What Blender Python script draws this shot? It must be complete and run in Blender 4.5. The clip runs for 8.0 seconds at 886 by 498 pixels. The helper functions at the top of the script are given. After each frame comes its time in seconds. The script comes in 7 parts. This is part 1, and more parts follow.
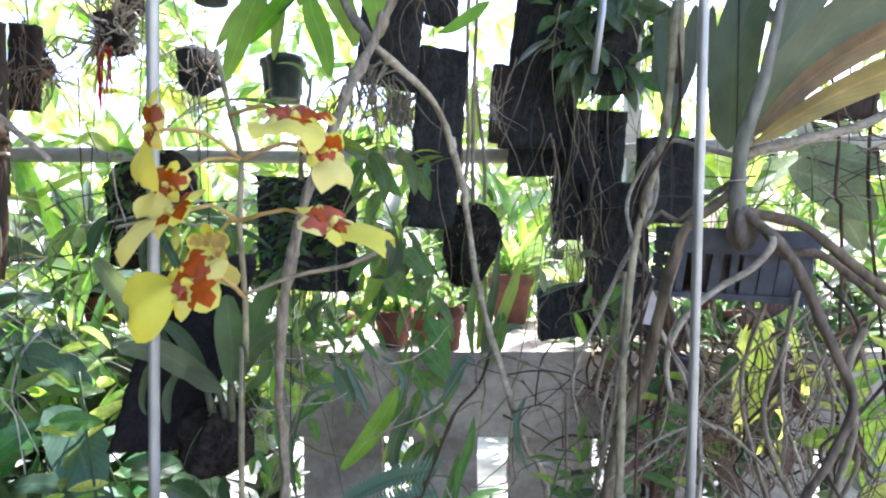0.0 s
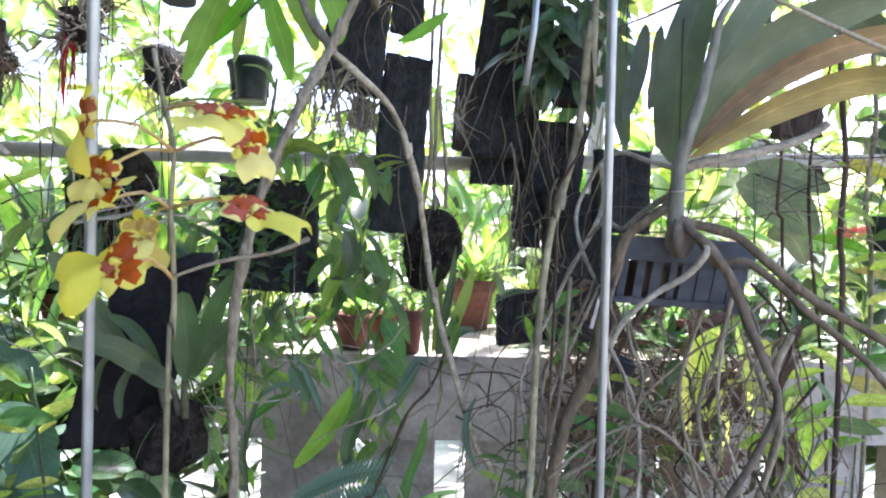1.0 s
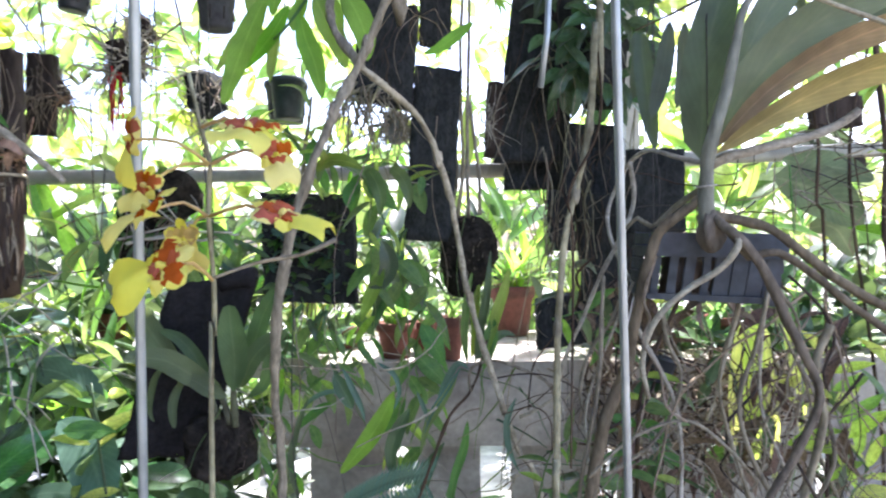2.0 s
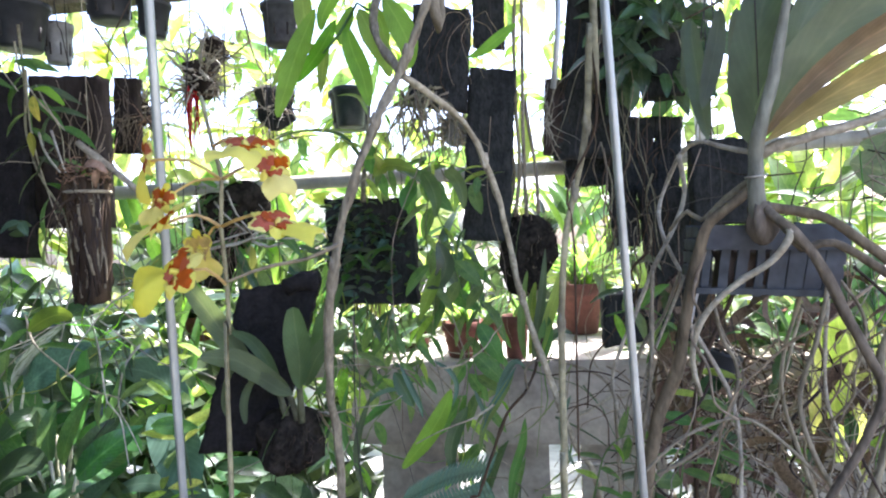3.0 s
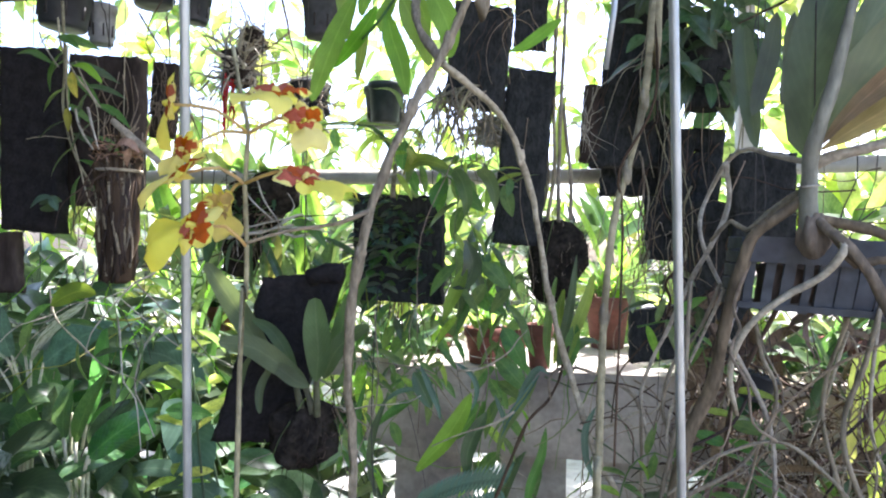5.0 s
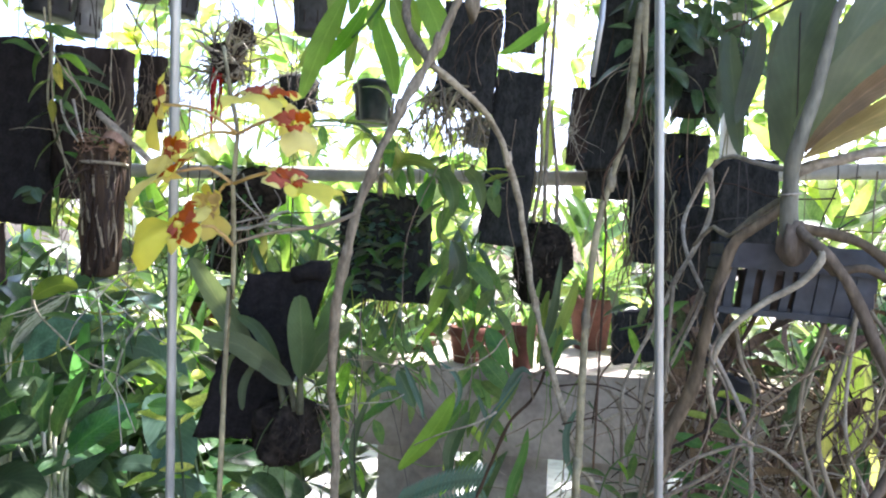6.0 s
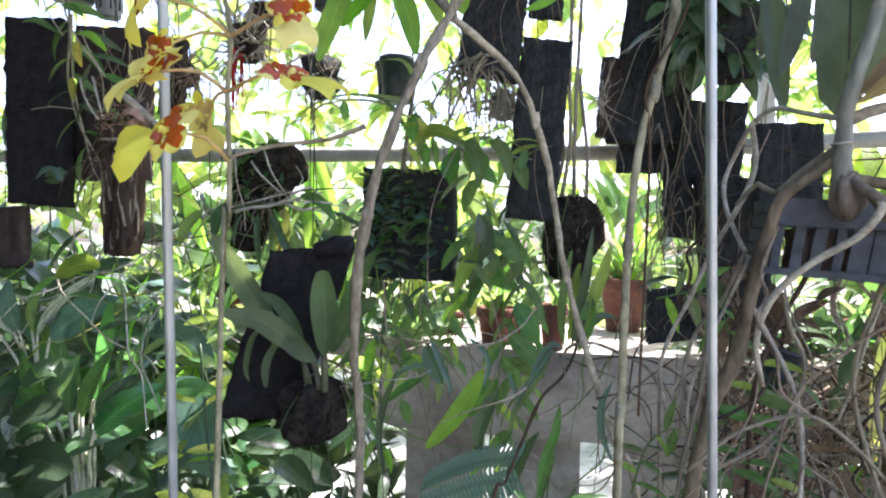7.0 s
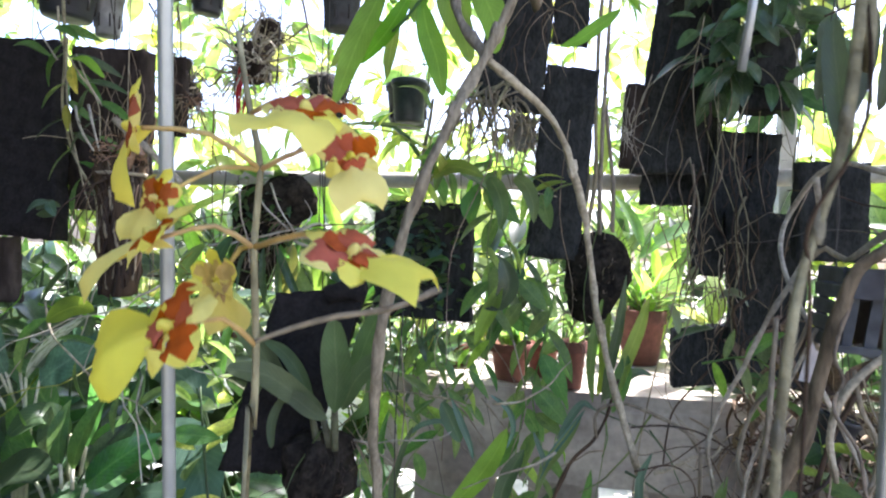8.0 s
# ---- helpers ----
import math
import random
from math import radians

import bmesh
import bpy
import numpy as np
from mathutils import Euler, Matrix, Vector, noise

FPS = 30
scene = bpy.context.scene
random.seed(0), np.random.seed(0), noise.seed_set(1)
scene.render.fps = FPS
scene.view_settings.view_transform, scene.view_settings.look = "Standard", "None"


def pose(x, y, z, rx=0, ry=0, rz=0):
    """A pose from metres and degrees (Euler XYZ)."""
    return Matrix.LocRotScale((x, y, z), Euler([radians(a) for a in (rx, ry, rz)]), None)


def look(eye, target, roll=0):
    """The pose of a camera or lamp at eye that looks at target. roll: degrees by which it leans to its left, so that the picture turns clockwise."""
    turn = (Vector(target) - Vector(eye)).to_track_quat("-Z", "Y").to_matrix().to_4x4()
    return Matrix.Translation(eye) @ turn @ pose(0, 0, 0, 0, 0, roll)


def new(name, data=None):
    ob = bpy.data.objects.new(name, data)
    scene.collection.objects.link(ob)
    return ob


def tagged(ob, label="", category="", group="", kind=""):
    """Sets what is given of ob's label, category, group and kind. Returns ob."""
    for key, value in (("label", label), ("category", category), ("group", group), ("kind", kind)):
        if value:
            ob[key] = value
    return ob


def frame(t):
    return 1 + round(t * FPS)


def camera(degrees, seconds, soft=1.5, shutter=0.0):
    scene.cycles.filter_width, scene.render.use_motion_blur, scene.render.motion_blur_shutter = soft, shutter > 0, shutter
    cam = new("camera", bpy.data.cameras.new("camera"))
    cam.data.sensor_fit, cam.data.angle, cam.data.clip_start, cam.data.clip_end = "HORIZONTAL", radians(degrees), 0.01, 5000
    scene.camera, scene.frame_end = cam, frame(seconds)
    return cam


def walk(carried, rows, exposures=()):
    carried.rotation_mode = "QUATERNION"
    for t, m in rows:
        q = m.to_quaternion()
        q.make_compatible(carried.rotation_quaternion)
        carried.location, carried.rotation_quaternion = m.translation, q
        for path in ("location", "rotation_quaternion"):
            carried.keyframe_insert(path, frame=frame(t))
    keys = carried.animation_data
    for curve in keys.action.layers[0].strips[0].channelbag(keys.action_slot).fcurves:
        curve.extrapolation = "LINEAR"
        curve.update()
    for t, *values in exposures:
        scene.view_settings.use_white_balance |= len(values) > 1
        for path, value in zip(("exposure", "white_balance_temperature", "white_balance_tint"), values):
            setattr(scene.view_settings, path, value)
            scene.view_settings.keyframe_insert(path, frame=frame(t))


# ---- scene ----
cam = camera(68.74, 8.0, soft=2.1, shutter=0.3)
walk(cam, [
    (0.0, pose(0.0000, 0.0000, 1.4000, 87.000, 0.000, 0.000)),
    (0.5, pose(0.0137, -0.0201, 1.3946, 87.519, -1.049, -1.246)),
    (1.0, pose(0.0283, -0.0295, 1.3931, 87.740, -1.501, -2.436)),
    (1.5, pose(0.0353, -0.0421, 1.3948, 88.145, -0.876, -3.138)),
    (2.0, pose(0.0417, -0.0526, 1.3856, 88.631, 0.915, 1.179)),
    (2.2, pose(0.0493, -0.0565, 1.3854, 88.737, 1.246, 3.623)),
    (3.3, pose(0.1072, -0.0720, 1.3850, 88.849, 2.845, 8.461)),
    (3.5, pose(0.1098, -0.0725, 1.3848, 88.915, 2.862, 8.344)),
    (4.0, pose(0.1003, -0.0531, 1.3814, 88.819, 1.295, 9.101)),
    (4.2, pose(0.0954, -0.0478, 1.3784, 88.995, 0.510, 9.649)),
    (5.3, pose(0.0813, -0.0380, 1.3598, 89.751, -1.203, 10.099)),
    (5.5, pose(0.0810, -0.0380, 1.3590, 89.717, -1.615, 9.363)),
    (6.0, pose(0.0839, -0.0435, 1.3666, 89.550, -1.890, 9.198)),
    (6.5, pose(0.0798, -0.0206, 1.3536, 89.235, -1.637, 9.952)),
    (7.0, pose(0.0807, 0.0012, 1.3252, 88.883, -1.017, 11.630)),
    (7.5, pose(0.0649, 0.0321, 1.3627, 88.081, -1.113, 12.875)),
    (8.0, pose(0.0206, 0.0839, 1.4015, 89.252, -1.579, 11.525)),
], exposures=[(0.0, 2.51, 5700.0, 23.0), (8.0, 2.36, 5900.0, 23.0)])

# ---- light: hazy sun from beyond the plants, open sky, an unseen shade roof over the near half ----
SUN_EL, SUN_AZ = 60.0, 32.0
world = bpy.data.worlds.new("sky")
scene.world = world
world.use_nodes = True
wn = world.node_tree.nodes
sky = wn.new("ShaderNodeTexSky")
sky.sky_type = "NISHITA"
sky.sun_disc = False
sky.sun_elevation, sky.sun_rotation = radians(SUN_EL), radians(SUN_AZ)
sky.dust_density = 3.0
world.node_tree.links.new(sky.outputs[0], wn["Background"].inputs[0])
wn["Background"].inputs[1].default_value = 0.15
sun = new("sun", bpy.data.lights.new("sun", "SUN"))
sun.data.energy, sun.data.angle, sun.data.color = 5.0, radians(0.6), (1.0, 0.95, 0.86)
away = Vector((math.sin(radians(SUN_AZ)) * math.cos(radians(SUN_EL)), math.cos(radians(SUN_AZ)) * math.cos(radians(SUN_EL)), math.sin(radians(SUN_EL))))
sun.matrix_world = look(away * 20, (0, 0, 0))

# ---- materials ----


def shader(name, color, rough=0.7, vary=0.25, scale=30.0, bump=0.3, spec=0.3, metal=0.0, stain=None, stain_scale=4.0, per="object", translucent=0.0, glow=None, stretch=(1, 1, 1), ribs=0.0, hues=0.03):
    """Principled surface with fine grain, large stains, per-piece variation and relief."""
    m = bpy.data.materials.new(name)
    m.use_nodes = True
    t = m.node_tree
    n, l = t.nodes, t.links
    b = n["Principled BSDF"]
    b.inputs["Roughness"].default_value = rough
    b.inputs["Metallic"].default_value = metal
    b.inputs["Specular IOR Level"].default_value = spec
    tc = n.new("ShaderNodeTexCoord")
    mp = n.new("ShaderNodeMapping")
    mp.inputs["Scale"].default_value = stretch
    l.new(tc.outputs["Object"], mp.inputs[0])
    fine = n.new("ShaderNodeTexNoise")
    fine.inputs["Scale"].default_value = scale
    fine.inputs["Detail"].default_value = 5
    l.new(mp.outputs[0], fine.inputs[0])
    big = n.new("ShaderNodeTexNoise")
    big.inputs["Scale"].default_value = stain_scale
    big.inputs["Detail"].default_value = 3
    l.new(mp.outputs[0], big.inputs[0])
    grain = fine.outputs["Fac"]
    if bump >= 0.5:
        mid = n.new("ShaderNodeTexNoise")
        mid.inputs["Scale"].default_value = scale * 0.3
        mid.inputs["Detail"].default_value = 3
        mid.inputs["Distortion"].default_value = 0.6
        l.new(mp.outputs[0], mid.inputs[0])
        both = n.new("ShaderNodeMix")
        both.inputs[0].default_value = 0.55
        l.new(fine.outputs["Fac"], both.inputs[2])
        l.new(mid.outputs["Fac"], both.inputs[3])
        grain = both.outputs[0]
    ramp = n.new("ShaderNodeMapRange")
    ramp.inputs[1].default_value, ramp.inputs[2].default_value = (0.36, 0.64) if bump >= 0.5 else (0.3, 0.7)
    ramp.inputs[3].default_value, ramp.inputs[4].default_value = 1 - vary, 1 + vary
    l.new(grain, ramp.inputs[0])
    hsv = n.new("ShaderNodeHueSaturation")
    l.new(ramp.outputs[0], hsv.inputs["Value"])
    mix = n.new("ShaderNodeMix")
    mix.data_type = "RGBA"
    mix.inputs[6].default_value = (*color, 1)
    mix.inputs[7].default_value = (*(stain or [c * 0.6 for c in color]), 1)
    edge = n.new("ShaderNodeMapRange")
    edge.inputs[1].default_value, edge.inputs[2].default_value = 0.45, 0.68
    l.new(big.outputs["Fac"], edge.inputs[0])
    l.new(edge.outputs[0], mix.inputs[0])
    tint = mix.outputs[2]
    if ribs:
        uvn = n.new("ShaderNodeUVMap")
        uvn.uv_map = "leaf"
        sep = n.new("ShaderNodeSeparateXYZ")
        l.new(uvn.outputs[0], sep.inputs[0])

        def calc(op, a, b=None):
            q = n.new("ShaderNodeMath")
            q.operation = op
            for k, x in enumerate((a, b)):
                if x is None:
                    continue
                if isinstance(x, (int, float)):
                    q.inputs[k].default_value = x
                else:
                    l.new(x, q.inputs[k])
            return q.outputs[0]

        off = calc("ABSOLUTE", calc("SUBTRACT", sep.outputs[1], 0.5))
        rib = calc("SUBTRACT", 1.0, calc("MINIMUM", calc("MULTIPLY", off, 18.0), 1.0))
        vein = calc("POWER", calc("ABSOLUTE", calc("SINE", calc("MULTIPLY", calc("SUBTRACT", sep.outputs[0], calc("MULTIPLY", off, 0.5)), 44.0))), 8.0)
        k = calc("ADD", calc("MULTIPLY", rib, 0.55 * ribs), calc("MULTIPLY", vein, 0.18 * ribs))
        ribmix = n.new("ShaderNodeMix")
        ribmix.data_type = "RGBA"
        l.new(k, ribmix.inputs[0])
        l.new(tint, ribmix.inputs[6])
        ribmix.inputs[7].default_value = (min(1, color[0] * 2.2 + 0.05), min(1, color[1] * 1.8 + 0.05), min(1, color[2] * 2.0 + 0.03), 1)
        tint = ribmix.outputs[2]
    l.new(tint, hsv.inputs["Color"])
    if per == "object":
        rnd = n.new("ShaderNodeObjectInfo").outputs["Random"]
    else:
        rnd = n.new("ShaderNodeNewGeometry").outputs["Random Per Island"]
    hue = n.new("ShaderNodeMapRange")
    hue.inputs[3].default_value, hue.inputs[4].default_value = (0.5 - hues, 0.5 + hues) if translucent else (0.495, 0.505)
    l.new(rnd, hue.inputs[0])
    l.new(hue.outputs[0], hsv.inputs["Hue"])
    sat = n.new("ShaderNodeMapRange")
    sat.inputs[3].default_value, sat.inputs[4].default_value = 0.85, 1.1
    l.new(rnd, sat.inputs[0])
    l.new(sat.outputs[0], hsv.inputs["Saturation"])
    l.new(hsv.outputs[0], b.inputs["Base Color"])
    if bump:
        bm_ = n.new("ShaderNodeBump")
        bm_.inputs["Strength"].default_value = bump
        bm_.inputs["Distance"].default_value = 0.004
        l.new(grain, bm_.inputs["Height"])
        l.new(bm_.outputs[0], b.inputs["Normal"])
    if translucent:
        tr = n.new("ShaderNodeBsdfTranslucent")
        bright = n.new("ShaderNodeMix")
        bright.data_type, bright.blend_type = "RGBA", "MULTIPLY"
        bright.inputs[0].default_value = 1.0
        l.new(hsv.outputs[0], bright.inputs[6])
        bright.inputs[7].default_value = (*(glow or (2.5, 2.6, 1.6)), 1)
        l.new(bright.outputs[2], tr.inputs[0])
        ms = n.new("ShaderNodeMixShader")
        ms.inputs[0].default_value = translucent
        l.new(b.outputs[0], ms.inputs[1])
        l.new(tr.outputs[0], ms.inputs[2])
        l.new(ms.outputs[0], n["Material Output"].inputs[0])
    return m


FIBRE = shader("tree_fern_fibre", (0.035, 0.0365, 0.034), 0.95, 0.45, 220, 0.8, 0.1, stain=(0.023, 0.024, 0.023), stain_scale=14, stretch=(1, 1, 0.45))
BLACK = shader("black_board", (0.020, 0.018, 0.018), 0.85, 0.4, 120, 0.6, 0.15, stain=(0.015, 0.014, 0.013))
MOSS = shader("moss", (0.035, 0.06, 0.012), 0.9, 0.5, 90, 1.0, 0.1, stain=(0.015, 0.02, 0.006), stain_scale=14)
BARK = shader("bark", (0.255, 0.218, 0.148), 0.85, 0.42, 170, 1.0, 0.2, stain=(0.165, 0.138, 0.092), stain_scale=25, stretch=(1, 1, 0.4))
PALE_BARK = shader("pale_vine_bark", (0.39, 0.348, 0.25), 0.8, 0.36, 180, 1.0, 0.2, stain=(0.26, 0.222, 0.152), stain_scale=28)
STUMP = shader("stump_wood", (0.092, 0.064, 0.042), 0.9, 0.5, 50, 1.0, 0.1, stain=(0.03, 0.022, 0.017), stain_scale=9, stretch=(1, 1, 0.2))
ROOT = shader("aerial_root", (0.27, 0.21, 0.14), 0.85, 0.3, 120, 0.5, 0.2, stain=(0.15, 0.11, 0.07), stain_scale=20)
CONCRETE = shader("concrete", (0.42, 0.38, 0.305), 0.9, 0.18, 60, 0.5, 0.2, stain=(0.21, 0.18, 0.15), stain_scale=5)
PAVING = shader("sunlit_paving", (0.55, 0.53, 0.48), 0.9, 0.15, 20, 0.3, 0.2)
PIPE = shader("weathered_pipe", (0.45, 0.445, 0.37), 0.5, 0.12, 40, 0.15, 0.4, stain=(0.30, 0.29, 0.24), stain_scale=8)
STEEL = shader("galvanised_rod", (0.35, 0.375, 0.355), 0.4, 0.2, 40, 0.1, 0.5, metal=0.55, stain=(0.38, 0.40, 0.37))
WIRE = shader("dark_wire", (0.05, 0.045, 0.04), 0.6, 0.2, 60, 0.0, 0.3)
TERRA = shader("terracotta", (0.15, 0.064, 0.046), 0.85, 0.2, 50, 0.3, 0.2, stain=(0.12, 0.058, 0.042), stain_scale=14)
PLASTIC = shader("black_plastic", (0.04, 0.044, 0.05), 0.4, 0.2, 40, 0.1, 0.4)
SLAT = shader("grey_basket_slat", (0.062, 0.067, 0.068), 0.75, 0.35, 50, 0.5, 0.3, stain=(0.05, 0.048, 0.05), stain_scale=16)
GREEN_PLASTIC = shader("dark_green_plastic", (0.03, 0.045, 0.04), 0.45, 0.3, 40, 0.1, 0.35, stain=(0.05, 0.055, 0.045), stain_scale=9)
# soil made pale as a reflector that brightens the low leaves
SOIL = shader("soil", (0.25, 0.23, 0.19), 0.95, 0.4, 15, 0.8, 0.1)
ROOFM = shader("shade_roof", (0.35, 0.37, 0.33), 0.8, 0.2, 10, 0.2, 0.2)
LEAF = shader("leaf_green", (0.085, 0.15, 0.045), 0.4, 0.2, 25, 0.15, 0.4, stain=(0.06, 0.115, 0.04), translucent=0.45, ribs=0.5)
LEAF_DARK = shader("leaf_dark", (0.05, 0.088, 0.042), 0.32, 0.2, 25, 0.15, 0.45, stain=(0.03, 0.06, 0.025), translucent=0.3, ribs=0.5)
LEAF_LIME = shader("leaf_lime", (0.17, 0.26, 0.05), 0.45, 0.2, 25, 0.15, 0.4, stain=(0.12, 0.2, 0.03), translucent=0.62, ribs=0.3)
LEAF_YELLOW = shader("leaf_yellowing", (0.36, 0.34, 0.05), 0.5, 0.2, 25, 0.15, 0.3, stain=(0.22, 0.25, 0.04), translucent=0.5, glow=(1.8, 1.7, 1.2), ribs=0.5)
LEAF_FAR = shader("leaf_far", (0.135, 0.205, 0.065), 0.5, 0.25, 20, 0.0, 0.3, stain=(0.24, 0.26, 0.05), stain_scale=1.8, per="island", translucent=0.5)
PETAL = shader("yellow_petal", (0.72, 0.66, 0.13), 0.5, 0.1, 60, 0.1, 0.2, stain=(0.8, 0.7, 0.15), translucent=0.35, glow=(1.2, 1.15, 0.8), hues=0.008)
PETAL_RED = shader("rust_red_petal", (0.40, 0.072, 0.012), 0.65, 0.25, 120, 0.1, 0.1, stain=(0.30, 0.085, 0.012), translucent=0.2, glow=(1.4, 1.1, 0.5), hues=0.008)
PETAL_TAN = shader("tan_petal_back", (0.55, 0.36, 0.12), 0.5, 0.25, 120, 0.1, 0.2, stain=(0.6, 0.48, 0.2), translucent=0.3, glow=(1.3, 1.1, 0.8), hues=0.008)

DARKWOOD = shader("dark_bark", (0.06, 0.046, 0.037), 0.95, 0.5, 60, 1.0, 0.1, stain=(0.02, 0.016, 0.013), stain_scale=9, stretch=(1, 1, 0.3))
OLIVE = shader("leaf_olive", (0.19, 0.22, 0.045), 0.45, 0.25, 25, 0.15, 0.35, stain=(0.12, 0.15, 0.04), stain_scale=10, translucent=0.45, glow=(2.0, 2.0, 1.2), ribs=0.5)
TAN_LEAF = shader("leaf_tan", (0.27, 0.21, 0.095), 0.45, 0.25, 25, 0.15, 0.35, stain=(0.16, 0.155, 0.07), stain_scale=7, translucent=0.5, glow=(2.0, 1.8, 1.2), ribs=0.5)
PALE_STRIPE = shader("variegated_leaf", (0.42, 0.45, 0.34), 0.4, 0.3, 12, 0.15, 0.4, stain=(0.08, 0.16, 0.05), stain_scale=22, translucent=0.3, glow=(1.5, 1.6, 1.2), stretch=(0.2, 3, 1))

GREY_LEAF = shader("leaf_grey_green", (0.075, 0.09, 0.07), 0.4, 0.25, 18, 0.2, 0.4, stain=(0.06, 0.075, 0.05), stain_scale=9, translucent=0.35, ribs=0.2)
DRY_LEAF = shader("dry_leaf", (0.17, 0.12, 0.085), 0.8, 0.3, 40, 0.4, 0.2, stain=(0.1, 0.07, 0.05), stain_scale=15, translucent=0.15, glow=(1.5, 1.2, 0.9))
TEAL_LEAF = shader("leaf_teal", (0.085, 0.155, 0.105), 0.4, 0.2, 25, 0.15, 0.4, translucent=0.3, glow=(1.6, 1.8, 1.4), ribs=0.5)

GREY_POT = shader("pale_grey_plastic", (0.36, 0.37, 0.36), 0.6, 0.3, 60, 0.3, 0.3, stain=(0.16, 0.16, 0.15), stain_scale=30)
FIBRE_WARM = shader("dry_fibre", (0.34, 0.21, 0.13), 0.85, 0.35, 200, 0.6, 0.2, stain=(0.2, 0.12, 0.07), stain_scale=25)
BROAD_GREEN = shader("broad_leaf_green", (0.062, 0.135, 0.045), 0.28, 0.2, 18, 0.15, 0.5, stain=(0.045, 0.1, 0.05), stain_scale=9, translucent=0.42, ribs=0.7)

# darker, less translucent copy of the leaf green; shade put into the colour
BROAD_ISLAND = shader("shade_toned_leaf", (0.05, 0.085, 0.035), 0.35, 0.3, 18, 0.1, 0.45, stain=(0.03, 0.05, 0.025), stain_scale=4, per="island", translucent=0.2)

ORCHID_LEAF = shader("orchid_leaf", (0.085, 0.125, 0.05), 0.5, 0.2, 20, 0.15, 0.3, stain=(0.06, 0.095, 0.042), stain_scale=7, translucent=0.35, ribs=0.3)
SHEET_LEAF = shader("leaf_dull_olive", (0.13, 0.15, 0.09), 0.5, 0.25, 20, 0.2, 0.3, stain=(0.09, 0.10, 0.06), stain_scale=12, translucent=0.3, ribs=0.5)
ORANGE = shader("orange_petal", (0.75, 0.20, 0.05), 0.5, 0.2, 60, 0.1, 0.2, translucent=0.3, glow=(1.2, 1, 0.8))

# leaf green dulled in colour to stand for shade under the roof
GREY_ISLAND = shader("shade_dimmed_leaf", (0.04, 0.055, 0.038), 0.45, 0.2, 18, 0.1, 0.35, stain=(0.05, 0.06, 0.04), stain_scale=4, per="island", translucent=0.2)

# pale, see-through, faintly ribbed green puts haze into the leaf colour
HAZE_LEAF = shader("leaf_hazed", (0.13, 0.148, 0.105), 0.4, 0.2, 18, 0.2, 0.4, stain=(0.10, 0.12, 0.085), stain_scale=9, translucent=0.42, ribs=0.2)
# lime lightened in colour to look sunlit, since the roof blocks the sun
LIT_STRAP = shader("sunlit_lime_leaf", (0.36, 0.42, 0.10), 0.5, 0.2, 25, 0.15, 0.3, stain=(0.26, 0.32, 0.07), stain_scale=8, translucent=0.6, ribs=0.4)
CREAM_STEM = shader("cream_stem", (0.58, 0.56, 0.40), 0.55, 0.2, 60, 0.2, 0.3, stain=(0.26, 0.28, 0.15), stain_scale=18)
TRUNK_BARK = shader("trunk_bark", (0.21, 0.212, 0.155), 0.75, 0.35, 120, 0.8, 0.25, stain=(0.15, 0.145, 0.10), stain_scale=18, stretch=(1, 1, 0.4))
DARK_LIMB = shader("dark_limb_bark", (0.165, 0.130, 0.085), 0.85, 0.45, 130, 1.0, 0.2, stain=(0.095, 0.074, 0.048), stain_scale=22, stretch=(1, 1, 0.4))
ROOTBALL = shader("root_ball", (0.032, 0.027, 0.020), 0.95, 0.6, 110, 1.5, 0.05, stain=(0.014, 0.012, 0.010), stain_scale=30)
BULB = shader("pseudobulb", (0.10, 0.105, 0.055), 0.5, 0.3, 60, 0.3, 0.3, stain=(0.10, 0.10, 0.06), stain_scale=40)
GREY_ROOT = shader("grey_root", (0.45, 0.42, 0.335), 0.85, 0.3, 120, 0.5, 0.2, stain=(0.28, 0.255, 0.20), stain_scale=20)
OLIVE_BARK = shader("olive_bark", (0.24, 0.22, 0.135), 0.85, 0.42, 160, 1.0, 0.2, stain=(0.145, 0.13, 0.08), stain_scale=22)

# ---- mesh helpers ----


class Shape:
    """Collects vertices and faces for one mesh."""

    def __init__(self):
        self.v, self.f, self.k, self.uv = [], [], [], []

    def add(self, verts, faces, slot=0, rows=0):
        """rows: cuts along a leaf five vertices wide, which then gets its own leaf coordinates."""
        o = len(self.v)
        self.uv += [((i // 5) / rows, (i % 5) / 4) for i in range(len(verts))] if rows else [(0.5, 0.0)] * len(verts)
        self.v += [tuple(p) for p in verts]
        self.f += [tuple(i + o for i in q) for q in faces]
        self.k += [slot] * len(faces)

    def mesh(self, name, mats, origin=(0, 0, 0), smooth=True):
        me = bpy.data.meshes.new(name)
        ox, oy, oz = origin
        me.from_pydata([(x - ox, y - oy, z - oz) for x, y, z in self.v], [], self.f)
        for m in mats if isinstance(mats, (list, tuple)) else [mats]:
            me.materials.append(m)
        me.polygons.foreach_set("material_index", self.k)
        me.polygons.foreach_set("use_smooth", [smooth] * len(me.polygons))
        if any(u[1] for u in self.uv):
            at = np.zeros(len(me.loops), dtype=np.int32)
            me.loops.foreach_get("vertex_index", at)
            me.uv_layers.new(name="leaf").data.foreach_set("uv", np.array(self.uv, dtype=np.float32)[at].ravel())
        me.update()
        return me


def thing(name, base, label, category, group="", kind=""):
    ob = new(name)
    ob.empty_display_size = 0.05
    ob.location = base
    return tagged(ob, label, category, group, kind)


def origin_of(ob):
    p = Vector((0, 0, 0))
    while ob:
        p += ob.location
        ob = ob.parent
    return p


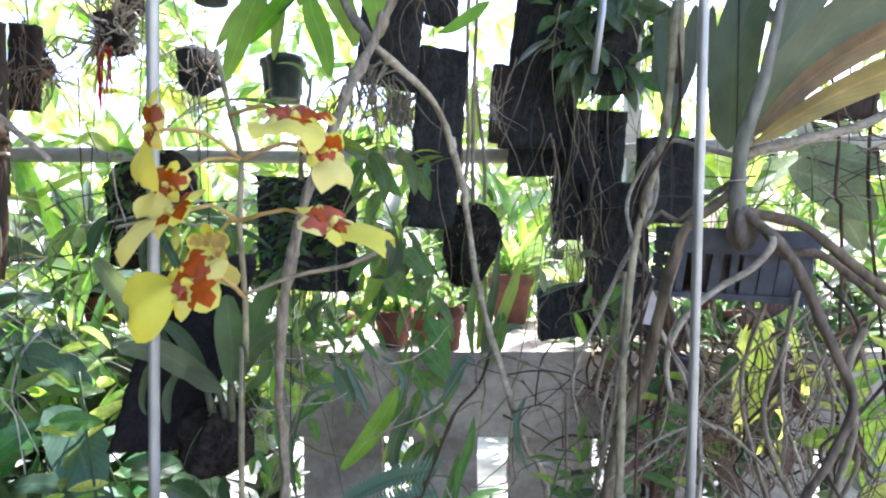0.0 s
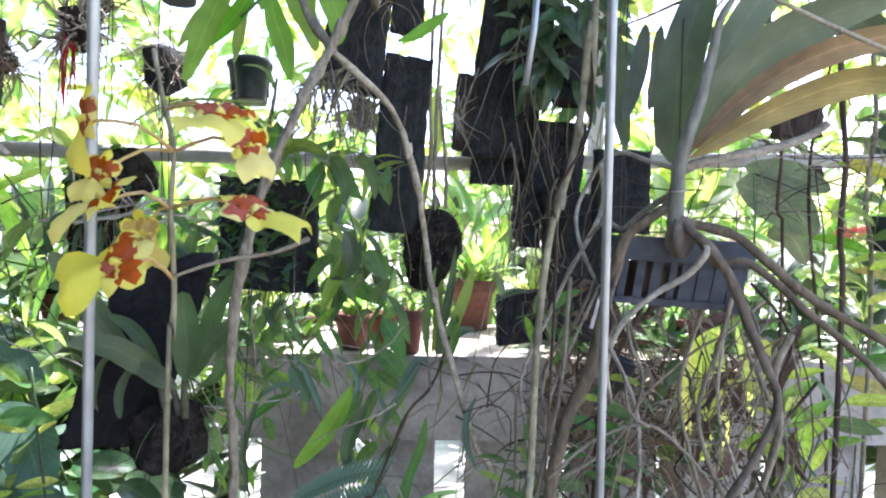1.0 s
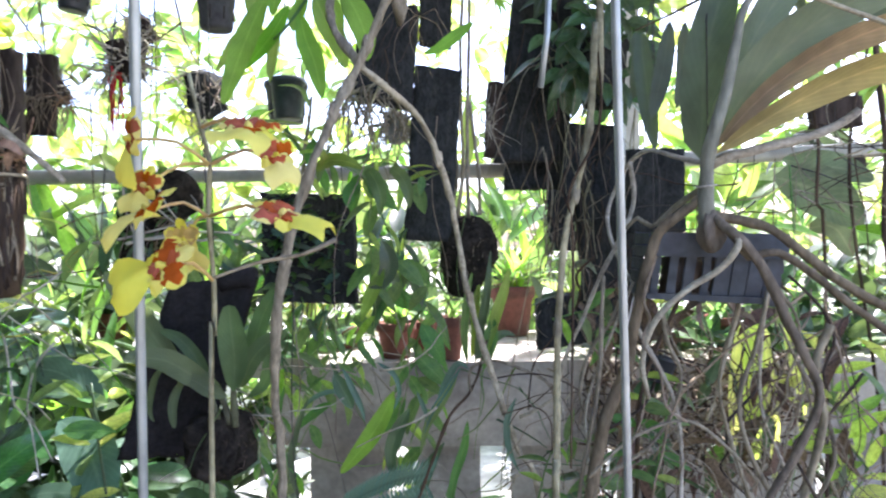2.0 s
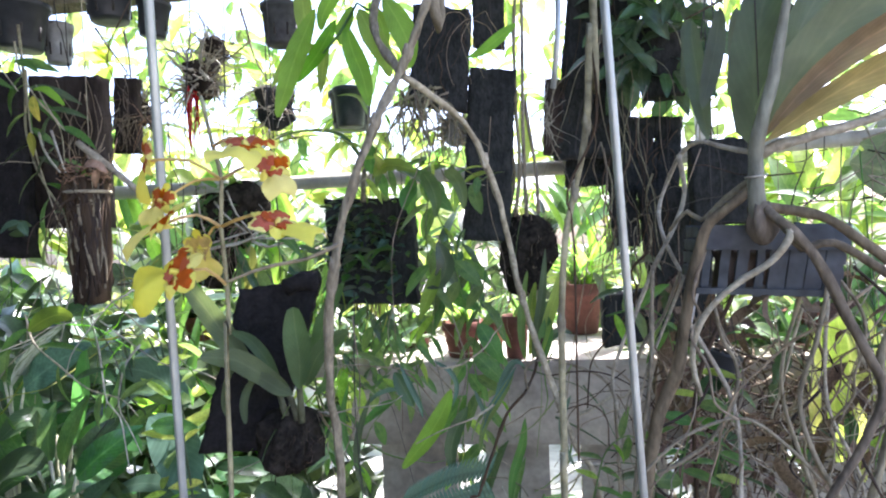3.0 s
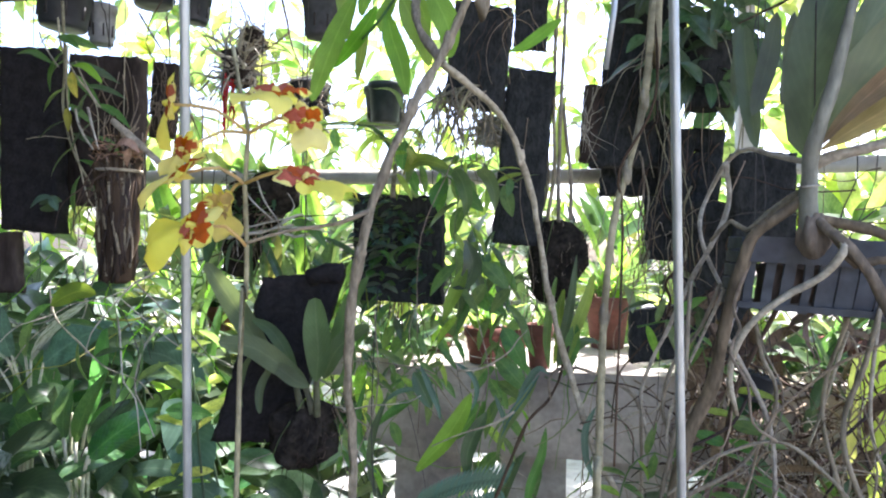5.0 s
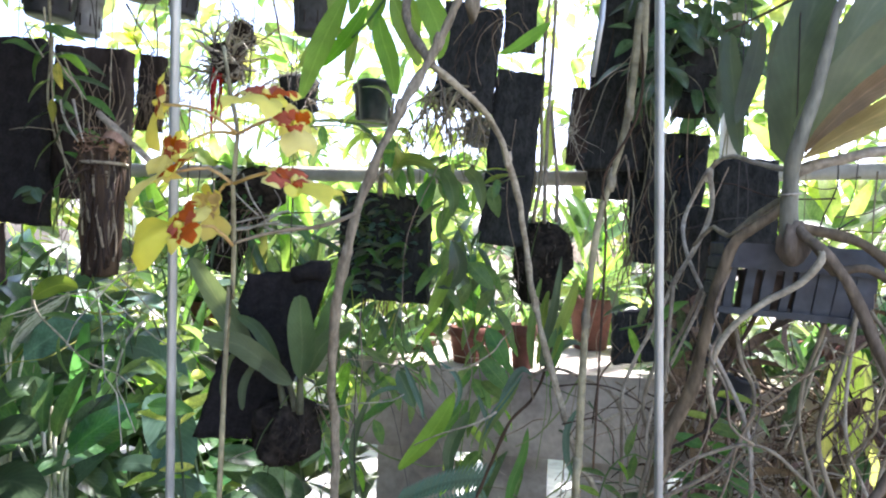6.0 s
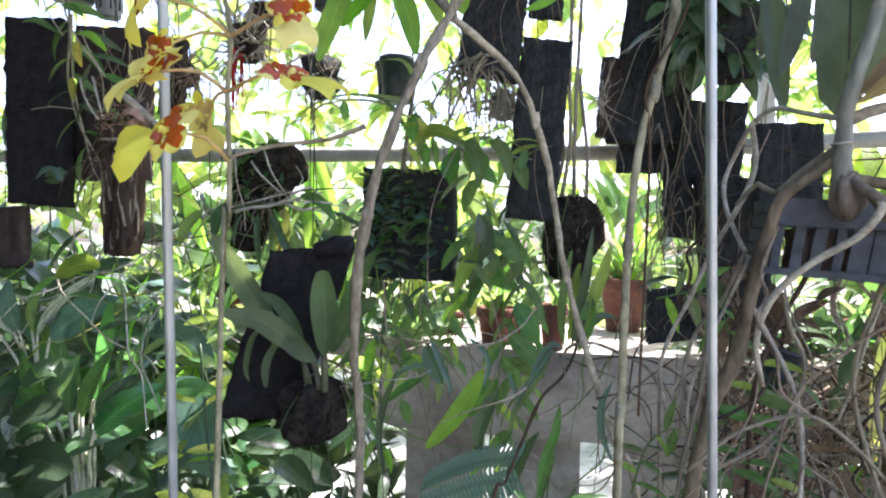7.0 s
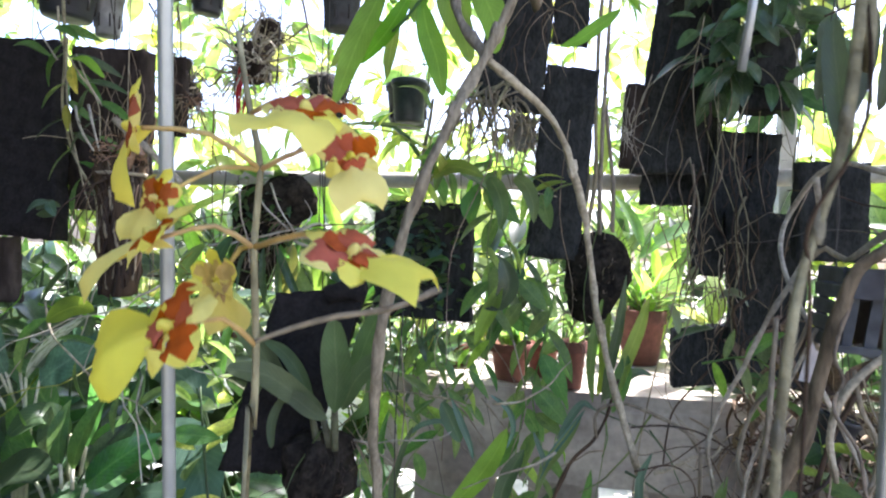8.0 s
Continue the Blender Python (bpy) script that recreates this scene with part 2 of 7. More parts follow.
def part(name, shape, mats, parent, label="", smooth=True):
    """One mesh under a thing or a part; its vertices are given in world places."""
    o = origin_of(parent) if parent else Vector((0, 0, 0))
    ob = new(name, shape.mesh(name, mats, o, smooth))
    ob.parent = parent
    return tagged(ob, label)


def solid(name, shape, mats, label, category, group="", kind="", smooth=True):
    """A thing that is one mesh; its origin lies at its lowest middle."""
    xs, ys, zs = zip(*shape.v)
    o = ((min(xs) + max(xs)) / 2, (min(ys) + max(ys)) / 2, min(zs))
    ob = new(name, shape.mesh(name, mats, o, smooth))
    ob.location = o
    return tagged(ob, label, category, group, kind)


def spline(pts, step=0.02):
    """Catmull-Rom curve through the points, resampled."""
    p = [Vector(q) for q in pts]
    p = [p[0] * 2 - p[1]] + p + [p[-1] * 2 - p[-2]]
    out = []
    for i in range(1, len(p) - 2):
        a, b, c, d = p[i - 1:i + 3]
        n = max(2, int((c - b).length / step))
        for j in range(n):
            t = j / n
            out.append(0.5 * (2 * b + (c - a) * t + (2 * a - 5 * b + 4 * c - d) * t * t + (3 * b - a - 3 * c + d) * t ** 3))
    out.append(p[-2])
    return out


def tube(shape, pts, r0, r1=None, sides=6, step=0.02, knots=0.0, seed=0, slot=0, curve=True):
    """A tapering round stem along a curve, a little knotty."""
    r1 = r0 if r1 is None else r1
    path = spline(pts, step) if curve else [Vector(q) for q in pts]
    n = len(path)
    verts, faces = [], []
    side = None
    for i, c in enumerate(path):
        d = (path[min(i + 1, n - 1)] - path[max(i - 1, 0)])
        d = d.normalized() if d.length > 1e-9 else Vector((0, 0, 1))
        if side is None:
            side = d.cross(Vector((0.3, 0.9, 0.2))).normalized()
        side = (side - d * side.dot(d)).normalized()
        other = d.cross(side)
        r = r0 + (r1 - r0) * i / max(1, n - 1)
        for s in range(sides):
            a = 2 * math.pi * s / sides
            k = 1 + (knots * noise.noise((c.x * 40 + seed, c.y * 40 + s * 0.7, c.z * 25)) if knots else 0)
            verts.append(c + (side * math.cos(a) + other * math.sin(a)) * r * k)
    for i in range(n - 1):
        for s in range(sides):
            a, b = i * sides + s, i * sides + (s + 1) % sides
            faces.append((a, b, b + sides, a + sides))
    faces.append(tuple(range(sides))[::-1])
    faces.append(tuple((n - 1) * sides + s for s in range(sides)))
    shape.add(verts, faces, slot)
    return path


def block(shape, m, size, rough=0.0, freq=30.0, res=0.02, seed=0, slot=0):
    """A box of that size at pose m, its faces cut up and made uneven."""
    sx, sy, sz = size
    bm = bmesh.new()
    bmesh.ops.create_cube(bm, size=1.0)
    cuts = [max(0, min(24, int(s / res))) if rough else 0 for s in size]
    for ax in range(3):
        if cuts[ax]:
            for i in range(1, cuts[ax] + 1):
                k = i / (cuts[ax] + 1) - 0.5
                co, no = [0, 0, 0], [0, 0, 0]
                co[ax], no[ax] = k, 1
                bmesh.ops.bisect_plane(bm, geom=bm.verts[:] + bm.edges[:] + bm.faces[:], plane_co=co, plane_no=no)
    bm.verts.index_update()
    verts = []
    for v in bm.verts:
        p = Vector((v.co.x * sx, v.co.y * sy, v.co.z * sz))
        if rough:
            q = p * freq + Vector((seed * 7.1, seed * 3.3, seed))
            p = p + Vector((noise.noise(q), noise.noise(q + Vector((9, 4, 2))), noise.noise(q + Vector((3, 8, 5))))) * rough
        verts.append(m @ p)
    shape.add(verts, [tuple(v.index for v in f.verts) for f in bm.faces], slot)
    bm.free()


def lathe(shape, m, profile, sides=20, slot=0, wobble=0.0):
    """A turned body from (radius, height) pairs."""
    verts, faces = [], []
    for i, (r, z) in enumerate(profile):
        for s in range(sides):
            a = 2 * math.pi * s / sides
            k = 1 + wobble * noise.noise((math.cos(a) * 2, math.sin(a) * 2, z * 20))
            verts.append(m @ Vector((math.cos(a) * r * k, math.sin(a) * r * k, z)))
    for i in range(len(profile) - 1):
        for s in range(sides):
            a, b = i * sides + s, i * sides + (s + 1) % sides
            faces.append((a, b, b + sides, a + sides))
    faces.append(tuple(range(sides))[::-1])
    faces.append(tuple((len(profile) - 1) * sides + s for s in range(sides)))
    shape.add(verts, faces, slot)


def blade(ratio, droop, fold, tip=1.0, belly=0.45, n=8, wave=0.0, twist=0.0):
    """Vertices and faces of a leaf one long, along +x, top up."""
    verts, faces = [], []
    for i in range(n + 1):
        t = i / n
        w = ratio * 0.5 * (math.sin(math.pi * t ** (math.log(0.5) / math.log(belly))) ** tip if 0 < t < 1 else 0.06)
        ang = -droop * t
        x = t if abs(droop) < 1e-3 else math.sin(droop * t) / droop
        z = 0 if abs(droop) < 1e-3 else (math.cos(droop * t) - 1) / droop
        for s in (-1, -0.5, 0, 0.5, 1):
            up = abs(s) * w * fold + wave * w * math.sin(9 * t + 2 * s) * abs(s)
            y = s * w * math.cos(twist * t)
            verts.append(Vector((x - up * math.sin(ang) * 1.0, y, z + up * math.cos(ang) + s * w * math.sin(twist * t))))
    for i in range(n):
        for s in range(4):
            a = i * 5 + s
            faces.append((a, a + 1, a + 6, a + 5))
    return verts, faces


def leaf_kind(name, mat, *args, **kw):
    sh = Shape()
    vs, fs = blade(*args, **kw)
    sh.add(vs, fs, rows=len(vs) // 5 - 1)
    return sh.mesh(name, mat)


def aim(base, way, up=(0, 0, 1), size=1.0, roll=0.0):
    """Pose that lays a leaf's length along way."""
    x = Vector(way).normalized()
    z = Vector(up) - x * Vector(up).dot(x)
    z = z.normalized() if z.length > 1e-4 else x.orthogonal().normalized()
    y = z.cross(x)
    m = Matrix((x, y, z)).transposed().to_4x4()
    return Matrix.Translation(base) @ m @ Matrix.Rotation(roll, 4, "X") @ Matrix.Scale(size, 4)


def put_leaf(parent, me, base, way, size, up=(0, 0, 1), roll=0.0, name="leaf"):
    ob = new(name, me)
    ob.parent = parent
    o = origin_of(parent)
    ob.matrix_basis = aim(Vector(base) - o, way, up, size, roll)
    return ob


def dirn(az, el):
    """A direction from degrees: az from +y towards +x, el upwards."""
    a, e = radians(az), radians(el)
    return Vector((math.sin(a) * math.cos(e), math.cos(a) * math.cos(e), math.sin(e)))



R = random.Random(7)

# ---- the setting ----
g = Shape()
g.add([(-60, -60, 0), (60, -60, 0), (60, 60, 0), (-60, 60, 0)], [(0, 1, 2, 3)])
solid("ground", g, SOIL, "soil floor of the shade house, made pale to bounce light", "ground", kind="structure")
g = Shape()
block(g, pose(0, 4.1, 0.02), (12, 3.2, 0.04))
solid("pavement", g, PAVING, "pale concrete path in full sun", "pavement", kind="structure", smooth=False)
# roof out of view, sized to keep the sun off the near plants
g = Shape()
block(g, pose(1.75, 1.42, 2.75), (3.6, 2.4, 0.03))
block(g, pose(-0.3, 1.035, 2.75), (0.5, 1.63, 0.03))
# gaps added here so sun falls on the stump's nest and leaves nearby
for k in range(6):
    block(g, pose(-0.3, 1.9 + 0.13 * k, 2.75), (0.5, 0.03, 0.03))
# wide laths added to keep the far left darker
for k in range(19):
    block(g, pose(-2.02, 0.25 + 0.13 * k, 2.75), (2.94, 0.112, 0.03))
for x in (-3.45, -2.4, -1.4):
    block(g, pose(x, 1.42, 2.785), (0.05, 2.4, 0.04))
roof = solid("ceiling", g, ROOFM, "unseen grey-green shade roof, lath gaps set to steer sunlight", "roof", kind="structure", smooth=False)
# unseen panels added only to block sky light from the left plants
BLOCKER = shader("blocker_green", (0.10, 0.13, 0.09), 0.9, 0.2, 300, 0.3, 0.1, stain=(0.035, 0.05, 0.035), stain_scale=3)
g = Shape()
block(g, pose(-2.15, -0.1, 1.36), (0.03, 4.0, 2.72))
solid("wall_west", g, BLOCKER, "unseen dark green panel blocking sky light from the left", "wall", kind="structure", smooth=False)
# added behind the camera to darken the low left leaves
g = Shape()
block(g, pose(-1.25, -2.1, 1.36), (1.77, 0.03, 2.72))
solid("wall_south", g, BLOCKER, "unseen dark green panel blocking sky light from behind", "wall", kind="structure", smooth=False)
# added sheet out of view that cuts the light from above
g = Shape()
block(g, pose(-1.4, -0.9, 2.76), (1.5, 2.16, 0.02))
solid("net_ceiling", g, BLOCKER, "unseen dark green sheet blocking sky light from above", "roof", kind="structure", smooth=False)
for x, y in ((-3.3, 0.35), (3.3, 0.35), (-3.3, 2.2), (3.3, 2.2)):
    g = Shape()
    block(g, pose(x, y, 1.365), (0.09, 0.09, 2.73))
    solid("roof_post", g, BARK, "square timber post under the shade roof", "post", "roof posts", smooth=False)

g = Shape()
block(g, pose(0.825, 2.86, 1.5), (0.058, 0.058, 3.0), 0.003, 12, 0.06, 4)
solid("garden_post", g, PAVING, "pale weathered post in the sun beyond the bench", "post", smooth=False)

# concrete bench with wide legs
YB = 2.0
zt = (-0.115, 1.870, 1.002)[2]
zb = (-0.127, 1.870, 0.749)[2]
bench = thing("bench", (0, YB, 0), "grey concrete plant bench with a deep front apron", "bench")
g = Shape()
block(g, pose(0.8, YB + 0.3, zt - 0.03), (3.1, 0.7, 0.06))
part("bench_top", g, CONCRETE, bench, smooth=False)
xl, xr_, rad = (-0.499, 1.900, 0.862)[0], 2.3, 0.17
rim = [(xl, zb), (xl, zt - rad)] + [(xl + rad - rad * math.cos(a), zt - rad + rad * math.sin(a)) for a in [k * math.pi / 20 for k in range(1, 11)]]
rim += [(xl + rad + (xr_ - xl - rad) * k / 14, zt + 0.002 * math.sin(k * 2.1)) for k in range(1, 15)] + [(xr_, zb)]
g = Shape()
n = len(rim)
front = [(x, YB - 0.13 + 0.003 * math.sin(7 * x), z) for x, z in rim]
back_ = [(x, YB - 0.05, z) for x, z in rim]
g.add(front + back_, [tuple(range(n)), tuple(range(2 * n - 1, n - 1, -1))] + [(k, k + n, (k + 1) % n + n, (k + 1) % n) for k in range(n)])
part("apron", g, CONCRETE, bench, "rounded concrete front panel", smooth=False)
gaps = [(-0.49, 0.125), (-0.14, 0.095), (0.155, 0.1), (0.5, 0.085), (0.84, 0.085), (1.18, 0.085), (1.52, 0.085), (1.86, 0.085), (2.2, 0.085)]
for (a, wa), (b, wb) in zip(gaps, gaps[1:]):
    g = Shape()
    x0, x1 = a + wa / 2, b - wb / 2
    block(g, pose((x0 + x1) / 2, YB - 0.02, zb / 2 - 0.002), (x1 - x0, 0.06, zb - 0.006), 0.003, 8, 0.1)
    part("leg", g, CONCRETE, bench, smooth=False)

# long pipe rail on end posts
rail = thing("rail", (0, 1.95, 0), "long weathered pale pipe rail behind the plants", "pipe rail")
g = Shape()
ends = [(-2.846, 1.950, 1.587), (-0.835, 1.950, 1.579), (0.179, 1.950, 1.577), (0.855, 1.950, 1.607), (2.221, 1.950, 1.638)]
tube(g, ends, 0.023, sides=14, step=0.3)
part("pipe", g, PIPE, rail)
for e in (ends[0], ends[-1]):
    g = Shape()
    tube(g, [(e[0], 1.95, 0), (e[0], 1.95, e[2] + 0.03)], 0.03, sides=12, step=0.5, curve=False)
    part("post", g, PIPE, rail)

# steel rods near the camera
for a, b in (((-0.085, 0.212, 1.9), (-0.203, 0.433, 0.9)), ((0.124, 0.307, 1.9), (0.1835, 0.475, 0.9))):
    a, b = Vector(a), Vector(b)
    top = a + (a - b) * 0.85
    low = b + (b - a) * 0.899
    g = Shape()
    tube(g, [top, a, b, low], 0.003, sides=10, step=0.1, curve=False)
    solid("hanging_rod", g, STEEL, "thin straight galvanised steel rod hung from the roof", "rod", "hanging rods")

# ---- boards ----


def board(name, t_corners, thick, mat, label, seed, rough=0.006):
    """A hung plaque between its upper left, upper right and lower left corners."""
    tl, tr, bl = [Vector(c) for c in t_corners]
    x, z = tr - tl, tl - bl
    c = (tr + bl) / 2
    X, Z = x.normalized(), z.normalized()
    Yv = Z.cross(X).normalized()
    m = Matrix((X, Yv, Z)).transposed().to_4x4()
    m.translation = c + Yv * thick / 2
    g = Shape()
    block(g, m, (x.length, thick, z.length), rough, 45, 0.012, seed)
    return g, m


def hung_board(name, corners, thick, mat, label, seed, category="plant mount", group="", hole=None):
    """hole: metres from the left edge and from the top, and half its width."""
    tl, tr, bl = [Vector(c) for c in corners]
    base = (bl + tr - tl + bl) / 2
    th = thing(name, base, label, category, group)
    g, m = board(name, corners, thick, mat, label, seed)
    if hole:
        g = Shape()
        u, v, d = hole
        W, H = (tr - tl).length, (tl - bl).length
        for x0, x1, z0, z1 in ((0, u - d, 0, H), (u + d, W, 0, H), (u - d, u + d, 0, v - d), (u - d, u + d, v + d, H)):
            block(g, m @ Matrix.Translation(((x0 + x1 - W) / 2, 0, (H - z0 - z1) / 2)), (x1 - x0, thick, z1 - z0), 0.004 if x1 - x0 > 0.03 else 0.0015, 45, 0.012, seed)
    part("board", g, mat, th)
    g = Shape()
    w, h = (tr - tl).length / 2, (tl - bl).length / 2
    for i in range(70):
        k = R.random()
        if k < 0.3:
            q = Vector((R.choice((-1, 1)) * w, R.uniform(-0.5, 0.5) * thick, R.uniform(-h, h)))
        elif k < 0.65:
            q = Vector((R.uniform(-w, w), R.uniform(-0.5, 0.5) * thick, R.choice((-1, 1)) * h))
        else:
            q = Vector((R.uniform(-w, w), -thick / 2, R.uniform(-h, h)))
        d = Vector((q.x / w, -0.6 if k > 0.65 else R.uniform(-0.5, 0.3), q.z / h * (1.0 if k < 0.65 else 0.2))) + Vector((R.uniform(-0.7, 0.7), 0, R.uniform(-0.7, 0.7)))
        d = d.normalized() * R.uniform(0.006, 0.02)
        tube(g, [m @ (q * 0.97), m @ (q + d * 0.6), m @ (q + d + Vector((R.uniform(-0.004, 0.004), 0, -0.003)))], 0.0006, 0.0003, 3, 0.05, curve=False)
    tagged(part("fibre_fringe", g, mat, th), kind="stuff")
    g = Shape()
    mid = (tl + tr) / 2
    tube(g, [mid + Vector((0, thick * 0.5, -0.02)), Vector((mid.x, mid.y + thick * 0.5, 2.73))], 0.0012, sides=5, step=1, curve=False)
    part("wire", g, WIRE, th, "thin dark hanging wire")
    return th, m


hung_board("fern_fibre_plank", ((-0.053, 1.550, 1.802), (0.062, 1.550, 1.789), (-0.088, 1.550, 1.375)), 0.03, FIBRE, "tall black tree-fern plank hung by wire", 1)
slab, _ = hung_board("fern_fibre_slab", ((0.217, 1.800, 2.077), (0.417, 1.800, 2.077), (0.154, 1.800, 1.588)), 0.05, FIBRE, "large black tree-fern slab overgrown with roots", 2)
slab2, _ = hung_board("fern_fibre_slab", ((0.351, 1.780, 1.690), (0.504, 1.780, 1.681), (0.334, 1.780, 1.479)), 0.05, FIBRE, "square black tree-fern slab with a drilled hole", 3, hole=(0.085, 0.06, 0.005))
hung_board("fern_fibre_slab", ((0.198, 1.870, 1.76), (0.372, 1.870, 1.76), (0.186, 1.870, 1.512)), 0.04, FIBRE, "black tree-fern slab hung behind a larger one", 21)
slab3, _ = hung_board("fern_fibre_slab", ((0.375, 1.750, 1.493), (0.545, 1.750, 1.485), (0.402, 1.750, 1.075)), 0.04, FIBRE, "black tree-fern slab hung low over the bench", 4)
hung_board("fern_fibre_plank", ((0.300, 1.770, 1.505), (0.372, 1.770, 1.500), (0.306, 1.770, 1.335)), 0.03, FIBRE, "narrow black tree-fern plank behind wiry roots", 22)
hung_board("fern_fibre_slab", ((0.457, 1.500, 1.579), (0.587, 1.500, 1.577), (0.458, 1.500, 1.383)), 0.04, FIBRE, "short black tree-fern slab under pale roots", 5)
top2, _ = hung_board("fern_fibre_plank", ((-0.179, 1.500, 1.955), (-0.041, 1.500, 1.927), (-0.201, 1.500, 1.715)), 0.05, FIBRE, "black tree-fern plank with clinging roots", 6)
slab5, _ = hung_board("fern_fibre_slab", ((0.268, 1.780, 1.190), (0.425, 1.780, 1.215), (0.272, 1.780, 1.050)), 0.07, FIBRE, "small black tree-fern block above the bench", 15)
moss, moss_m = hung_board("mossy_plaque", ((-0.444, 1.550, 1.493), (-0.213, 1.550, 1.486), (-0.443, 1.550, 1.222)), 0.05, FIBRE, "square black plaque grown over with small ferns", 7)
black, black_m = hung_board("orchid_plaque", ((-0.553, 1.270, 1.289), (-0.373, 1.270, 1.300), (-0.671, 1.270, 0.924)), 0.025, BLACK, "leaning black board with a mounted orchid", 8)
leftb, _ = hung_board("dark_plaque", ((-1.254, 1.300, 1.826), (-1.102, 1.300, 1.816), (-1.245, 1.300, 1.388)), 0.04, BLACK, "black upright plaque with small creeping leaves", 9)

back, _ = hung_board("dark_plaque", ((-1.165, 1.420, 1.840), (-0.968, 1.420, 1.823), (-1.168, 1.420, 1.456)), 0.04, DARKWOOD, "rough dark brown bark plaque behind a stump", 10)
cork, _ = hung_board("cork_plaque", ((-1.157, 1.750, 1.913), (-1.083, 1.750, 1.907), (-1.165, 1.750, 1.684)), 0.03, DARKWOOD, "small dark bark plaque with dry roots", 11)
hung_board("fern_fibre_plank", ((-0.040, 1.600, 2.047), (0.041, 1.600, 2.039), (-0.046, 1.600, 1.867)), 0.03, FIBRE, "dark tree-fern plank hung high", 12)
sidep, _ = hung_board("cork_tube", ((0.138, 1.800, 1.815), (0.190, 1.800, 1.811), (0.125, 1.800, 1.605)), 0.035, DARKWOOD, "narrow cork bark piece wrapped in pale roots", 13)
hung_board("bark_plaque", ((-1.385, 1.360, 1.378), (-1.267, 1.360, 1.382), (-1.376, 1.360, 1.225)), 0.03, DARKWOOD, "brown bark plaque hung below a black one", 17)
hung_board("dark_plaque", ((0.945, 1.600, 1.563), (1.070, 1.600, 1.565), (0.947, 1.600, 1.508)), 0.04, DARKWOOD, "low dark bark plaque among twigs", 14)
hung_board("dark_plaque", ((0.960, 1.620, 1.716), (1.076, 1.620, 1.720), (0.962, 1.620, 1.640)), 0.04, DARKWOOD, "small dark bark plaque hung over the rail", 16)

# ---- kinds of leaves ----
OVATE = leaf_kind("ovate_leaf", LEAF, 0.42, 0.5, 0.2, 0.8, 0.42)
OVATE_D = leaf_kind("ovate_leaf_dark", LEAF_DARK, 0.42, 0.6, 0.25, 0.8, 0.42)
LANCE = leaf_kind("lance_leaf", LEAF, 0.24, 0.7, 0.3, 0.8, 0.4)
LANCE_D = leaf_kind("lance_leaf_dark", LEAF_DARK, 0.24, 0.7, 0.3, 0.8, 0.4)
LANCE_L = leaf_kind("lance_leaf_lime", LEAF_LIME, 0.22, 0.8, 0.25, 0.8, 0.4)
STRAP = leaf_kind("strap_leaf", LEAF, 0.10, 1.0, 0.35, 0.5, 0.45)
STRAP_D = leaf_kind("strap_leaf_dark", LEAF_DARK, 0.10, 1.1, 0.35, 0.5, 0.45)
STRAP_L = leaf_kind("strap_leaf_lime", LEAF_LIME, 0.12, 0.6, 0.3, 0.5, 0.45)
BROAD = leaf_kind("broad_leaf", BROAD_GREEN, 0.36, 0.9, 0.28, 0.75, 0.42, n=10, wave=0.06)
BROAD_D = leaf_kind("broad_leaf_dark", LEAF_DARK, 0.38, 0.9, 0.28, 0.75, 0.42, n=10, wave=0.06)
BROAD_T = leaf_kind("broad_leaf_pale", TEAL_LEAF, 0.42, 0.8, 0.2, 0.75, 0.42, n=10, wave=0.06)
STRIPED = leaf_kind("striped_leaf", PALE_STRIPE, 0.14, 0.9, 0.3, 0.6, 0.45)
FROND = leaf_kind("frond_leaflet", TEAL_LEAF, 0.13, 0.5, 0.2, 0.6, 0.4)
DRY = leaf_kind("dry_leaf", DRY_LEAF, 0.3, 1.2, 0.4, 0.8, 0.42, wave=0.2)
LIT = leaf_kind("lit_leaf", LIT_STRAP, 0.27, 0.6, 0.25, 0.8, 0.42)
HAZE = leaf_kind("hazed_leaf", HAZE_LEAF, 0.42, 0.8, 0.2, 0.7, 0.45)
YELLOW = leaf_kind("yellow_leaf", LEAF_YELLOW, 0.4, 0.5, 0.2, 0.8, 0.42)


def ribbon(shape, pts, width, face=(0, -1, 0.35), fold=0.25, tip=0.7, belly=0.45, slot=0, n=12, lobe=0.0):
    """A leaf or petal that follows a curve, its upper side towards face."""
    path = spline(pts, 1.0)
    path = spline(path, 0.004)
    k = max(1, len(path) // n)
    path = path[::k] + ([path[-1]] if (len(path) - 1) % k else [])
    m = len(path) - 1
    verts, faces = [], []
    for i, c in enumerate(path):
        t = i / m
        d = (path[min(i + 1, m)] - path[max(i - 1, 0)]).normalized()
        nrm = Vector(face) - d * Vector(face).dot(d)
        nrm = nrm.normalized()
        sd = d.cross(nrm)
        w = width * 0.5 * max(0.05, math.sin(math.pi * min(1, max(0, t)) ** (math.log(0.5) / math.log(belly))) ** tip if 0 < t < 1 else 0.05)
        for s in (-1, -0.5, 0, 0.5, 1):
            verts.append(c + sd * (s * w) + nrm * (abs(s) * w * fold + lobe * w * math.sin(11 * t + 2.4 * s)))
    for i in range(m):
        for s in range(4):
            a = i * 5 + s
            faces.append((a, a + 1, a + 6, a + 5))
    shape.add(verts, faces, slot, m)


def traced_leaf(parent, pts, width, mat, face=(0, -1, 0.35), fold=0.25, label="", belly=0.45, tip=0.7, name="leaf"):
    g = Shape()
    ribbon(g, pts, width, face, fold, tip, belly)
    return part(name, g, mat, parent, label)


def jitter(a):
    return Vector((R.uniform(-a, a), R.uniform(-a, a), R.uniform(-a, a)))


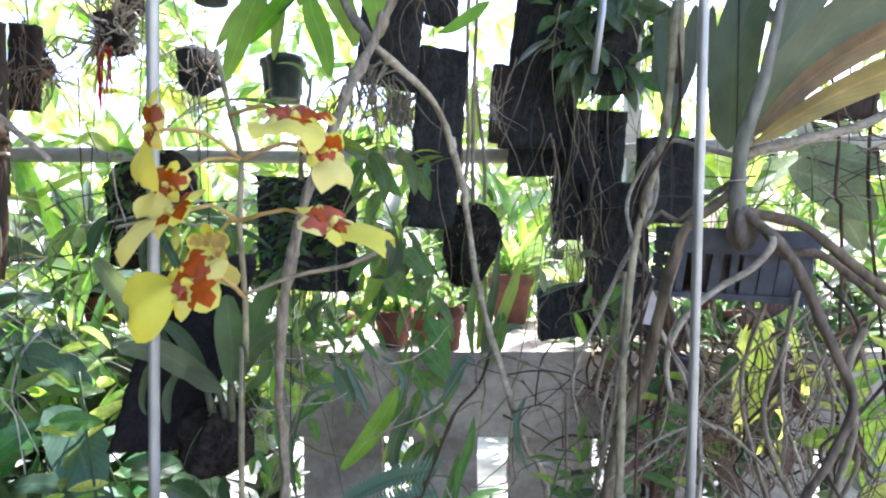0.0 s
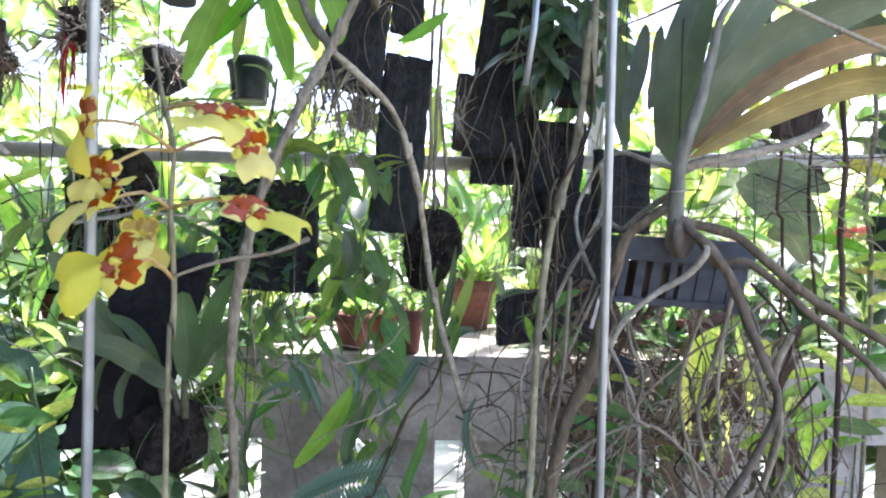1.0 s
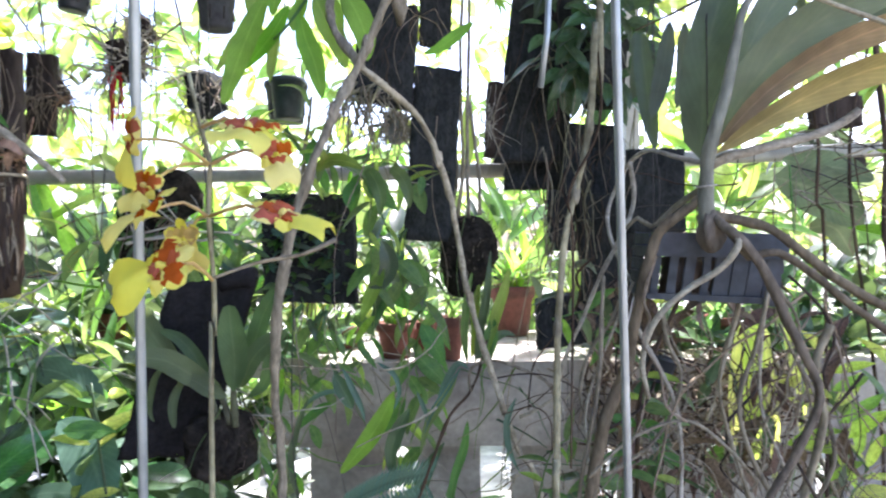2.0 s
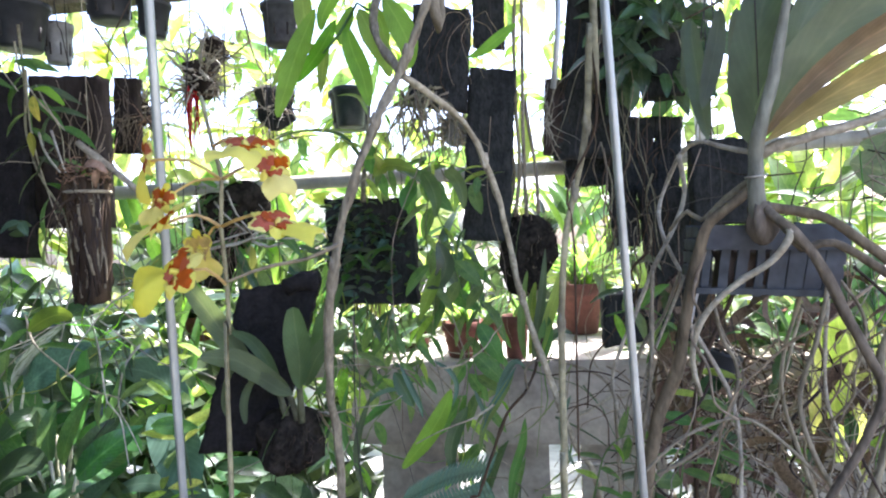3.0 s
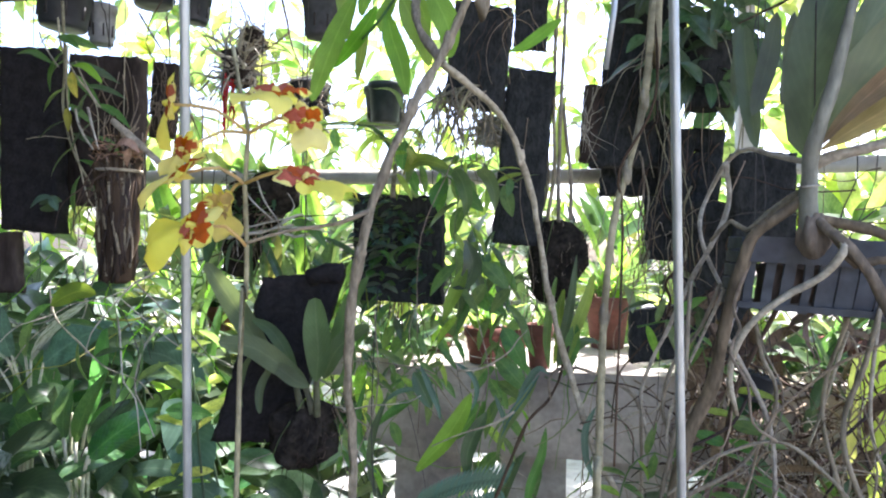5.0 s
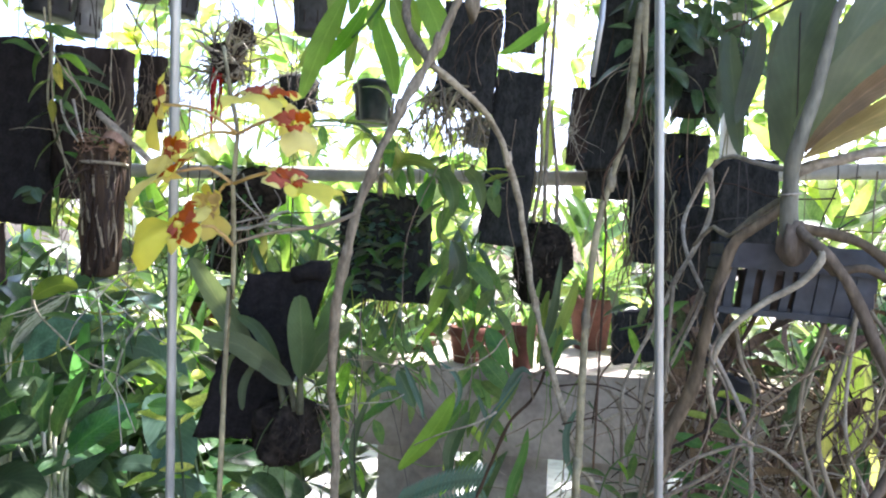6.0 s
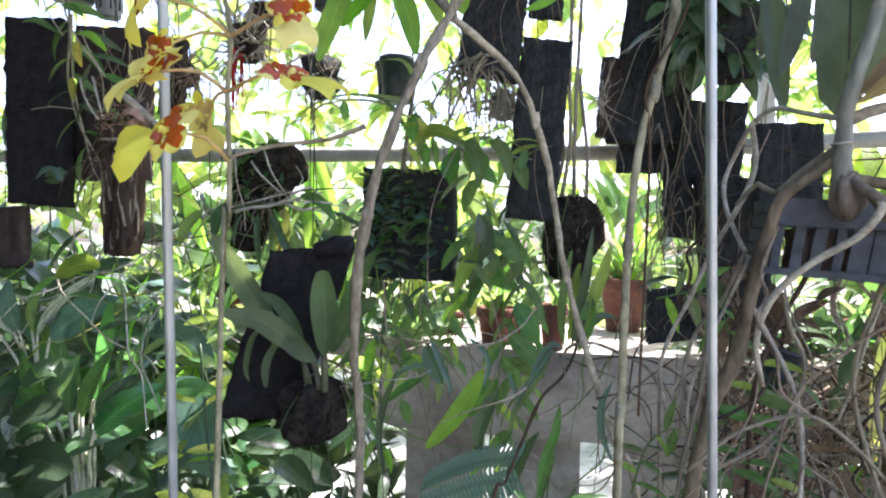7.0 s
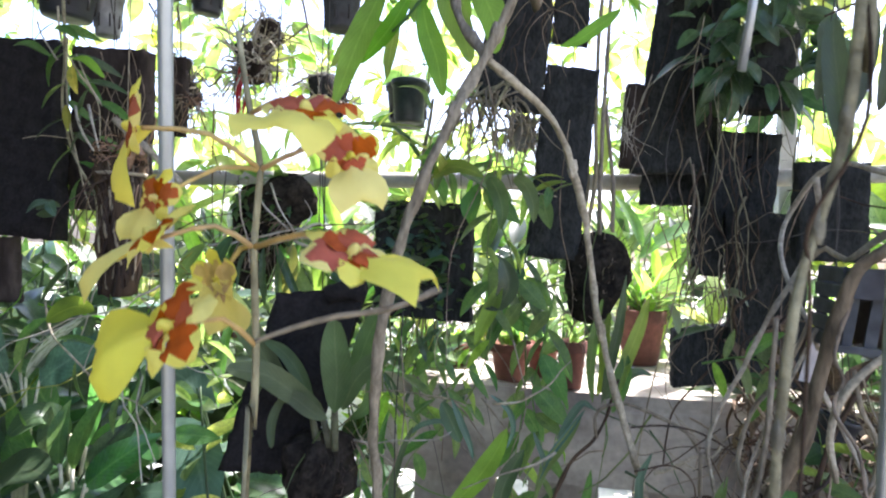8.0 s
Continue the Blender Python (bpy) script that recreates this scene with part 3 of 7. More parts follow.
def root_strands(parent, start, count, spread, length, r=0.0012, mat=ROOT, name="root", down=1.0, out=(0, -1, 0)):
    """Wiry roots that hang or sprawl from a place."""
    for i in range(count):
        p = Vector(start) + Vector((R.uniform(-spread, spread), R.uniform(-0.2, 0.2) * spread, R.uniform(-0.3, 0.3) * spread))
        pts = [p]
        d = (Vector(out) * 0.5 + jitter(0.6)).normalized()
        for j in range(5):
            d = (d + Vector((0, 0, -0.55 * down)) + jitter(0.55)).normalized()
            pts.append(pts[-1] + d * length * R.uniform(0.7, 1.2) / 5)
        g = Shape()
        tube(g, pts, r * R.uniform(0.7, 1.5), r * 0.4, 5, 0.02)
        part(name, g, mat, parent)


def clinging_roots(parent, tl, tr, bl, count, r=0.0014, mat=ROOT, lift=0.004):
    """Roots creeping down the front of a board."""
    tl, tr, bl = Vector(tl), Vector(tr), Vector(bl)
    X, Z = tr - tl, bl - tl
    nrm = X.cross(Z).normalized()
    nrm = nrm if nrm.y < 0 else -nrm
    for i in range(count):
        u, v = R.uniform(0.05, 0.95), R.uniform(-0.05, 0.5)
        pts = []
        for j in range(6):
            pts.append(tl + X * u + Z * v + nrm * (lift + R.uniform(0, 0.006)))
            u += R.uniform(-0.14, 0.14)
            v += R.uniform(0.05, 0.16)
        g = Shape()
        tube(g, pts, r * R.uniform(0.6, 1.6), r * 0.5, 5, 0.02)
        part("root", g, mat, parent)


def leafy_stem(parent, pts, r, kind, count, size, every=True, mat=BARK, hang=0.4, start=0.1, seed=0):
    """A thin stem with leaves set alternately along it."""
    g = Shape()
    path = tube(g, pts, r, r * 0.5, 6, 0.015, 0.3, seed)
    part("stem", g, mat, parent)
    n = len(path)
    side = 1
    for i in range(count):
        k = int(n * (start + (1 - start) * i / max(1, count)))
        k = min(k, n - 2)
        d = (path[k + 1] - path[k]).normalized()
        out = d.cross(Vector((0, -1, 0.2))).normalized() * side
        way = (out + d * 0.4 + Vector((0, R.uniform(-0.7, 0.3), -hang)) + jitter(0.3)).normalized()
        kk = kind[R.randrange(len(kind))] if isinstance(kind, (list, tuple)) else kind
        put_leaf(parent, kk, path[k], way, size * R.uniform(0.7, 1.2), up=(0, -0.6, 0.8), roll=R.uniform(-0.5, 0.5))
        side = -side


# ---- long lianas ----


def liana(pts, r0, r1, mat, label, knots=0.35, seed=0, name="liana"):
    """A woody climber from the roof or the ground."""
    g = Shape()
    tube(g, pts, r0, r1, 8, 0.012, knots, seed)
    return solid(name, g, mat, label, "vine", "lianas")


main_pts = [(-0.030, 0.884, 1.791), (-0.044, 0.877, 1.740), (-0.080, 0.872, 1.655), (-0.098, 0.860, 1.612), (-0.122, 0.828, 1.550), (-0.161, 0.812, 1.450), (-0.191, 0.822, 1.350), (-0.212, 0.842, 1.250), (-0.224, 0.875, 1.150), (-0.225, 0.905, 1.050), (-0.230, 0.919, 0.910)]
climber = thing("liana", (main_pts[-1][0], main_pts[-1][1], 0), "thick grey-brown forked liana slanting across the plants", "vine", "lianas")
g = Shape()
tube(g, [(-0.032, 0.849, 2.968)] + main_pts + [(main_pts[-1][0] - 0.01, main_pts[-1][1] + 0.02, 0.3), (main_pts[-1][0], main_pts[-1][1], 0.0)], 0.0070, 0.0062, 10, 0.01, 0.75, 1)
part("main_stem", g, BARK, climber)
fork_pts = [(-0.092, 0.884, 1.626), (-0.052, 0.931, 1.600), (-0.011, 0.978, 1.564), (0.014, 1.025, 1.508), (0.036, 1.072, 1.430), (0.049, 1.119, 1.348), (0.065, 1.130, 1.263), (0.092, 1.142, 1.164), (0.119, 1.154, 1.076), (0.152, 1.165, 0.976), (0.200, 1.177, 0.851)]
g = Shape()
tube(g, fork_pts + [(fork_pts[-1][0] + 0.1, 1.22, 0.2), (fork_pts[-1][0] + 0.12, 1.22, 0.0)], 0.0052, 0.0060, 10, 0.01, 0.75, 2)
part("side_stem", g, PALE_BARK, climber, "paler side stem")
g = Shape()
tube(g, [(-0.138, 0.990, 1.845), (-0.149, 0.964, 1.753), (-0.140, 0.937, 1.703), (-0.114, 0.910, 1.658), (-0.091, 0.884, 1.628)], 0.0068, 0.0068, 10, 0.01, 0.7, 9)
part("side_stem", g, BARK, climber)
for k, q in enumerate((main_pts[2], main_pts[4], main_pts[6], fork_pts[3], fork_pts[6])):
    c = Vector(q)
    g = Shape()
    lathe(g, Matrix.Translation(c - Vector((0, 0, 0.012))), [(0.004, 0), ((0.0066, 0.0054)[k > 2], 0.007), ((0.0080, 0.0066)[k > 2], 0.012), ((0.0066, 0.0054)[k > 2], 0.018), (0.004, 0.026)], 10, wobble=0.9)
    part("node", g, BARK if k < 3 else PALE_BARK, climber)
branch_pts = [(0.098, 1.200, 1.178), (0.090, 1.200, 1.150), (0.080, 1.200, 1.112), (0.060, 1.200, 1.072), (0.025, 1.200, 1.033), (-0.003, 1.200, 0.966), (-0.037, 1.200, 0.875), (-0.067, 1.200, 0.772)]
liana([*branch_pts, (branch_pts[-1][0] - 0.03, 1.2, 0.0)], 0.0022, 0.0085, STUMP, "dark brown crooked branch rising from the ground", 0.6, 7, "dead_branch")

arch_pts = [(0.066, 1.2, 1.077), (0.062, 1.2, 1.112), (0.078, 1.2, 1.132), (0.114, 1.2, 1.137), (0.159, 1.2, 1.123), (0.208, 1.2, 1.099), (0.228, 1.2, 1.068), (0.232, 1.2, 1.02)]
liana([*arch_pts, (0.24, 1.22, 0.6), (0.25, 1.22, 0.0)], 0.0032, 0.0034, BARK, "thin brown root arching before the bench", 0.5, 12, "arching_root")
liana([(0.16, 1.2, 1.027), (0.188, 1.19, 1.041), (0.223, 1.2, 1.061), (0.249, 1.21, 1.057), (0.27, 1.22, 1.079)], 0.0036, 0.002, PALE_BARK, "short pale broken twig caught among the roots", 0.5, 14, "broken_twig")
near_pts = [(0.141, 0.390, 1.578), (0.138, 0.390, 1.526), (0.133, 0.390, 1.458), (0.123, 0.390, 1.412), (0.115, 0.390, 1.377), (0.110, 0.390, 1.320), (0.108, 0.390, 1.223), (0.107, 0.390, 1.165)]
near_liana = thing("liana", (near_pts[-1][0], 0.41, 0), "knotty olive-grey liana hanging close by", "vine", "lianas")
g = Shape()
tube(g, [(near_pts[0][0] + 0.005, 0.39, 2.735), *near_pts, (near_pts[-1][0], 0.40, 0.5), (near_pts[-1][0], 0.41, 0.0)], 0.0021, 0.0025, 9, 0.01, 0.45, 33)
part("main_stem", g, OLIVE_BARK, near_liana)
for k in (2, 3, 5):
    g = Shape()
    c = Vector(near_pts[k])
    lathe(g, Matrix.Translation(c - Vector((0, 0, 0.008))), [(0.0016, 0), (0.0029, 0.004), (0.0031, 0.009), (0.0016, 0.016)], 10, wobble=0.5)
    part("node", g, OLIVE_BARK, near_liana, "swollen knot on the stem")
g = Shape()
tube(g, [near_pts[1], Vector(near_pts[2]) + Vector((0.006, -0.004, 0)), Vector(near_pts[3]) + Vector((-0.005, -0.004, 0)), Vector(near_pts[4]) + Vector((0.006, 0, 0)), Vector(near_pts[6]) + Vector((0.01, 0, 0))], 0.001, 0.0008, 6, 0.01)
part("tendril", g, STUMP, near_liana)

# ---- the big-leaved shrub with its pale roots ----
hub = (0.433, 0.860, 1.365)
shrub = thing("climbing_shrub", (hub[0], hub[1], 0), "big-leaved climbing shrub with a tangle of pale roots", "shrub")


def limb(pts, r0, r1, mat=BARK, seed=0, name="aerial_root", knots=0.35):
    g = Shape()
    tube(g, pts, r0 * 0.64, r1 * 0.64, 8, 0.01, knots, seed)
    part(name, g, mat, shrub)


limb([(0.482, 0.880, 1.735), (0.458, 0.862, 1.712), (0.438, 0.850, 1.681), (0.427, 0.846, 1.637), (0.422, 0.846, 1.612), (0.413, 0.850, 1.566), (0.402, 0.858, 1.520), (0.396, 0.868, 1.485), (0.396, 0.872, 1.450), (0.398, 0.876, 1.400), (0.402, 0.878, 1.378)], 0.0062, 0.0205, TRUNK_BARK, 5, "trunk", 0.25)
g = Shape()
ring = [Vector((0.396, 0.872, 1.447)) + Vector((math.cos(a) * 0.0132, math.sin(a) * 0.0132, 0.0015 * math.sin(a + 1))) for a in [i * math.pi / 8 for i in range(17)]]
tube(g, ring, 0.0013, 0.0013, 5, 0.02)
part("leaf_scar", g, GREY_ROOT, shrub, "pale ring-shaped leaf scar")
g = Shape()
lathe(g, Matrix.Translation((0.403, 0.874, 1.352)), [(0.004, 0), (0.012, 0.006), (0.0175, 0.020), (0.0180, 0.036), (0.0145, 0.052), (0.011, 0.060)], 18, wobble=0.9)
part("root_crown", g, DARK_LIMB, shrub, "knotty dark root crown")
limb([(0.410, 0.900, 1.478), (0.441, 0.892, 1.491), (0.479, 0.884, 1.500), (0.530, 0.876, 1.511), (0.576, 0.868, 1.527), (0.603, 0.860, 1.547)], 0.013, 0.009, PALE_BARK, 6, "branch")
limb([(0.404, 0.900, 1.481), (0.376, 0.945, 1.497), (0.351, 0.990, 1.513), (0.333, 1.035, 1.499), (0.315, 1.080, 1.448), (0.299, 1.055, 1.405), (0.304, 1.030, 1.357), (0.324, 1.005, 1.302), (0.326, 0.980, 1.277)], 0.0062, 0.0045, PALE_BARK, 3)
limb([(0.323, 1.000, 1.496), (0.331, 1.008, 1.433), (0.311, 1.015, 1.375), (0.279, 1.022, 1.312), (0.250, 1.030, 1.238), (0.225, 1.038, 1.181), (0.211, 1.045, 1.122), (0.222, 1.052, 1.062), (0.229, 1.060, 1.002)], 0.0062, 0.004, PALE_BARK, 4)
limb([(0.397, 0.880, 1.434), (0.362, 0.890, 1.405), (0.337, 0.900, 1.382), (0.321, 0.910, 1.325), (0.308, 0.920, 1.250), (0.295, 0.930, 1.173), (0.265, 0.940, 1.094), (0.245, 0.950, 0.977), (0.233, 0.960, 0.875)], 0.0115, 0.0165, DARK_LIMB, 8)
limb([(0.404, 0.872, 1.405), (0.412, 0.845, 1.388), (0.420, 0.820, 1.368), (0.400, 0.830, 1.334), (0.360, 0.840, 1.305), (0.328, 0.850, 1.274), (0.307, 0.860, 1.235), (0.303, 0.870, 1.193), (0.315, 0.880, 1.143)], 0.0085, 0.005, PALE_BARK, 9)
limb([(0.401, 0.880, 1.406), (0.452, 0.870, 1.395), (0.483, 0.860, 1.382), (0.520, 0.850, 1.350), (0.587, 0.840, 1.296), (0.671, 0.830, 1.250), (0.750, 0.820, 1.187)], 0.011, 0.0085, DARK_LIMB, 10)
limb([(0.404, 0.872, 1.405), (0.412, 0.845, 1.388), (0.426, 0.820, 1.366), (0.455, 0.813, 1.317), (0.477, 0.807, 1.260), (0.499, 0.800, 1.210), (0.510, 0.793, 1.162), (0.476, 0.787, 1.094), (0.432, 0.780, 1.026)], 0.011, 0.008, DARK_LIMB, 11)
limb([(0.399, 0.900, 1.443), (0.371, 0.920, 1.422), (0.339, 0.940, 1.391), (0.323, 0.960, 1.405), (0.300, 0.980, 1.376)], 0.008, 0.004, BARK, 12)
limb([(0.404, 0.872, 1.405), (0.412, 0.845, 1.388), (0.424, 0.830, 1.366), (0.434, 0.825, 1.347), (0.470, 0.820, 1.353), (0.516, 0.815, 1.322), (0.558, 0.810, 1.285), (0.630, 0.805, 1.227), (0.704, 0.800, 1.144)], 0.0095, 0.007, DARK_LIMB, 13)
limb([(0.315, 0.980, 1.313), (0.286, 0.980, 1.243), (0.250, 0.980, 1.191), (0.236, 0.980, 1.119), (0.261, 0.980, 1.047), (0.252, 0.980, 0.938)], 0.004, 0.005, BARK, 15)
limb([(0.516, 1.050, 1.241), (0.496, 1.050, 1.172), (0.476, 1.050, 1.098), (0.463, 1.050, 1.061)], 0.005, 0.003, PALE_BARK, 16)
limb([(0.356, 0.950, 1.258), (0.366, 0.950, 1.210), (0.385, 0.950, 1.167), (0.374, 0.950, 1.107), (0.331, 0.950, 1.047), (0.263, 0.950, 1.004)], 0.0045, 0.005, BARK, 17)
limb([(0.496, 0.900, 1.295), (0.478, 0.900, 1.216), (0.453, 0.900, 1.136), (0.465, 0.900, 1.064), (0.500, 0.900, 0.991)], 0.005, 0.006, BARK, 18)
limb([(0.111, 1.100, 1.126), (0.156, 1.100, 1.133), (0.205, 1.100, 1.128), (0.253, 1.100, 1.104), (0.285, 1.100, 1.068), (0.288, 1.100, 1.028)], 0.0025, 0.002, STUMP, 19)
limb([(0.118, 1.100, 1.060), (0.173, 1.100, 1.074), (0.204, 1.100, 1.049), (0.207, 1.100, 0.998)], 0.0022, 0.002, STUMP, 20)
limb([(0.231, 0.900, 1.022), (0.297, 0.900, 1.080), (0.376, 0.900, 1.105), (0.435, 0.900, 1.064), (0.478, 0.900, 1.015)], 0.004, 0.004, BARK, 21)
limb([(0.551, 0.840, 1.253), (0.530, 0.840, 1.195), (0.541, 0.840, 1.120), (0.510, 0.840, 1.001)], 0.009, 0.009, BARK, 22)
for i in range(46):
    p = Vector((0.410, 1.000, 1.237)) + Vector((R.uniform(-0.2, 0.32), R.uniform(-0.14, 0.3), R.uniform(-0.12, 0.12)))
    pts = [p]
    w = Vector((R.uniform(-0.6, 0.6), R.uniform(-0.2, 0.2), -1)).normalized()
    for j in range(R.randint(4, 9)):
        w = (w + Vector((R.uniform(-0.9, 0.9), R.uniform(-0.5, 0.5), R.uniform(-0.8, 0.3)))).normalized()
        pts.append(pts[-1] + w * R.uniform(0.03, 0.07))
    rr = R.choice((0.0012, 0.0018, 0.0026, 0.004))
    limb(pts, rr, rr * 0.6, R.choice((BARK, ROOT, STUMP, DARKWOOD)), i, "rootlet", 0.2)
for i in range(44):
    p = Vector((0.450, 1.050, 1.014)) + Vector((R.uniform(-0.22, 0.3), R.uniform(-0.1, 0.3), R.uniform(-0.12, 0.1)))
    pts = [p]
    w = Vector((R.uniform(-1, 1), R.uniform(-0.3, 0.3), R.uniform(-0.5, 0.5))).normalized()
    for j in range(5):
        w = (w + Vector((R.uniform(-0.7, 0.7), R.uniform(-0.3, 0.3), R.uniform(-0.5, 0.4)))).normalized()
        pts.append(pts[-1] + w * R.uniform(0.02, 0.06))
    limb(pts, 0.0013, 0.0008, R.choice((ROOT, ROOT, PALE_BARK, STUMP)), i, "rootlet", 0.2)

for i in range(60):
    p = Vector((0.42 + R.uniform(-0.2, 0.34), 1.02 + R.uniform(-0.1, 0.25), R.uniform(0.86, 1.2)))
    pts = [p]
    w = Vector((R.uniform(-1, 1), R.uniform(-0.3, 0.3), R.uniform(-1, 0.1))).normalized()
    for j in range(R.randint(4, 8)):
        w = (w + Vector((R.uniform(-0.6, 0.6), R.uniform(-0.3, 0.3), R.uniform(-0.6, 0.3)))).normalized()
        pts.append(pts[-1] + w * R.uniform(0.02, 0.05))
    limb(pts, R.choice((0.0013, 0.0018, 0.0028)), 0.001, R.choice((ROOT, STUMP, BARK, PALE_BARK)), i + 90, "rootlet", 0.3)
anchors = [(0.267, 0.950, 1.317), (0.313, 0.950, 1.307), (0.314, 0.950, 1.246), (0.390, 0.950, 1.295), (0.516, 0.950, 1.290), (0.537, 0.950, 1.239), (0.566, 0.950, 1.180), (0.476, 0.950, 1.275)]
for i, a in enumerate(anchors):
    x, y, z0 = a
    pts = [a]
    for k in range(1, 8):
        x += R.uniform(-0.075, 0.075)
        pts.append((x, y + R.uniform(-0.02, 0.05), max(0.0, z0 * (1 - k / 7)) if k == 7 else z0 - k * z0 / 7 + R.uniform(-0.03, 0.03)))
        y += R.uniform(0, 0.04)
    rr = R.uniform(0.0025, 0.0055)
    limb(pts, rr, rr * 1.2, R.choice((BARK, PALE_BARK, STUMP, BARK)), i + 50, "hanging_root", 0.4)
for i in range(110):
    p = Vector((0.475, 1.150, 1.083)) + Vector((R.uniform(-0.22, 0.34), R.uniform(0, 0.35), R.uniform(-0.26, 0.2)))
    put_leaf(shrub, R.choice((DRY, DRY, DRY, DRY, DRY, LANCE_D, OVATE_D)), p, (R.uniform(-1, 1), R.uniform(-0.5, 0.5), R.uniform(-1, 0.2)), R.uniform(0.06, 0.13), roll=R.uniform(-1, 1), name="dry_leaf")
g = Shape()
for i in range(300):
    p = Vector((R.uniform(0.42, 1.02), R.uniform(1.76, 1.84), R.uniform(0.66, 1.05)))
    w = jitter(1.0).normalized()
    pts = [p]
    for j in range(4):
        w = (w + jitter(0.7) + Vector((0, 0, -0.2))).normalized()
        pts.append(pts[-1] + w * R.uniform(0.025, 0.06))
    tube(g, pts, R.uniform(0.0015, 0.006), 0.0012, 5, 0.03, 0.3, i, slot=R.choice((0, 0, 1, 2)))
tagged(part("root_mass", g, [STUMP, BARK, ROOT], shrub, "tangled brown dry roots"), "tangled brown dry roots", kind="stuff")
UPL = (-0.35, -0.75, -0.5)
for pts, w, mt in (([(0.435, 1.000, 1.500), (0.435, 0.988, 1.561), (0.433, 0.975, 1.636), (0.446, 0.962, 1.715), (0.473, 0.950, 1.807)], 0.068, GREY_LEAF), ([(0.389, 1.080, 1.525), (0.382, 1.090, 1.594), (0.380, 1.100, 1.645), (0.376, 1.110, 1.700), (0.379, 1.120, 1.740)], 0.036, GREY_LEAF),
                   ([(0.410, 0.880, 1.505), (0.444, 0.860, 1.571), (0.501, 0.840, 1.639), (0.575, 0.820, 1.686), (0.648, 0.800, 1.708)], 0.07, HAZE_LEAF), ([(0.403, 0.860, 1.497), (0.457, 0.844, 1.562), (0.527, 0.828, 1.614), (0.603, 0.812, 1.646), (0.678, 0.796, 1.657), (0.743, 0.780, 1.645)], 0.038, TAN_LEAF)):
    traced_leaf(shrub, pts, w, mt, UPL, 0.3, "large grey-green strap leaf", 0.36 if w > 0.06 else 0.55, 0.45)
for pts, w, mt in (([(0.402, 0.850, 1.491), (0.460, 0.832, 1.532), (0.528, 0.814, 1.569), (0.594, 0.796, 1.592), (0.659, 0.778, 1.593), (0.714, 0.760, 1.571)], 0.042, TAN_LEAF), ([(0.433, 0.900, 1.545), (0.464, 0.900, 1.637), (0.513, 0.900, 1.721), (0.571, 0.900, 1.789), (0.647, 0.900, 1.833)], 0.05, HAZE_LEAF), ([(0.627, 0.950, 1.811), (0.675, 0.950, 1.743), (0.731, 0.950, 1.701), (0.816, 0.950, 1.668)], 0.05, GREY_LEAF)):
    traced_leaf(shrub, pts, w, mt, UPL, 0.3, "large grey-green strap leaf", 0.36 if w > 0.06 else 0.55, 0.45)
for pts, w in (([(0.420, 1.095, 1.750), (0.412, 1.083, 1.715), (0.397, 1.067, 1.654), (0.373, 1.050, 1.573)], 0.05), ([(0.442, 1.080, 1.744), (0.438, 1.080, 1.712), (0.437, 1.080, 1.654), (0.425, 1.080, 1.596)], 0.042), ([(0.376, 1.140, 1.748), (0.372, 1.140, 1.728), (0.378, 1.140, 1.695), (0.367, 1.140, 1.625)], 0.045), ([(0.447, 1.020, 1.760), (0.464, 1.020, 1.742), (0.495, 1.020, 1.713), (0.518, 1.020, 1.702)], 0.05)):
    traced_leaf(shrub, pts, w * 0.62, GREY_LEAF, (-0.1, -1, -0.2), 0.25, "drooping dull grey-green leaf", 0.5, 0.5)
limb([(0.480, 0.880, 1.722), (0.455, 0.980, 1.756), (0.415, 1.080, 1.756), (0.374, 1.142, 1.750)], 0.005, 0.003, DARK_LIMB, 32, "branch", 0.3)
limb([(0.360, 0.740, 1.718), (0.428, 0.740, 1.683), (0.518, 0.740, 1.645), (0.629, 0.740, 1.603), (0.772, 0.740, 1.543)], 0.0045, 0.0045, PALE_BARK, 31, "branch", 0.1)

# plant tag caught among the roots
TAG = shader("faded_plastic_tag", (0.62, 0.62, 0.66), 0.45, 0.12, 40, 0.1, 0.4, stain=(0.45, 0.44, 0.44), stain_scale=30)
g = Shape()
block(g, pose(0.351, 1.08, 1.248, 8, 11, 12), (0.017, 0.0014, 0.066), 0.0006, 20, 0.012, 4)
solid("plant_tag", g, TAG, "faded pale plastic plant tag stuck among the roots", "plant tag", smooth=False)

# slatted basket on the shrub's roots
bk = [Vector(p) for p in ((0.332, 0.910, 1.381), (0.533, 0.910, 1.374), (0.320, 0.910, 1.284), (0.514, 0.910, 1.273))]
basket = thing("slatted_basket", (bk[2] + bk[3]) / 2, "grey slatted hanging basket held by roots", "basket")
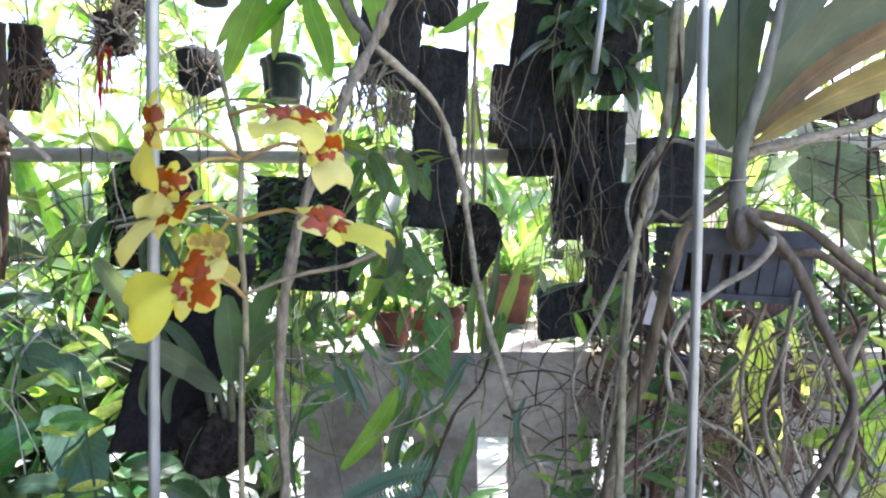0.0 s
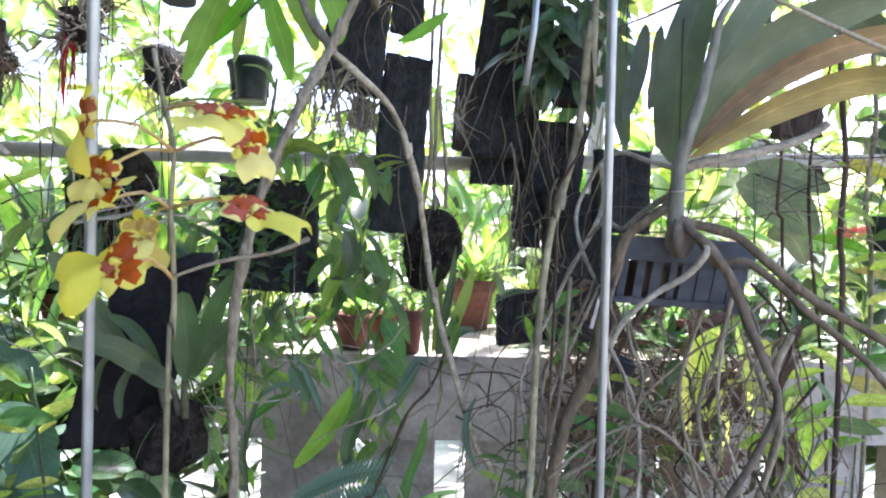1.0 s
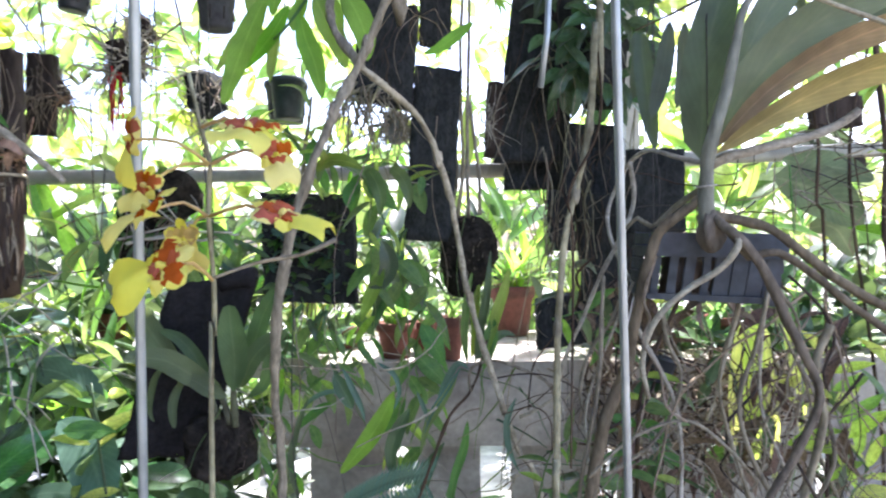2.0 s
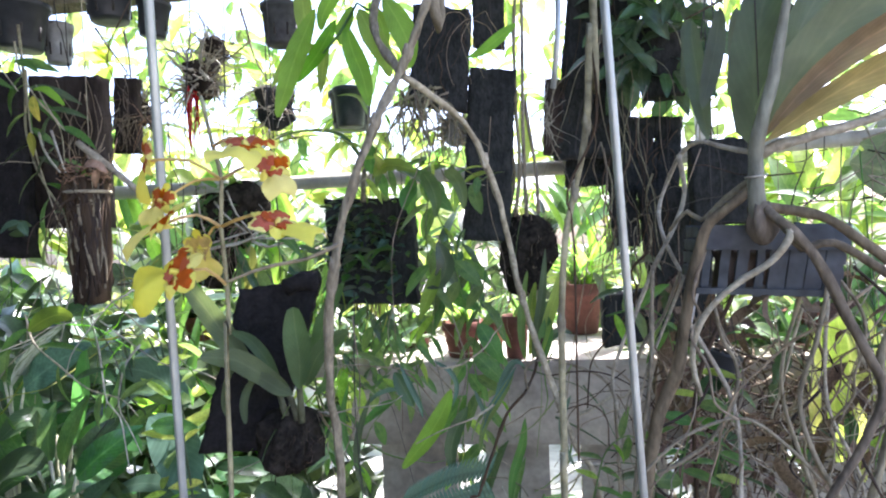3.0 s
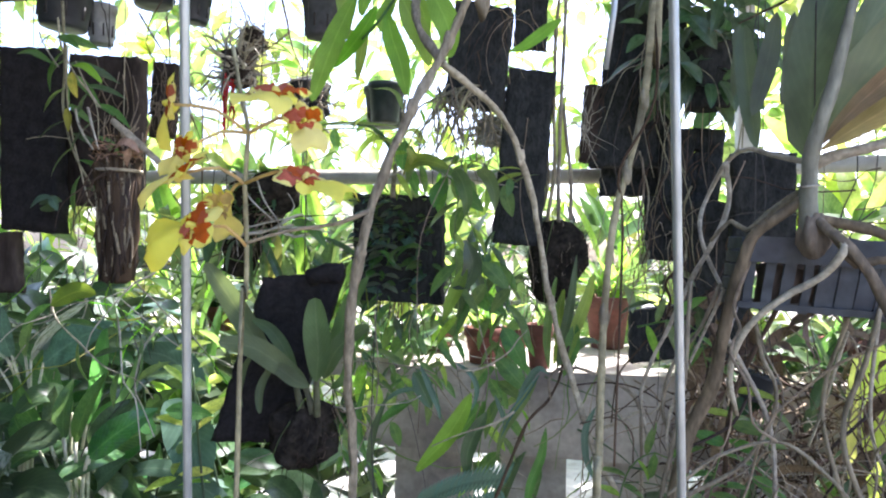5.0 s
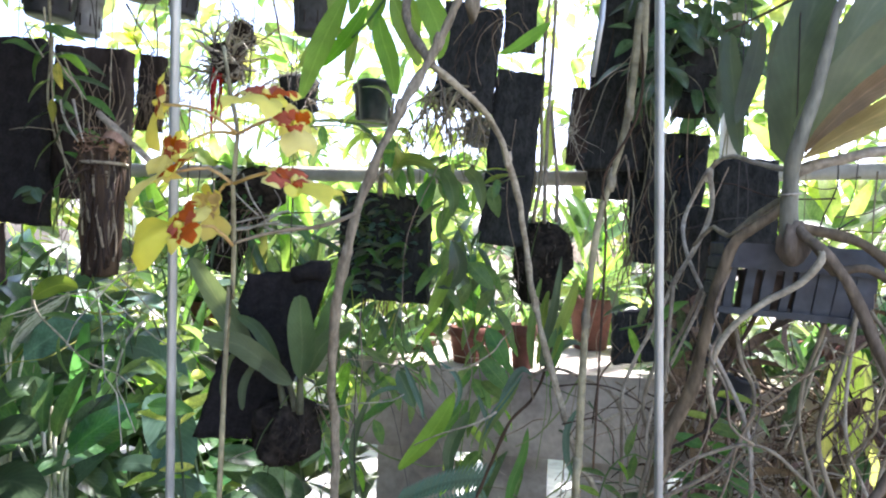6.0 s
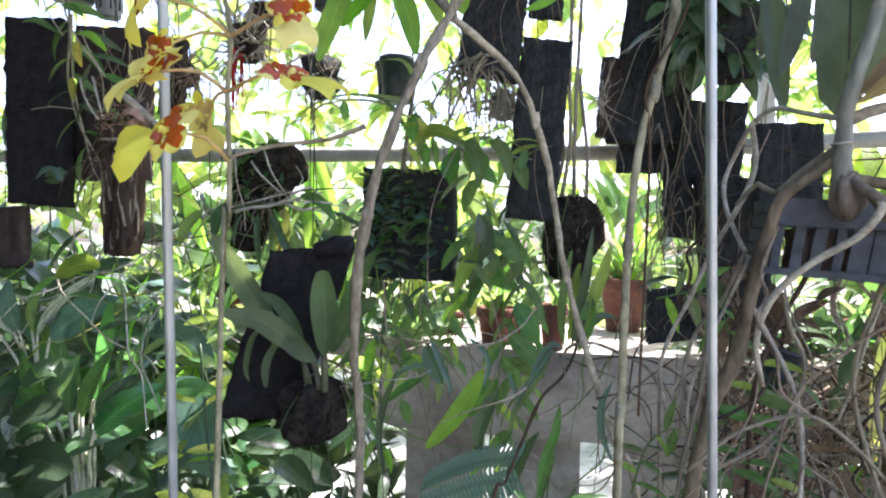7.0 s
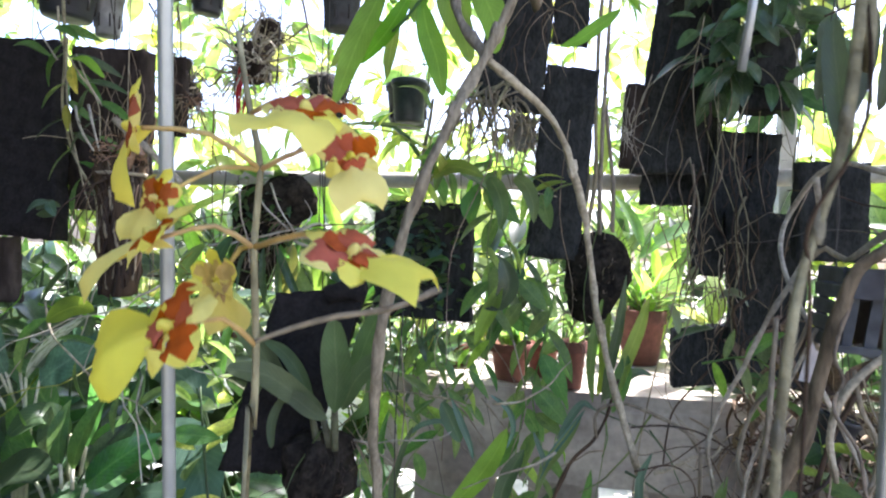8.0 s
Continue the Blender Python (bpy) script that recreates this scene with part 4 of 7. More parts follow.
for row, (ya, dep) in enumerate(((0.0, 0.0), (0.09, 0.09))):
    off = Vector((0, ya, 0))
    for k, hgt in ((0.16, 0.036), (0.95, 0.009)):
        a, b = bk[0].lerp(bk[2], k) + off, bk[1].lerp(bk[3], k) + off
        g = Shape()
        block(g, Matrix.Translation((a + b) / 2) @ Matrix.Rotation(math.atan2((b - a).z, (b - a).x), 4, "Y").inverted(), ((b - a).length, 0.008, hgt), 0.0012, 30, 0.03, row)
        part("rim", g, SLAT, basket, smooth=False)
    for i in range(8):
        u = (i + 0.5) / 8
        a, b = bk[0].lerp(bk[1], u) + off, bk[2].lerp(bk[3], u) + off
        g = Shape()
        block(g, Matrix.Translation((a + b) / 2 + Vector((0, 0.007, 0))) @ Matrix.Rotation(math.atan2((a - b).x, (a - b).z), 4, "Y"), (0.011 + 0.002 * (i % 3) if i < 4 else 0.0235, 0.005, (a - b).length * (1.0 + 0.04 * (i % 2))), 0.002, 30, 0.02, i)
        part("slat", g, SLAT, basket, smooth=False)
for a, b in ((bk[0], bk[2]), (bk[1], bk[3])):
    for k in range(5):
        p = a.lerp(b, (k + 0.4) / 5)
        g = Shape()
        block(g, Matrix.Translation(p + Vector((0, 0.047, 0))), (0.006, 0.08, 0.016), 0.001, 30, 0.03, k)
        part("slat", g, SLAT, basket, smooth=False)
g = Shape()
block(g, Matrix.Translation((bk[0] + bk[1] + bk[2] + bk[3]) / 4 + Vector((0, 0.052, -0.012))), (0.12, 0.06, 0.05), 0.015, 30, 0.02, 5)
part("bark_filling", g, STUMP, basket, "dark bark chips")
g = Shape()
tube(g, [bk[0].lerp(bk[1], 0.5) + Vector((0, 0.05, -0.03)), (bk[0].x * 0.5 + bk[1].x * 0.5, 0.97, 2.735)], 0.0012, sides=5, step=1, curve=False)
part("wire", g, WIRE, basket)

# ---- mounted orchid on the leaning black board ----
g = Shape()
c = Vector((-0.442, 1.220, 0.990))
lathe(g, Matrix.Translation(c + Vector((0.005, 0.015, -0.085))) @ pose(0, 0, 0, 0, -4, 0), [(0.014, -0.006), (0.038, 0.002), (0.054, 0.02), (0.062, 0.045), (0.064, 0.07), (0.06, 0.095), (0.048, 0.115), (0.03, 0.128), (0.01, 0.132)], 30, wobble=0.55)
part("root_ball", g, ROOTBALL, black, "dark brown fibrous root ball")
for i in range(90):
    a, h = R.uniform(2.9, 6.5), R.uniform(0.0, 0.13)
    rr = 0.056 * math.sin(math.pi * min(0.93, max(0.12, (h + 0.01) / 0.145))) ** 0.55
    p = c + Vector((0.005 + math.cos(a) * rr, 0.015 + math.sin(a) * rr, -0.085 + h))
    a2 = a + R.uniform(-0.5, 0.5)
    q = p + Vector((math.cos(a2) * 0.012, math.sin(a2) * 0.012, R.uniform(-0.035, 0.02)))
    g = Shape()
    tube(g, [p, p.lerp(q, 0.5) + jitter(0.007), q], R.uniform(0.0007, 0.0013), 0.0005, 4, 0.02)
    part("fibre", g, R.choice((ROOTBALL, STUMP, DARKWOOD, DARKWOOD)), black)
root_strands(black, c + Vector((0.075, 0.02, 0.03)), 8, 0.02, 0.17, 0.0009, ROOT, out=(0.7, 0, 0))
g = Shape()
tube(g, [(-0.446, 1.270, 1.288), (-0.406, 1.270, 1.302), (-0.373, 1.270, 1.303)], 0.02, 0.022, 8, 0.02, 0.3)
part("knob", g, BLACK, black)
for pts in ([(-0.390, 1.180, 1.020), (-0.390, 1.175, 1.065), (-0.386, 1.165, 1.108)], [(-0.405, 1.190, 1.022), (-0.412, 1.187, 1.060), (-0.420, 1.180, 1.092)], [(-0.432, 1.200, 1.025), (-0.440, 1.200, 1.06), (-0.448, 1.200, 1.09)]):
    g = Shape()
    tube(g, pts, 0.0072, 0.0055, 8, 0.01, 0.3)
    part("pseudobulb", g, BULB, black, "swollen pale green pseudobulb")
for pts, w in (([(-0.382, 1.150, 1.096), (-0.378, 1.150, 1.152), (-0.383, 1.150, 1.209), (-0.386, 1.150, 1.258)], 0.062), ([(-0.414, 1.180, 1.089), (-0.452, 1.147, 1.123), (-0.493, 1.113, 1.162), (-0.549, 1.080, 1.176)], 0.052), ([(-0.441, 1.200, 1.085), (-0.468, 1.200, 1.144), (-0.503, 1.200, 1.187), (-0.542, 1.200, 1.205)], 0.032),
               ([(-0.507, 1.250, 1.086), (-0.553, 1.233, 1.164), (-0.597, 1.217, 1.241), (-0.647, 1.200, 1.321)], 0.056)):
    traced_leaf(black, pts, w * 0.86, ORCHID_LEAF, (0.1, -1, 0.5), 0.22, belly=0.5, tip=0.55)
for pts, w in (([(-0.374, 1.170, 1.097), (-0.353, 1.170, 1.148), (-0.322, 1.170, 1.181), (-0.282, 1.170, 1.205)], 0.046), ([(-0.391, 1.250, 1.096), (-0.368, 1.250, 1.181), (-0.346, 1.250, 1.240), (-0.309, 1.250, 1.299)], 0.045),
               ([(-0.390, 1.140, 1.087), (-0.421, 1.140, 1.099), (-0.455, 1.140, 1.120), (-0.483, 1.140, 1.116)], 0.034), ([(-0.474, 1.170, 1.127), (-0.487, 1.147, 1.098), (-0.486, 1.123, 1.071), (-0.473, 1.100, 1.041)], 0.02), ([(-0.510, 1.170, 1.151), (-0.539, 1.170, 1.117), (-0.552, 1.170, 1.059), (-0.544, 1.170, 1.033)], 0.016), ([(-0.371, 1.200, 1.072), (-0.340, 1.200, 1.095), (-0.329, 1.200, 1.130), (-0.332, 1.200, 1.176)], 0.03)):
    traced_leaf(black, pts, w * 0.86, ORCHID_LEAF, (0.1, -1, 0.5), 0.22, belly=0.5, tip=0.55)

# ---- mossy plaque: small ferns and hanging stems ----
for i in range(110):
    u, v = R.uniform(-0.5, 0.5), R.uniform(-0.5, 0.52)
    x = moss_m @ Vector((u * 0.2, -0.03, v * 0.235))
    put_leaf(moss, R.choice((LANCE, OVATE, BROAD_T, LANCE_D, OVATE)), x, (R.uniform(-1, 1), -0.9, R.uniform(-0.6, 0.5)), R.uniform(0.025, 0.055), up=(0, -0.4, 1), roll=R.uniform(-0.7, 0.7), name="fern_leaf")
for i in range(34):
    x = moss_m @ Vector((R.uniform(-0.11, 0.11), R.uniform(-0.03, 0.02), 0.122))
    put_leaf(moss, R.choice((LANCE, LANCE_L, OVATE)), x, (R.uniform(-1, 1), R.uniform(-1, 0.2), R.uniform(0, 0.8)), R.uniform(0.02, 0.05), name="fern_leaf")
for pts in ([(-0.314, 1.480, 1.310), (-0.324, 1.480, 1.331), (-0.301, 1.480, 1.354), (-0.251, 1.480, 1.358)], [(-0.314, 1.480, 1.310), (-0.331, 1.480, 1.336), (-0.349, 1.480, 1.346), (-0.359, 1.480, 1.342)]):
    traced_leaf(moss, pts, 0.018, LEAF, (0, -0.5, 1))
traced_leaf(moss, [(-0.307, 1.470, 1.335), (-0.284, 1.470, 1.356), (-0.260, 1.470, 1.363), (-0.245, 1.470, 1.354)], 0.02, LEAF, (0, -0.5, 1))
for i in range(70):
    x = moss_m @ Vector((R.uniform(-0.11, 0.05), -0.03, R.uniform(-0.02, 0.125)))
    put_leaf(moss, R.choice((OVATE, BROAD_T, HAZE, HAZE)), x, (R.uniform(-1, 1), -0.8, R.uniform(-0.5, 0.6)), R.uniform(0.02, 0.04), up=(0, -0.5, 1), roll=R.uniform(-0.7, 0.7), name="fern_leaf")
for k in range(5):
    for sx in (-1, 1):
        x = moss_m @ Vector((-0.028 + R.uniform(-0.006, 0.006), -0.05, 0.005 - 0.024 * k))
        put_leaf(moss, HAZE, x, (sx, -0.35, R.uniform(-0.15, 0.2)), R.uniform(0.042, 0.055), up=(0, -0.55, 1), name="fern_leaf")
for i in range(16):
    x = moss_m @ Vector((R.uniform(-0.1, 0.09), -0.01, -0.115))
    g = Shape()
    pts = [x + Vector((0, 0, 0.02)), x + Vector((R.uniform(-0.02, 0.02), 0, -0.05)), x + Vector((R.uniform(-0.04, 0.04), R.uniform(-0.03, 0.03), -R.uniform(0.08, 0.14)))]
    tube(g, pts, 0.0016, 0.001, 5, 0.02)
    part("hanging_stem", g, R.choice((LEAF_YELLOW, STUMP, ROOT)), moss)

# arching plant on the mossy plaque's top
g = Shape()
tube(g, [(-0.335, 1.530, 1.480), (-0.327, 1.530, 1.589), (-0.316, 1.530, 1.655), (-0.306, 1.530, 1.725)], 0.006, 0.004, 8, 0.015, 0.4, 3)
part("stem", g, OLIVE_BARK, moss, "thick olive-brown stem")
for pts, w, mt in (([(-0.316, 1.530, 1.655), (-0.380, 1.520, 1.662), (-0.487, 1.510, 1.664), (-0.568, 1.510, 1.642), (-0.600, 1.510, 1.622)], 0.016, LEAF), ([(-0.327, 1.525, 1.615), (-0.374, 1.510, 1.625), (-0.408, 1.500, 1.595), (-0.424, 1.500, 1.562)], 0.030, LEAF_LIME), ([(-0.328, 1.530, 1.576), (-0.354, 1.520, 1.622), (-0.394, 1.515, 1.655), (-0.447, 1.510, 1.662)], 0.016, LEAF_DARK),
                   ([(-0.320, 1.530, 1.610), (-0.293, 1.515, 1.642), (-0.267, 1.505, 1.635), (-0.247, 1.500, 1.600)], 0.022, LEAF_LIME), ([(-0.310, 1.530, 1.695), (-0.326, 1.520, 1.735), (-0.352, 1.515, 1.748), (-0.385, 1.510, 1.748)], 0.016, LEAF)):
    traced_leaf(moss, pts, w, mt, (0, -0.6, 0.8), 0.3)

# ---- boards' roots ----
clinging_roots(top2, (-0.179, 1.500, 1.955), (-0.041, 1.500, 1.927), (-0.201, 1.500, 1.715), 7, 0.0009, STUMP)
root_strands(top2, (-0.150, 1.470, 1.715), 26, 0.06, 0.20, 0.0024, BARK)
root_strands(top2, (-0.170, 1.470, 1.73), 12, 0.05, 0.24, 0.003, OLIVE_BARK, out=(-0.4, -0.5, 0))
root_strands(top2, (-0.043, 1.480, 1.894), 6, 0.02, 0.2, 0.0012, ROOT)
clinging_roots(slab, (0.217, 1.800, 2.077), (0.378, 1.800, 2.077), (0.154, 1.800, 1.600), 6, 0.001, mat=STUMP)
clinging_roots(slab2, (0.351, 1.780, 1.690), (0.504, 1.780, 1.681), (0.334, 1.780, 1.479), 8, mat=STUMP)
clinging_roots(slab3, (0.375, 1.750, 1.493), (0.545, 1.750, 1.485), (0.402, 1.750, 1.075), 6, 0.0012, STUMP)
for i in range(16):
    x, z0, z1 = R.uniform(0.245, 0.42), R.uniform(1.45, 1.74), R.uniform(1.08, 1.34)
    y, n = R.uniform(1.6, 1.7), R.randint(6, 9)
    pts = []
    for k in range(n + 1):
        pts.append((x, y, z0 + (z1 - z0) * k / n + R.uniform(-0.012, 0.012)))
        x += R.uniform(-0.024, 0.022)
    g = Shape()
    tube(g, pts, R.choice((0.0012, 0.0016, 0.0022, 0.0032)), 0.0012, 5, 0.02, 0.4, i)
    part("root", g, R.choice((DARK_LIMB, OLIVE_BARK, STUMP, DARK_LIMB)), slab3)
root_strands(slab3, (0.330, 1.690, 1.400), 8, 0.05, 0.2, 0.0013, BARK, down=1.0)
root_strands(slab3, (0.340, 1.700, 1.300), 8, 0.06, 0.16, 0.0012, ROOT, down=0.6)
clinging_roots(slab5, (0.268, 1.780, 1.190), (0.425, 1.780, 1.215), (0.272, 1.780, 1.050), 6, 0.0014, ROOT)
for pts, w in (([(0.345, 1.66, 1.285), (0.365, 1.65, 1.30), (0.39, 1.65, 1.295), (0.41, 1.66, 1.27)], 0.035), ([(0.30, 1.68, 1.36), (0.285, 1.66, 1.33), (0.265, 1.65, 1.32)], 0.02), ([(0.24, 1.68, 1.27), (0.255, 1.66, 1.24), (0.26, 1.65, 1.20)], 0.022)):
    traced_leaf(slab3, pts, w, HAZE_LEAF, (0, -0.6, 1), 0.2)
root_strands(slab, (0.293, 1.700, 1.868), 9, 0.08, 0.55, 0.0016, OLIVE_BARK)
clinging_roots(sidep, (0.138, 1.800, 1.815), (0.190, 1.800, 1.811), (0.125, 1.800, 1.605), 5, 0.0008, GREY_ROOT)
root_strands(sidep, (0.142, 1.775, 1.69), 24, 0.02, 0.1, 0.0009, GREY_ROOT, down=0.15, out=(-0.6, -0.5, 0))
clinging_roots(cork, (-1.157, 1.750, 1.913), (-1.083, 1.750, 1.907), (-1.165, 1.750, 1.684), 8)
root_strands(cork, (-1.109, 1.720, 1.779), 18, 0.05, 0.12, 0.0012)
root_strands(cork, (-1.04, 1.74, 1.77), 26, 0.03, 0.16, 0.0011, FIBRE_WARM, down=0.5, out=(0.5, -0.2, 0))
clinging_roots(back, (-1.131, 1.420, 1.838), (-0.965, 1.420, 1.823), (-1.135, 1.420, 1.456), 10)

# dark leaves that hang over the large slab
for i in range(80):
    p = Vector((0.385, 1.720, 1.873)) + Vector((R.uniform(-0.12, 0.16), R.uniform(-0.12, 0.05), R.uniform(-0.13, 0.2)))
    put_leaf(slab, R.choice((OVATE_D, BROAD_D, LANCE_D)), p, (R.uniform(-1, 1), R.uniform(-0.8, 0.2), R.uniform(-1, 0.1)), R.uniform(0.07, 0.13), up=(0, -0.7, 0.7), roll=R.uniform(-0.6, 0.6))

# ---- stump with binding wire and dry roots ----
sp = Vector((-0.890, 1.250, 1.269))
stp = Vector((-0.880, 1.250, 1.565))
stump = thing("stump_mount", sp, "rough brown stump bound with wire and dry roots", "plant mount")
g = Shape()
hs = stp.z - sp.z
lathe(g, Matrix.Translation(sp), [(0.020, 0.0), (0.031, 0.008), (0.034, 0.05), (0.037, hs * 0.35), (0.040, hs * 0.6), (0.043, hs * 0.85), (0.042, hs * 0.93), (0.02, hs * 0.96)], 40, wobble=0.5)
part("stump", g, STUMP, stump)
for i in range(90):
    a = R.uniform(0, 6.28) if i > 66 else R.uniform(3.0, 6.4)
    z0, z1 = hs * R.uniform(0.0, 0.45), hs * R.uniform(0.55, 1.0)
    pts = []
    for k in range(5):
        h = z0 + (z1 - z0) * k / 4
        rr = (0.034 + 0.010 * h / hs) * R.uniform(0.93, 1.08)
        pts.append(sp + Vector((math.cos(a) * rr, math.sin(a) * rr, h)))
        a += R.uniform(-0.28, 0.28)
    g = Shape()
    r = R.uniform(0.0012, 0.0048)
    tube(g, pts, r * 0.7, r, 6, 0.02, 0.6, i)
    part("bark_strip", g, R.choice((STUMP, DARKWOOD, STUMP, BARK, DARKWOOD, STUMP)), stump)
g = Shape()
ring = [sp + Vector((math.cos(a) * 0.047, math.sin(a) * 0.047, hs * 0.84)) for a in [i * math.pi / 8 for i in range(17)]]
tube(g, ring, 0.004, 0.004, 6, 0.02)
part("binding", g, PALE_BARK, stump, "pale binding strip")
g = Shape()
tube(g, [(-0.869, 1.200, 1.621), (-0.833, 1.200, 1.592), (-0.783, 1.200, 1.552), (-0.723, 1.200, 1.500)], 0.0085, 0.006, 6, 0.02, 0.3)
part("broken_stick", g, PALE_BARK, stump, "broken pale stick laid on top")
for i in range(20):
    a = R.uniform(0, 6.28)
    p = stp + Vector((math.cos(a) * 0.03, math.sin(a) * 0.03, -0.01))
    q = p + Vector((R.uniform(-0.06, 0.06), R.uniform(-0.05, 0.05), R.uniform(0.02, 0.1)))
    g = Shape()
    tube(g, [p, p.lerp(q, 0.5) + jitter(0.012), q], R.uniform(0.0015, 0.004), 0.001, 5, 0.02)
    part("dry_root", g, R.choice((ROOT, FIBRE_WARM, STUMP)), stump)
root_strands(stump, sp + Vector((0, -0.045, hs * 0.8)), 10, 0.045, 0.2, 0.0016, STUMP)
for i in range(80):
    a = R.uniform(0, 6.28)
    rr = R.uniform(0.03, 0.056)
    zz = hs * R.uniform(0.9, 1.06)
    pts = [sp + Vector((math.cos(a + k * 0.35) * (rr + R.uniform(-0.008, 0.008)), math.sin(a + k * 0.35) * rr, zz + R.uniform(-0.01, 0.012))) for k in range(4)]
    g = Shape()
    tube(g, pts, 0.0016, 0.001, 5, 0.02)
    part("nest_fibre", g, R.choice((FIBRE_WARM, FIBRE_WARM, FIBRE_WARM, STUMP)), stump)
g = Shape()
tube(g, [stp, (stp.x - 0.01, stp.y + 0.02, 2.735)], 0.0012, sides=5, step=1, curve=False)
part("wire", g, PALE_BARK, stump)

for pts, w in (([(-0.860, 1.200, 1.562), (-0.838, 1.190, 1.570), (-0.815, 1.190, 1.566), (-0.800, 1.195, 1.550)], 0.022), ([(-0.825, 1.195, 1.560), (-0.822, 1.190, 1.540), (-0.826, 1.190, 1.520)], 0.020)):
    traced_leaf(stump, pts, w, FIBRE_WARM, (0, -0.8, 0.6), 0.5, "curled dry sheath", name="dry_sheath")

# ---- mossy clump with sprawling grey roots ----
cp = Vector((-0.667, 1.450, 1.309))
ct = Vector((-0.653, 1.450, 1.537))
clump = thing("mossy_clump", cp, "dark mossy block with sprawling grey roots and drooping leaves", "plant mount")
g = Shape()
hc = ct.z - cp.z
lathe(g, Matrix.Translation(cp + Vector((-0.03, 0, 0.0))) @ Matrix.Diagonal((1, 0.75, 1, 1)), [(0.012, -0.03), (0.034, -0.015), (0.042, hc * 0.18), (0.04, hc * 0.42), (0.046, hc * 0.66), (0.044, hc * 0.78), (0.032, hc * 0.88), (0.012, hc * 0.92)], 26, wobble=0.9)
lathe(g, Matrix.Translation(cp + Vector((0.005, -0.01, hc * 0.30))) @ pose(0, 0, 0, 0, 24, 0) @ Matrix.Diagonal((1, 0.8, 1, 1)), [(0.01, 0), (0.03, hc * 0.06), (0.036, hc * 0.25), (0.042, hc * 0.5), (0.044, hc * 0.64), (0.03, hc * 0.74), (0.01, hc * 0.78)], 24, wobble=0.9)
part("block", g, ROOTBALL, clump)
for i in range(60):
    a, h = R.uniform(2.9, 6.5), R.uniform(0.02, 1.0)
    p = cp + Vector((math.cos(a) * 0.068, math.sin(a) * 0.045, hc * h))
    q = p + Vector((math.cos(a) * 0.016, math.sin(a) * 0.014, R.uniform(-0.04, 0.015)))
    k = Shape()
    tube(k, [p, p.lerp(q, 0.5) + jitter(0.006), q], R.uniform(0.0008, 0.0016), 0.0006, 4, 0.02)
    part("fibre", k, R.choice((ROOTBALL, STUMP, ROOT, MOSS)), clump)
for i in range(60):
    p = (cp + ct) / 2 + Vector((R.uniform(-0.07, 0.07), -0.035, R.uniform(-0.06, 0.09)))
    put_leaf(clump, R.choice((LANCE_D, OVATE, LANCE, OVATE)), p, (R.uniform(-1, 1), -0.6, R.uniform(-0.8, 0.4)), R.uniform(0.02, 0.05), up=(0, -0.5, 1), name="moss_leaf")
for pts in ([(-0.648, 1.380, 1.384), (-0.598, 1.380, 1.392), (-0.540, 1.380, 1.405), (-0.483, 1.380, 1.419)], [(-0.686, 1.360, 1.373), (-0.645, 1.360, 1.384), (-0.602, 1.360, 1.387), (-0.559, 1.360, 1.400), (-0.504, 1.360, 1.397), (-0.449, 1.360, 1.395)], [(-0.583, 1.380, 1.394), (-0.546, 1.380, 1.419), (-0.511, 1.380, 1.431), (-0.491, 1.380, 1.410)], [(-0.564, 1.370, 1.393), (-0.523, 1.370, 1.378), (-0.481, 1.370, 1.389), (-0.439, 1.370, 1.390)]):
    g = Shape()
    tube(g, pts, 0.0045, 0.002, 6, 0.015, 0.4)
    part("grey_root", g, GREY_ROOT, clump)
for pts, r, mt in (([(-0.783, 1.40, 1.376), (-0.712, 1.39, 1.385), (-0.635, 1.38, 1.402), (-0.574, 1.38, 1.416), (-0.551, 1.38, 1.420)], 0.0032, GREY_ROOT), ([(-0.551, 1.38, 1.420), (-0.5, 1.40, 1.428), (-0.41, 1.42, 1.433)], 0.0019, STUMP), ([(-0.663, 1.39, 1.492), (-0.63, 1.37, 1.46), (-0.578, 1.37, 1.416)], 0.0028, GREY_ROOT), ([(-0.631, 1.39, 1.516), (-0.6, 1.37, 1.46), (-0.57, 1.37, 1.42), (-0.556, 1.37, 1.395)], 0.0026, GREY_ROOT), ([(-0.70, 1.38, 1.50), (-0.688, 1.37, 1.44), (-0.672, 1.37, 1.39), (-0.665, 1.37, 1.33)], 0.0024, PALE_BARK),
                   ([(-0.551, 1.38, 1.420), (-0.53, 1.38, 1.45), (-0.548, 1.38, 1.48)], 0.0016, GREY_ROOT), ([(-0.53, 1.42, 1.66), (-0.529, 1.42, 1.415), (-0.525, 1.42, 1.27)], 0.0015, WIRE), ([(-0.79, 1.42, 1.70), (-0.788, 1.42, 1.465), (-0.772, 1.42, 1.245)], 0.0018, STUMP), ([(-0.95, 1.42, 1.30), (-0.889, 1.41, 1.305), (-0.777, 1.40, 1.319), (-0.667, 1.40, 1.36)], 0.0022, STUMP), ([(-0.606, 1.40, 1.40), (-0.62, 1.40, 1.33), (-0.654, 1.40, 1.25)], 0.0022, STUMP), ([(-0.86, 1.40, 1.41), (-0.80, 1.40, 1.436), (-0.72, 1.40, 1.45)], 0.0018, STUMP)):
    g = Shape()
    tube(g, pts, r, r * 0.6, 6, 0.015, 0.4)
    part("grey_root" if mt is GREY_ROOT else "stem", g, mt, clump)
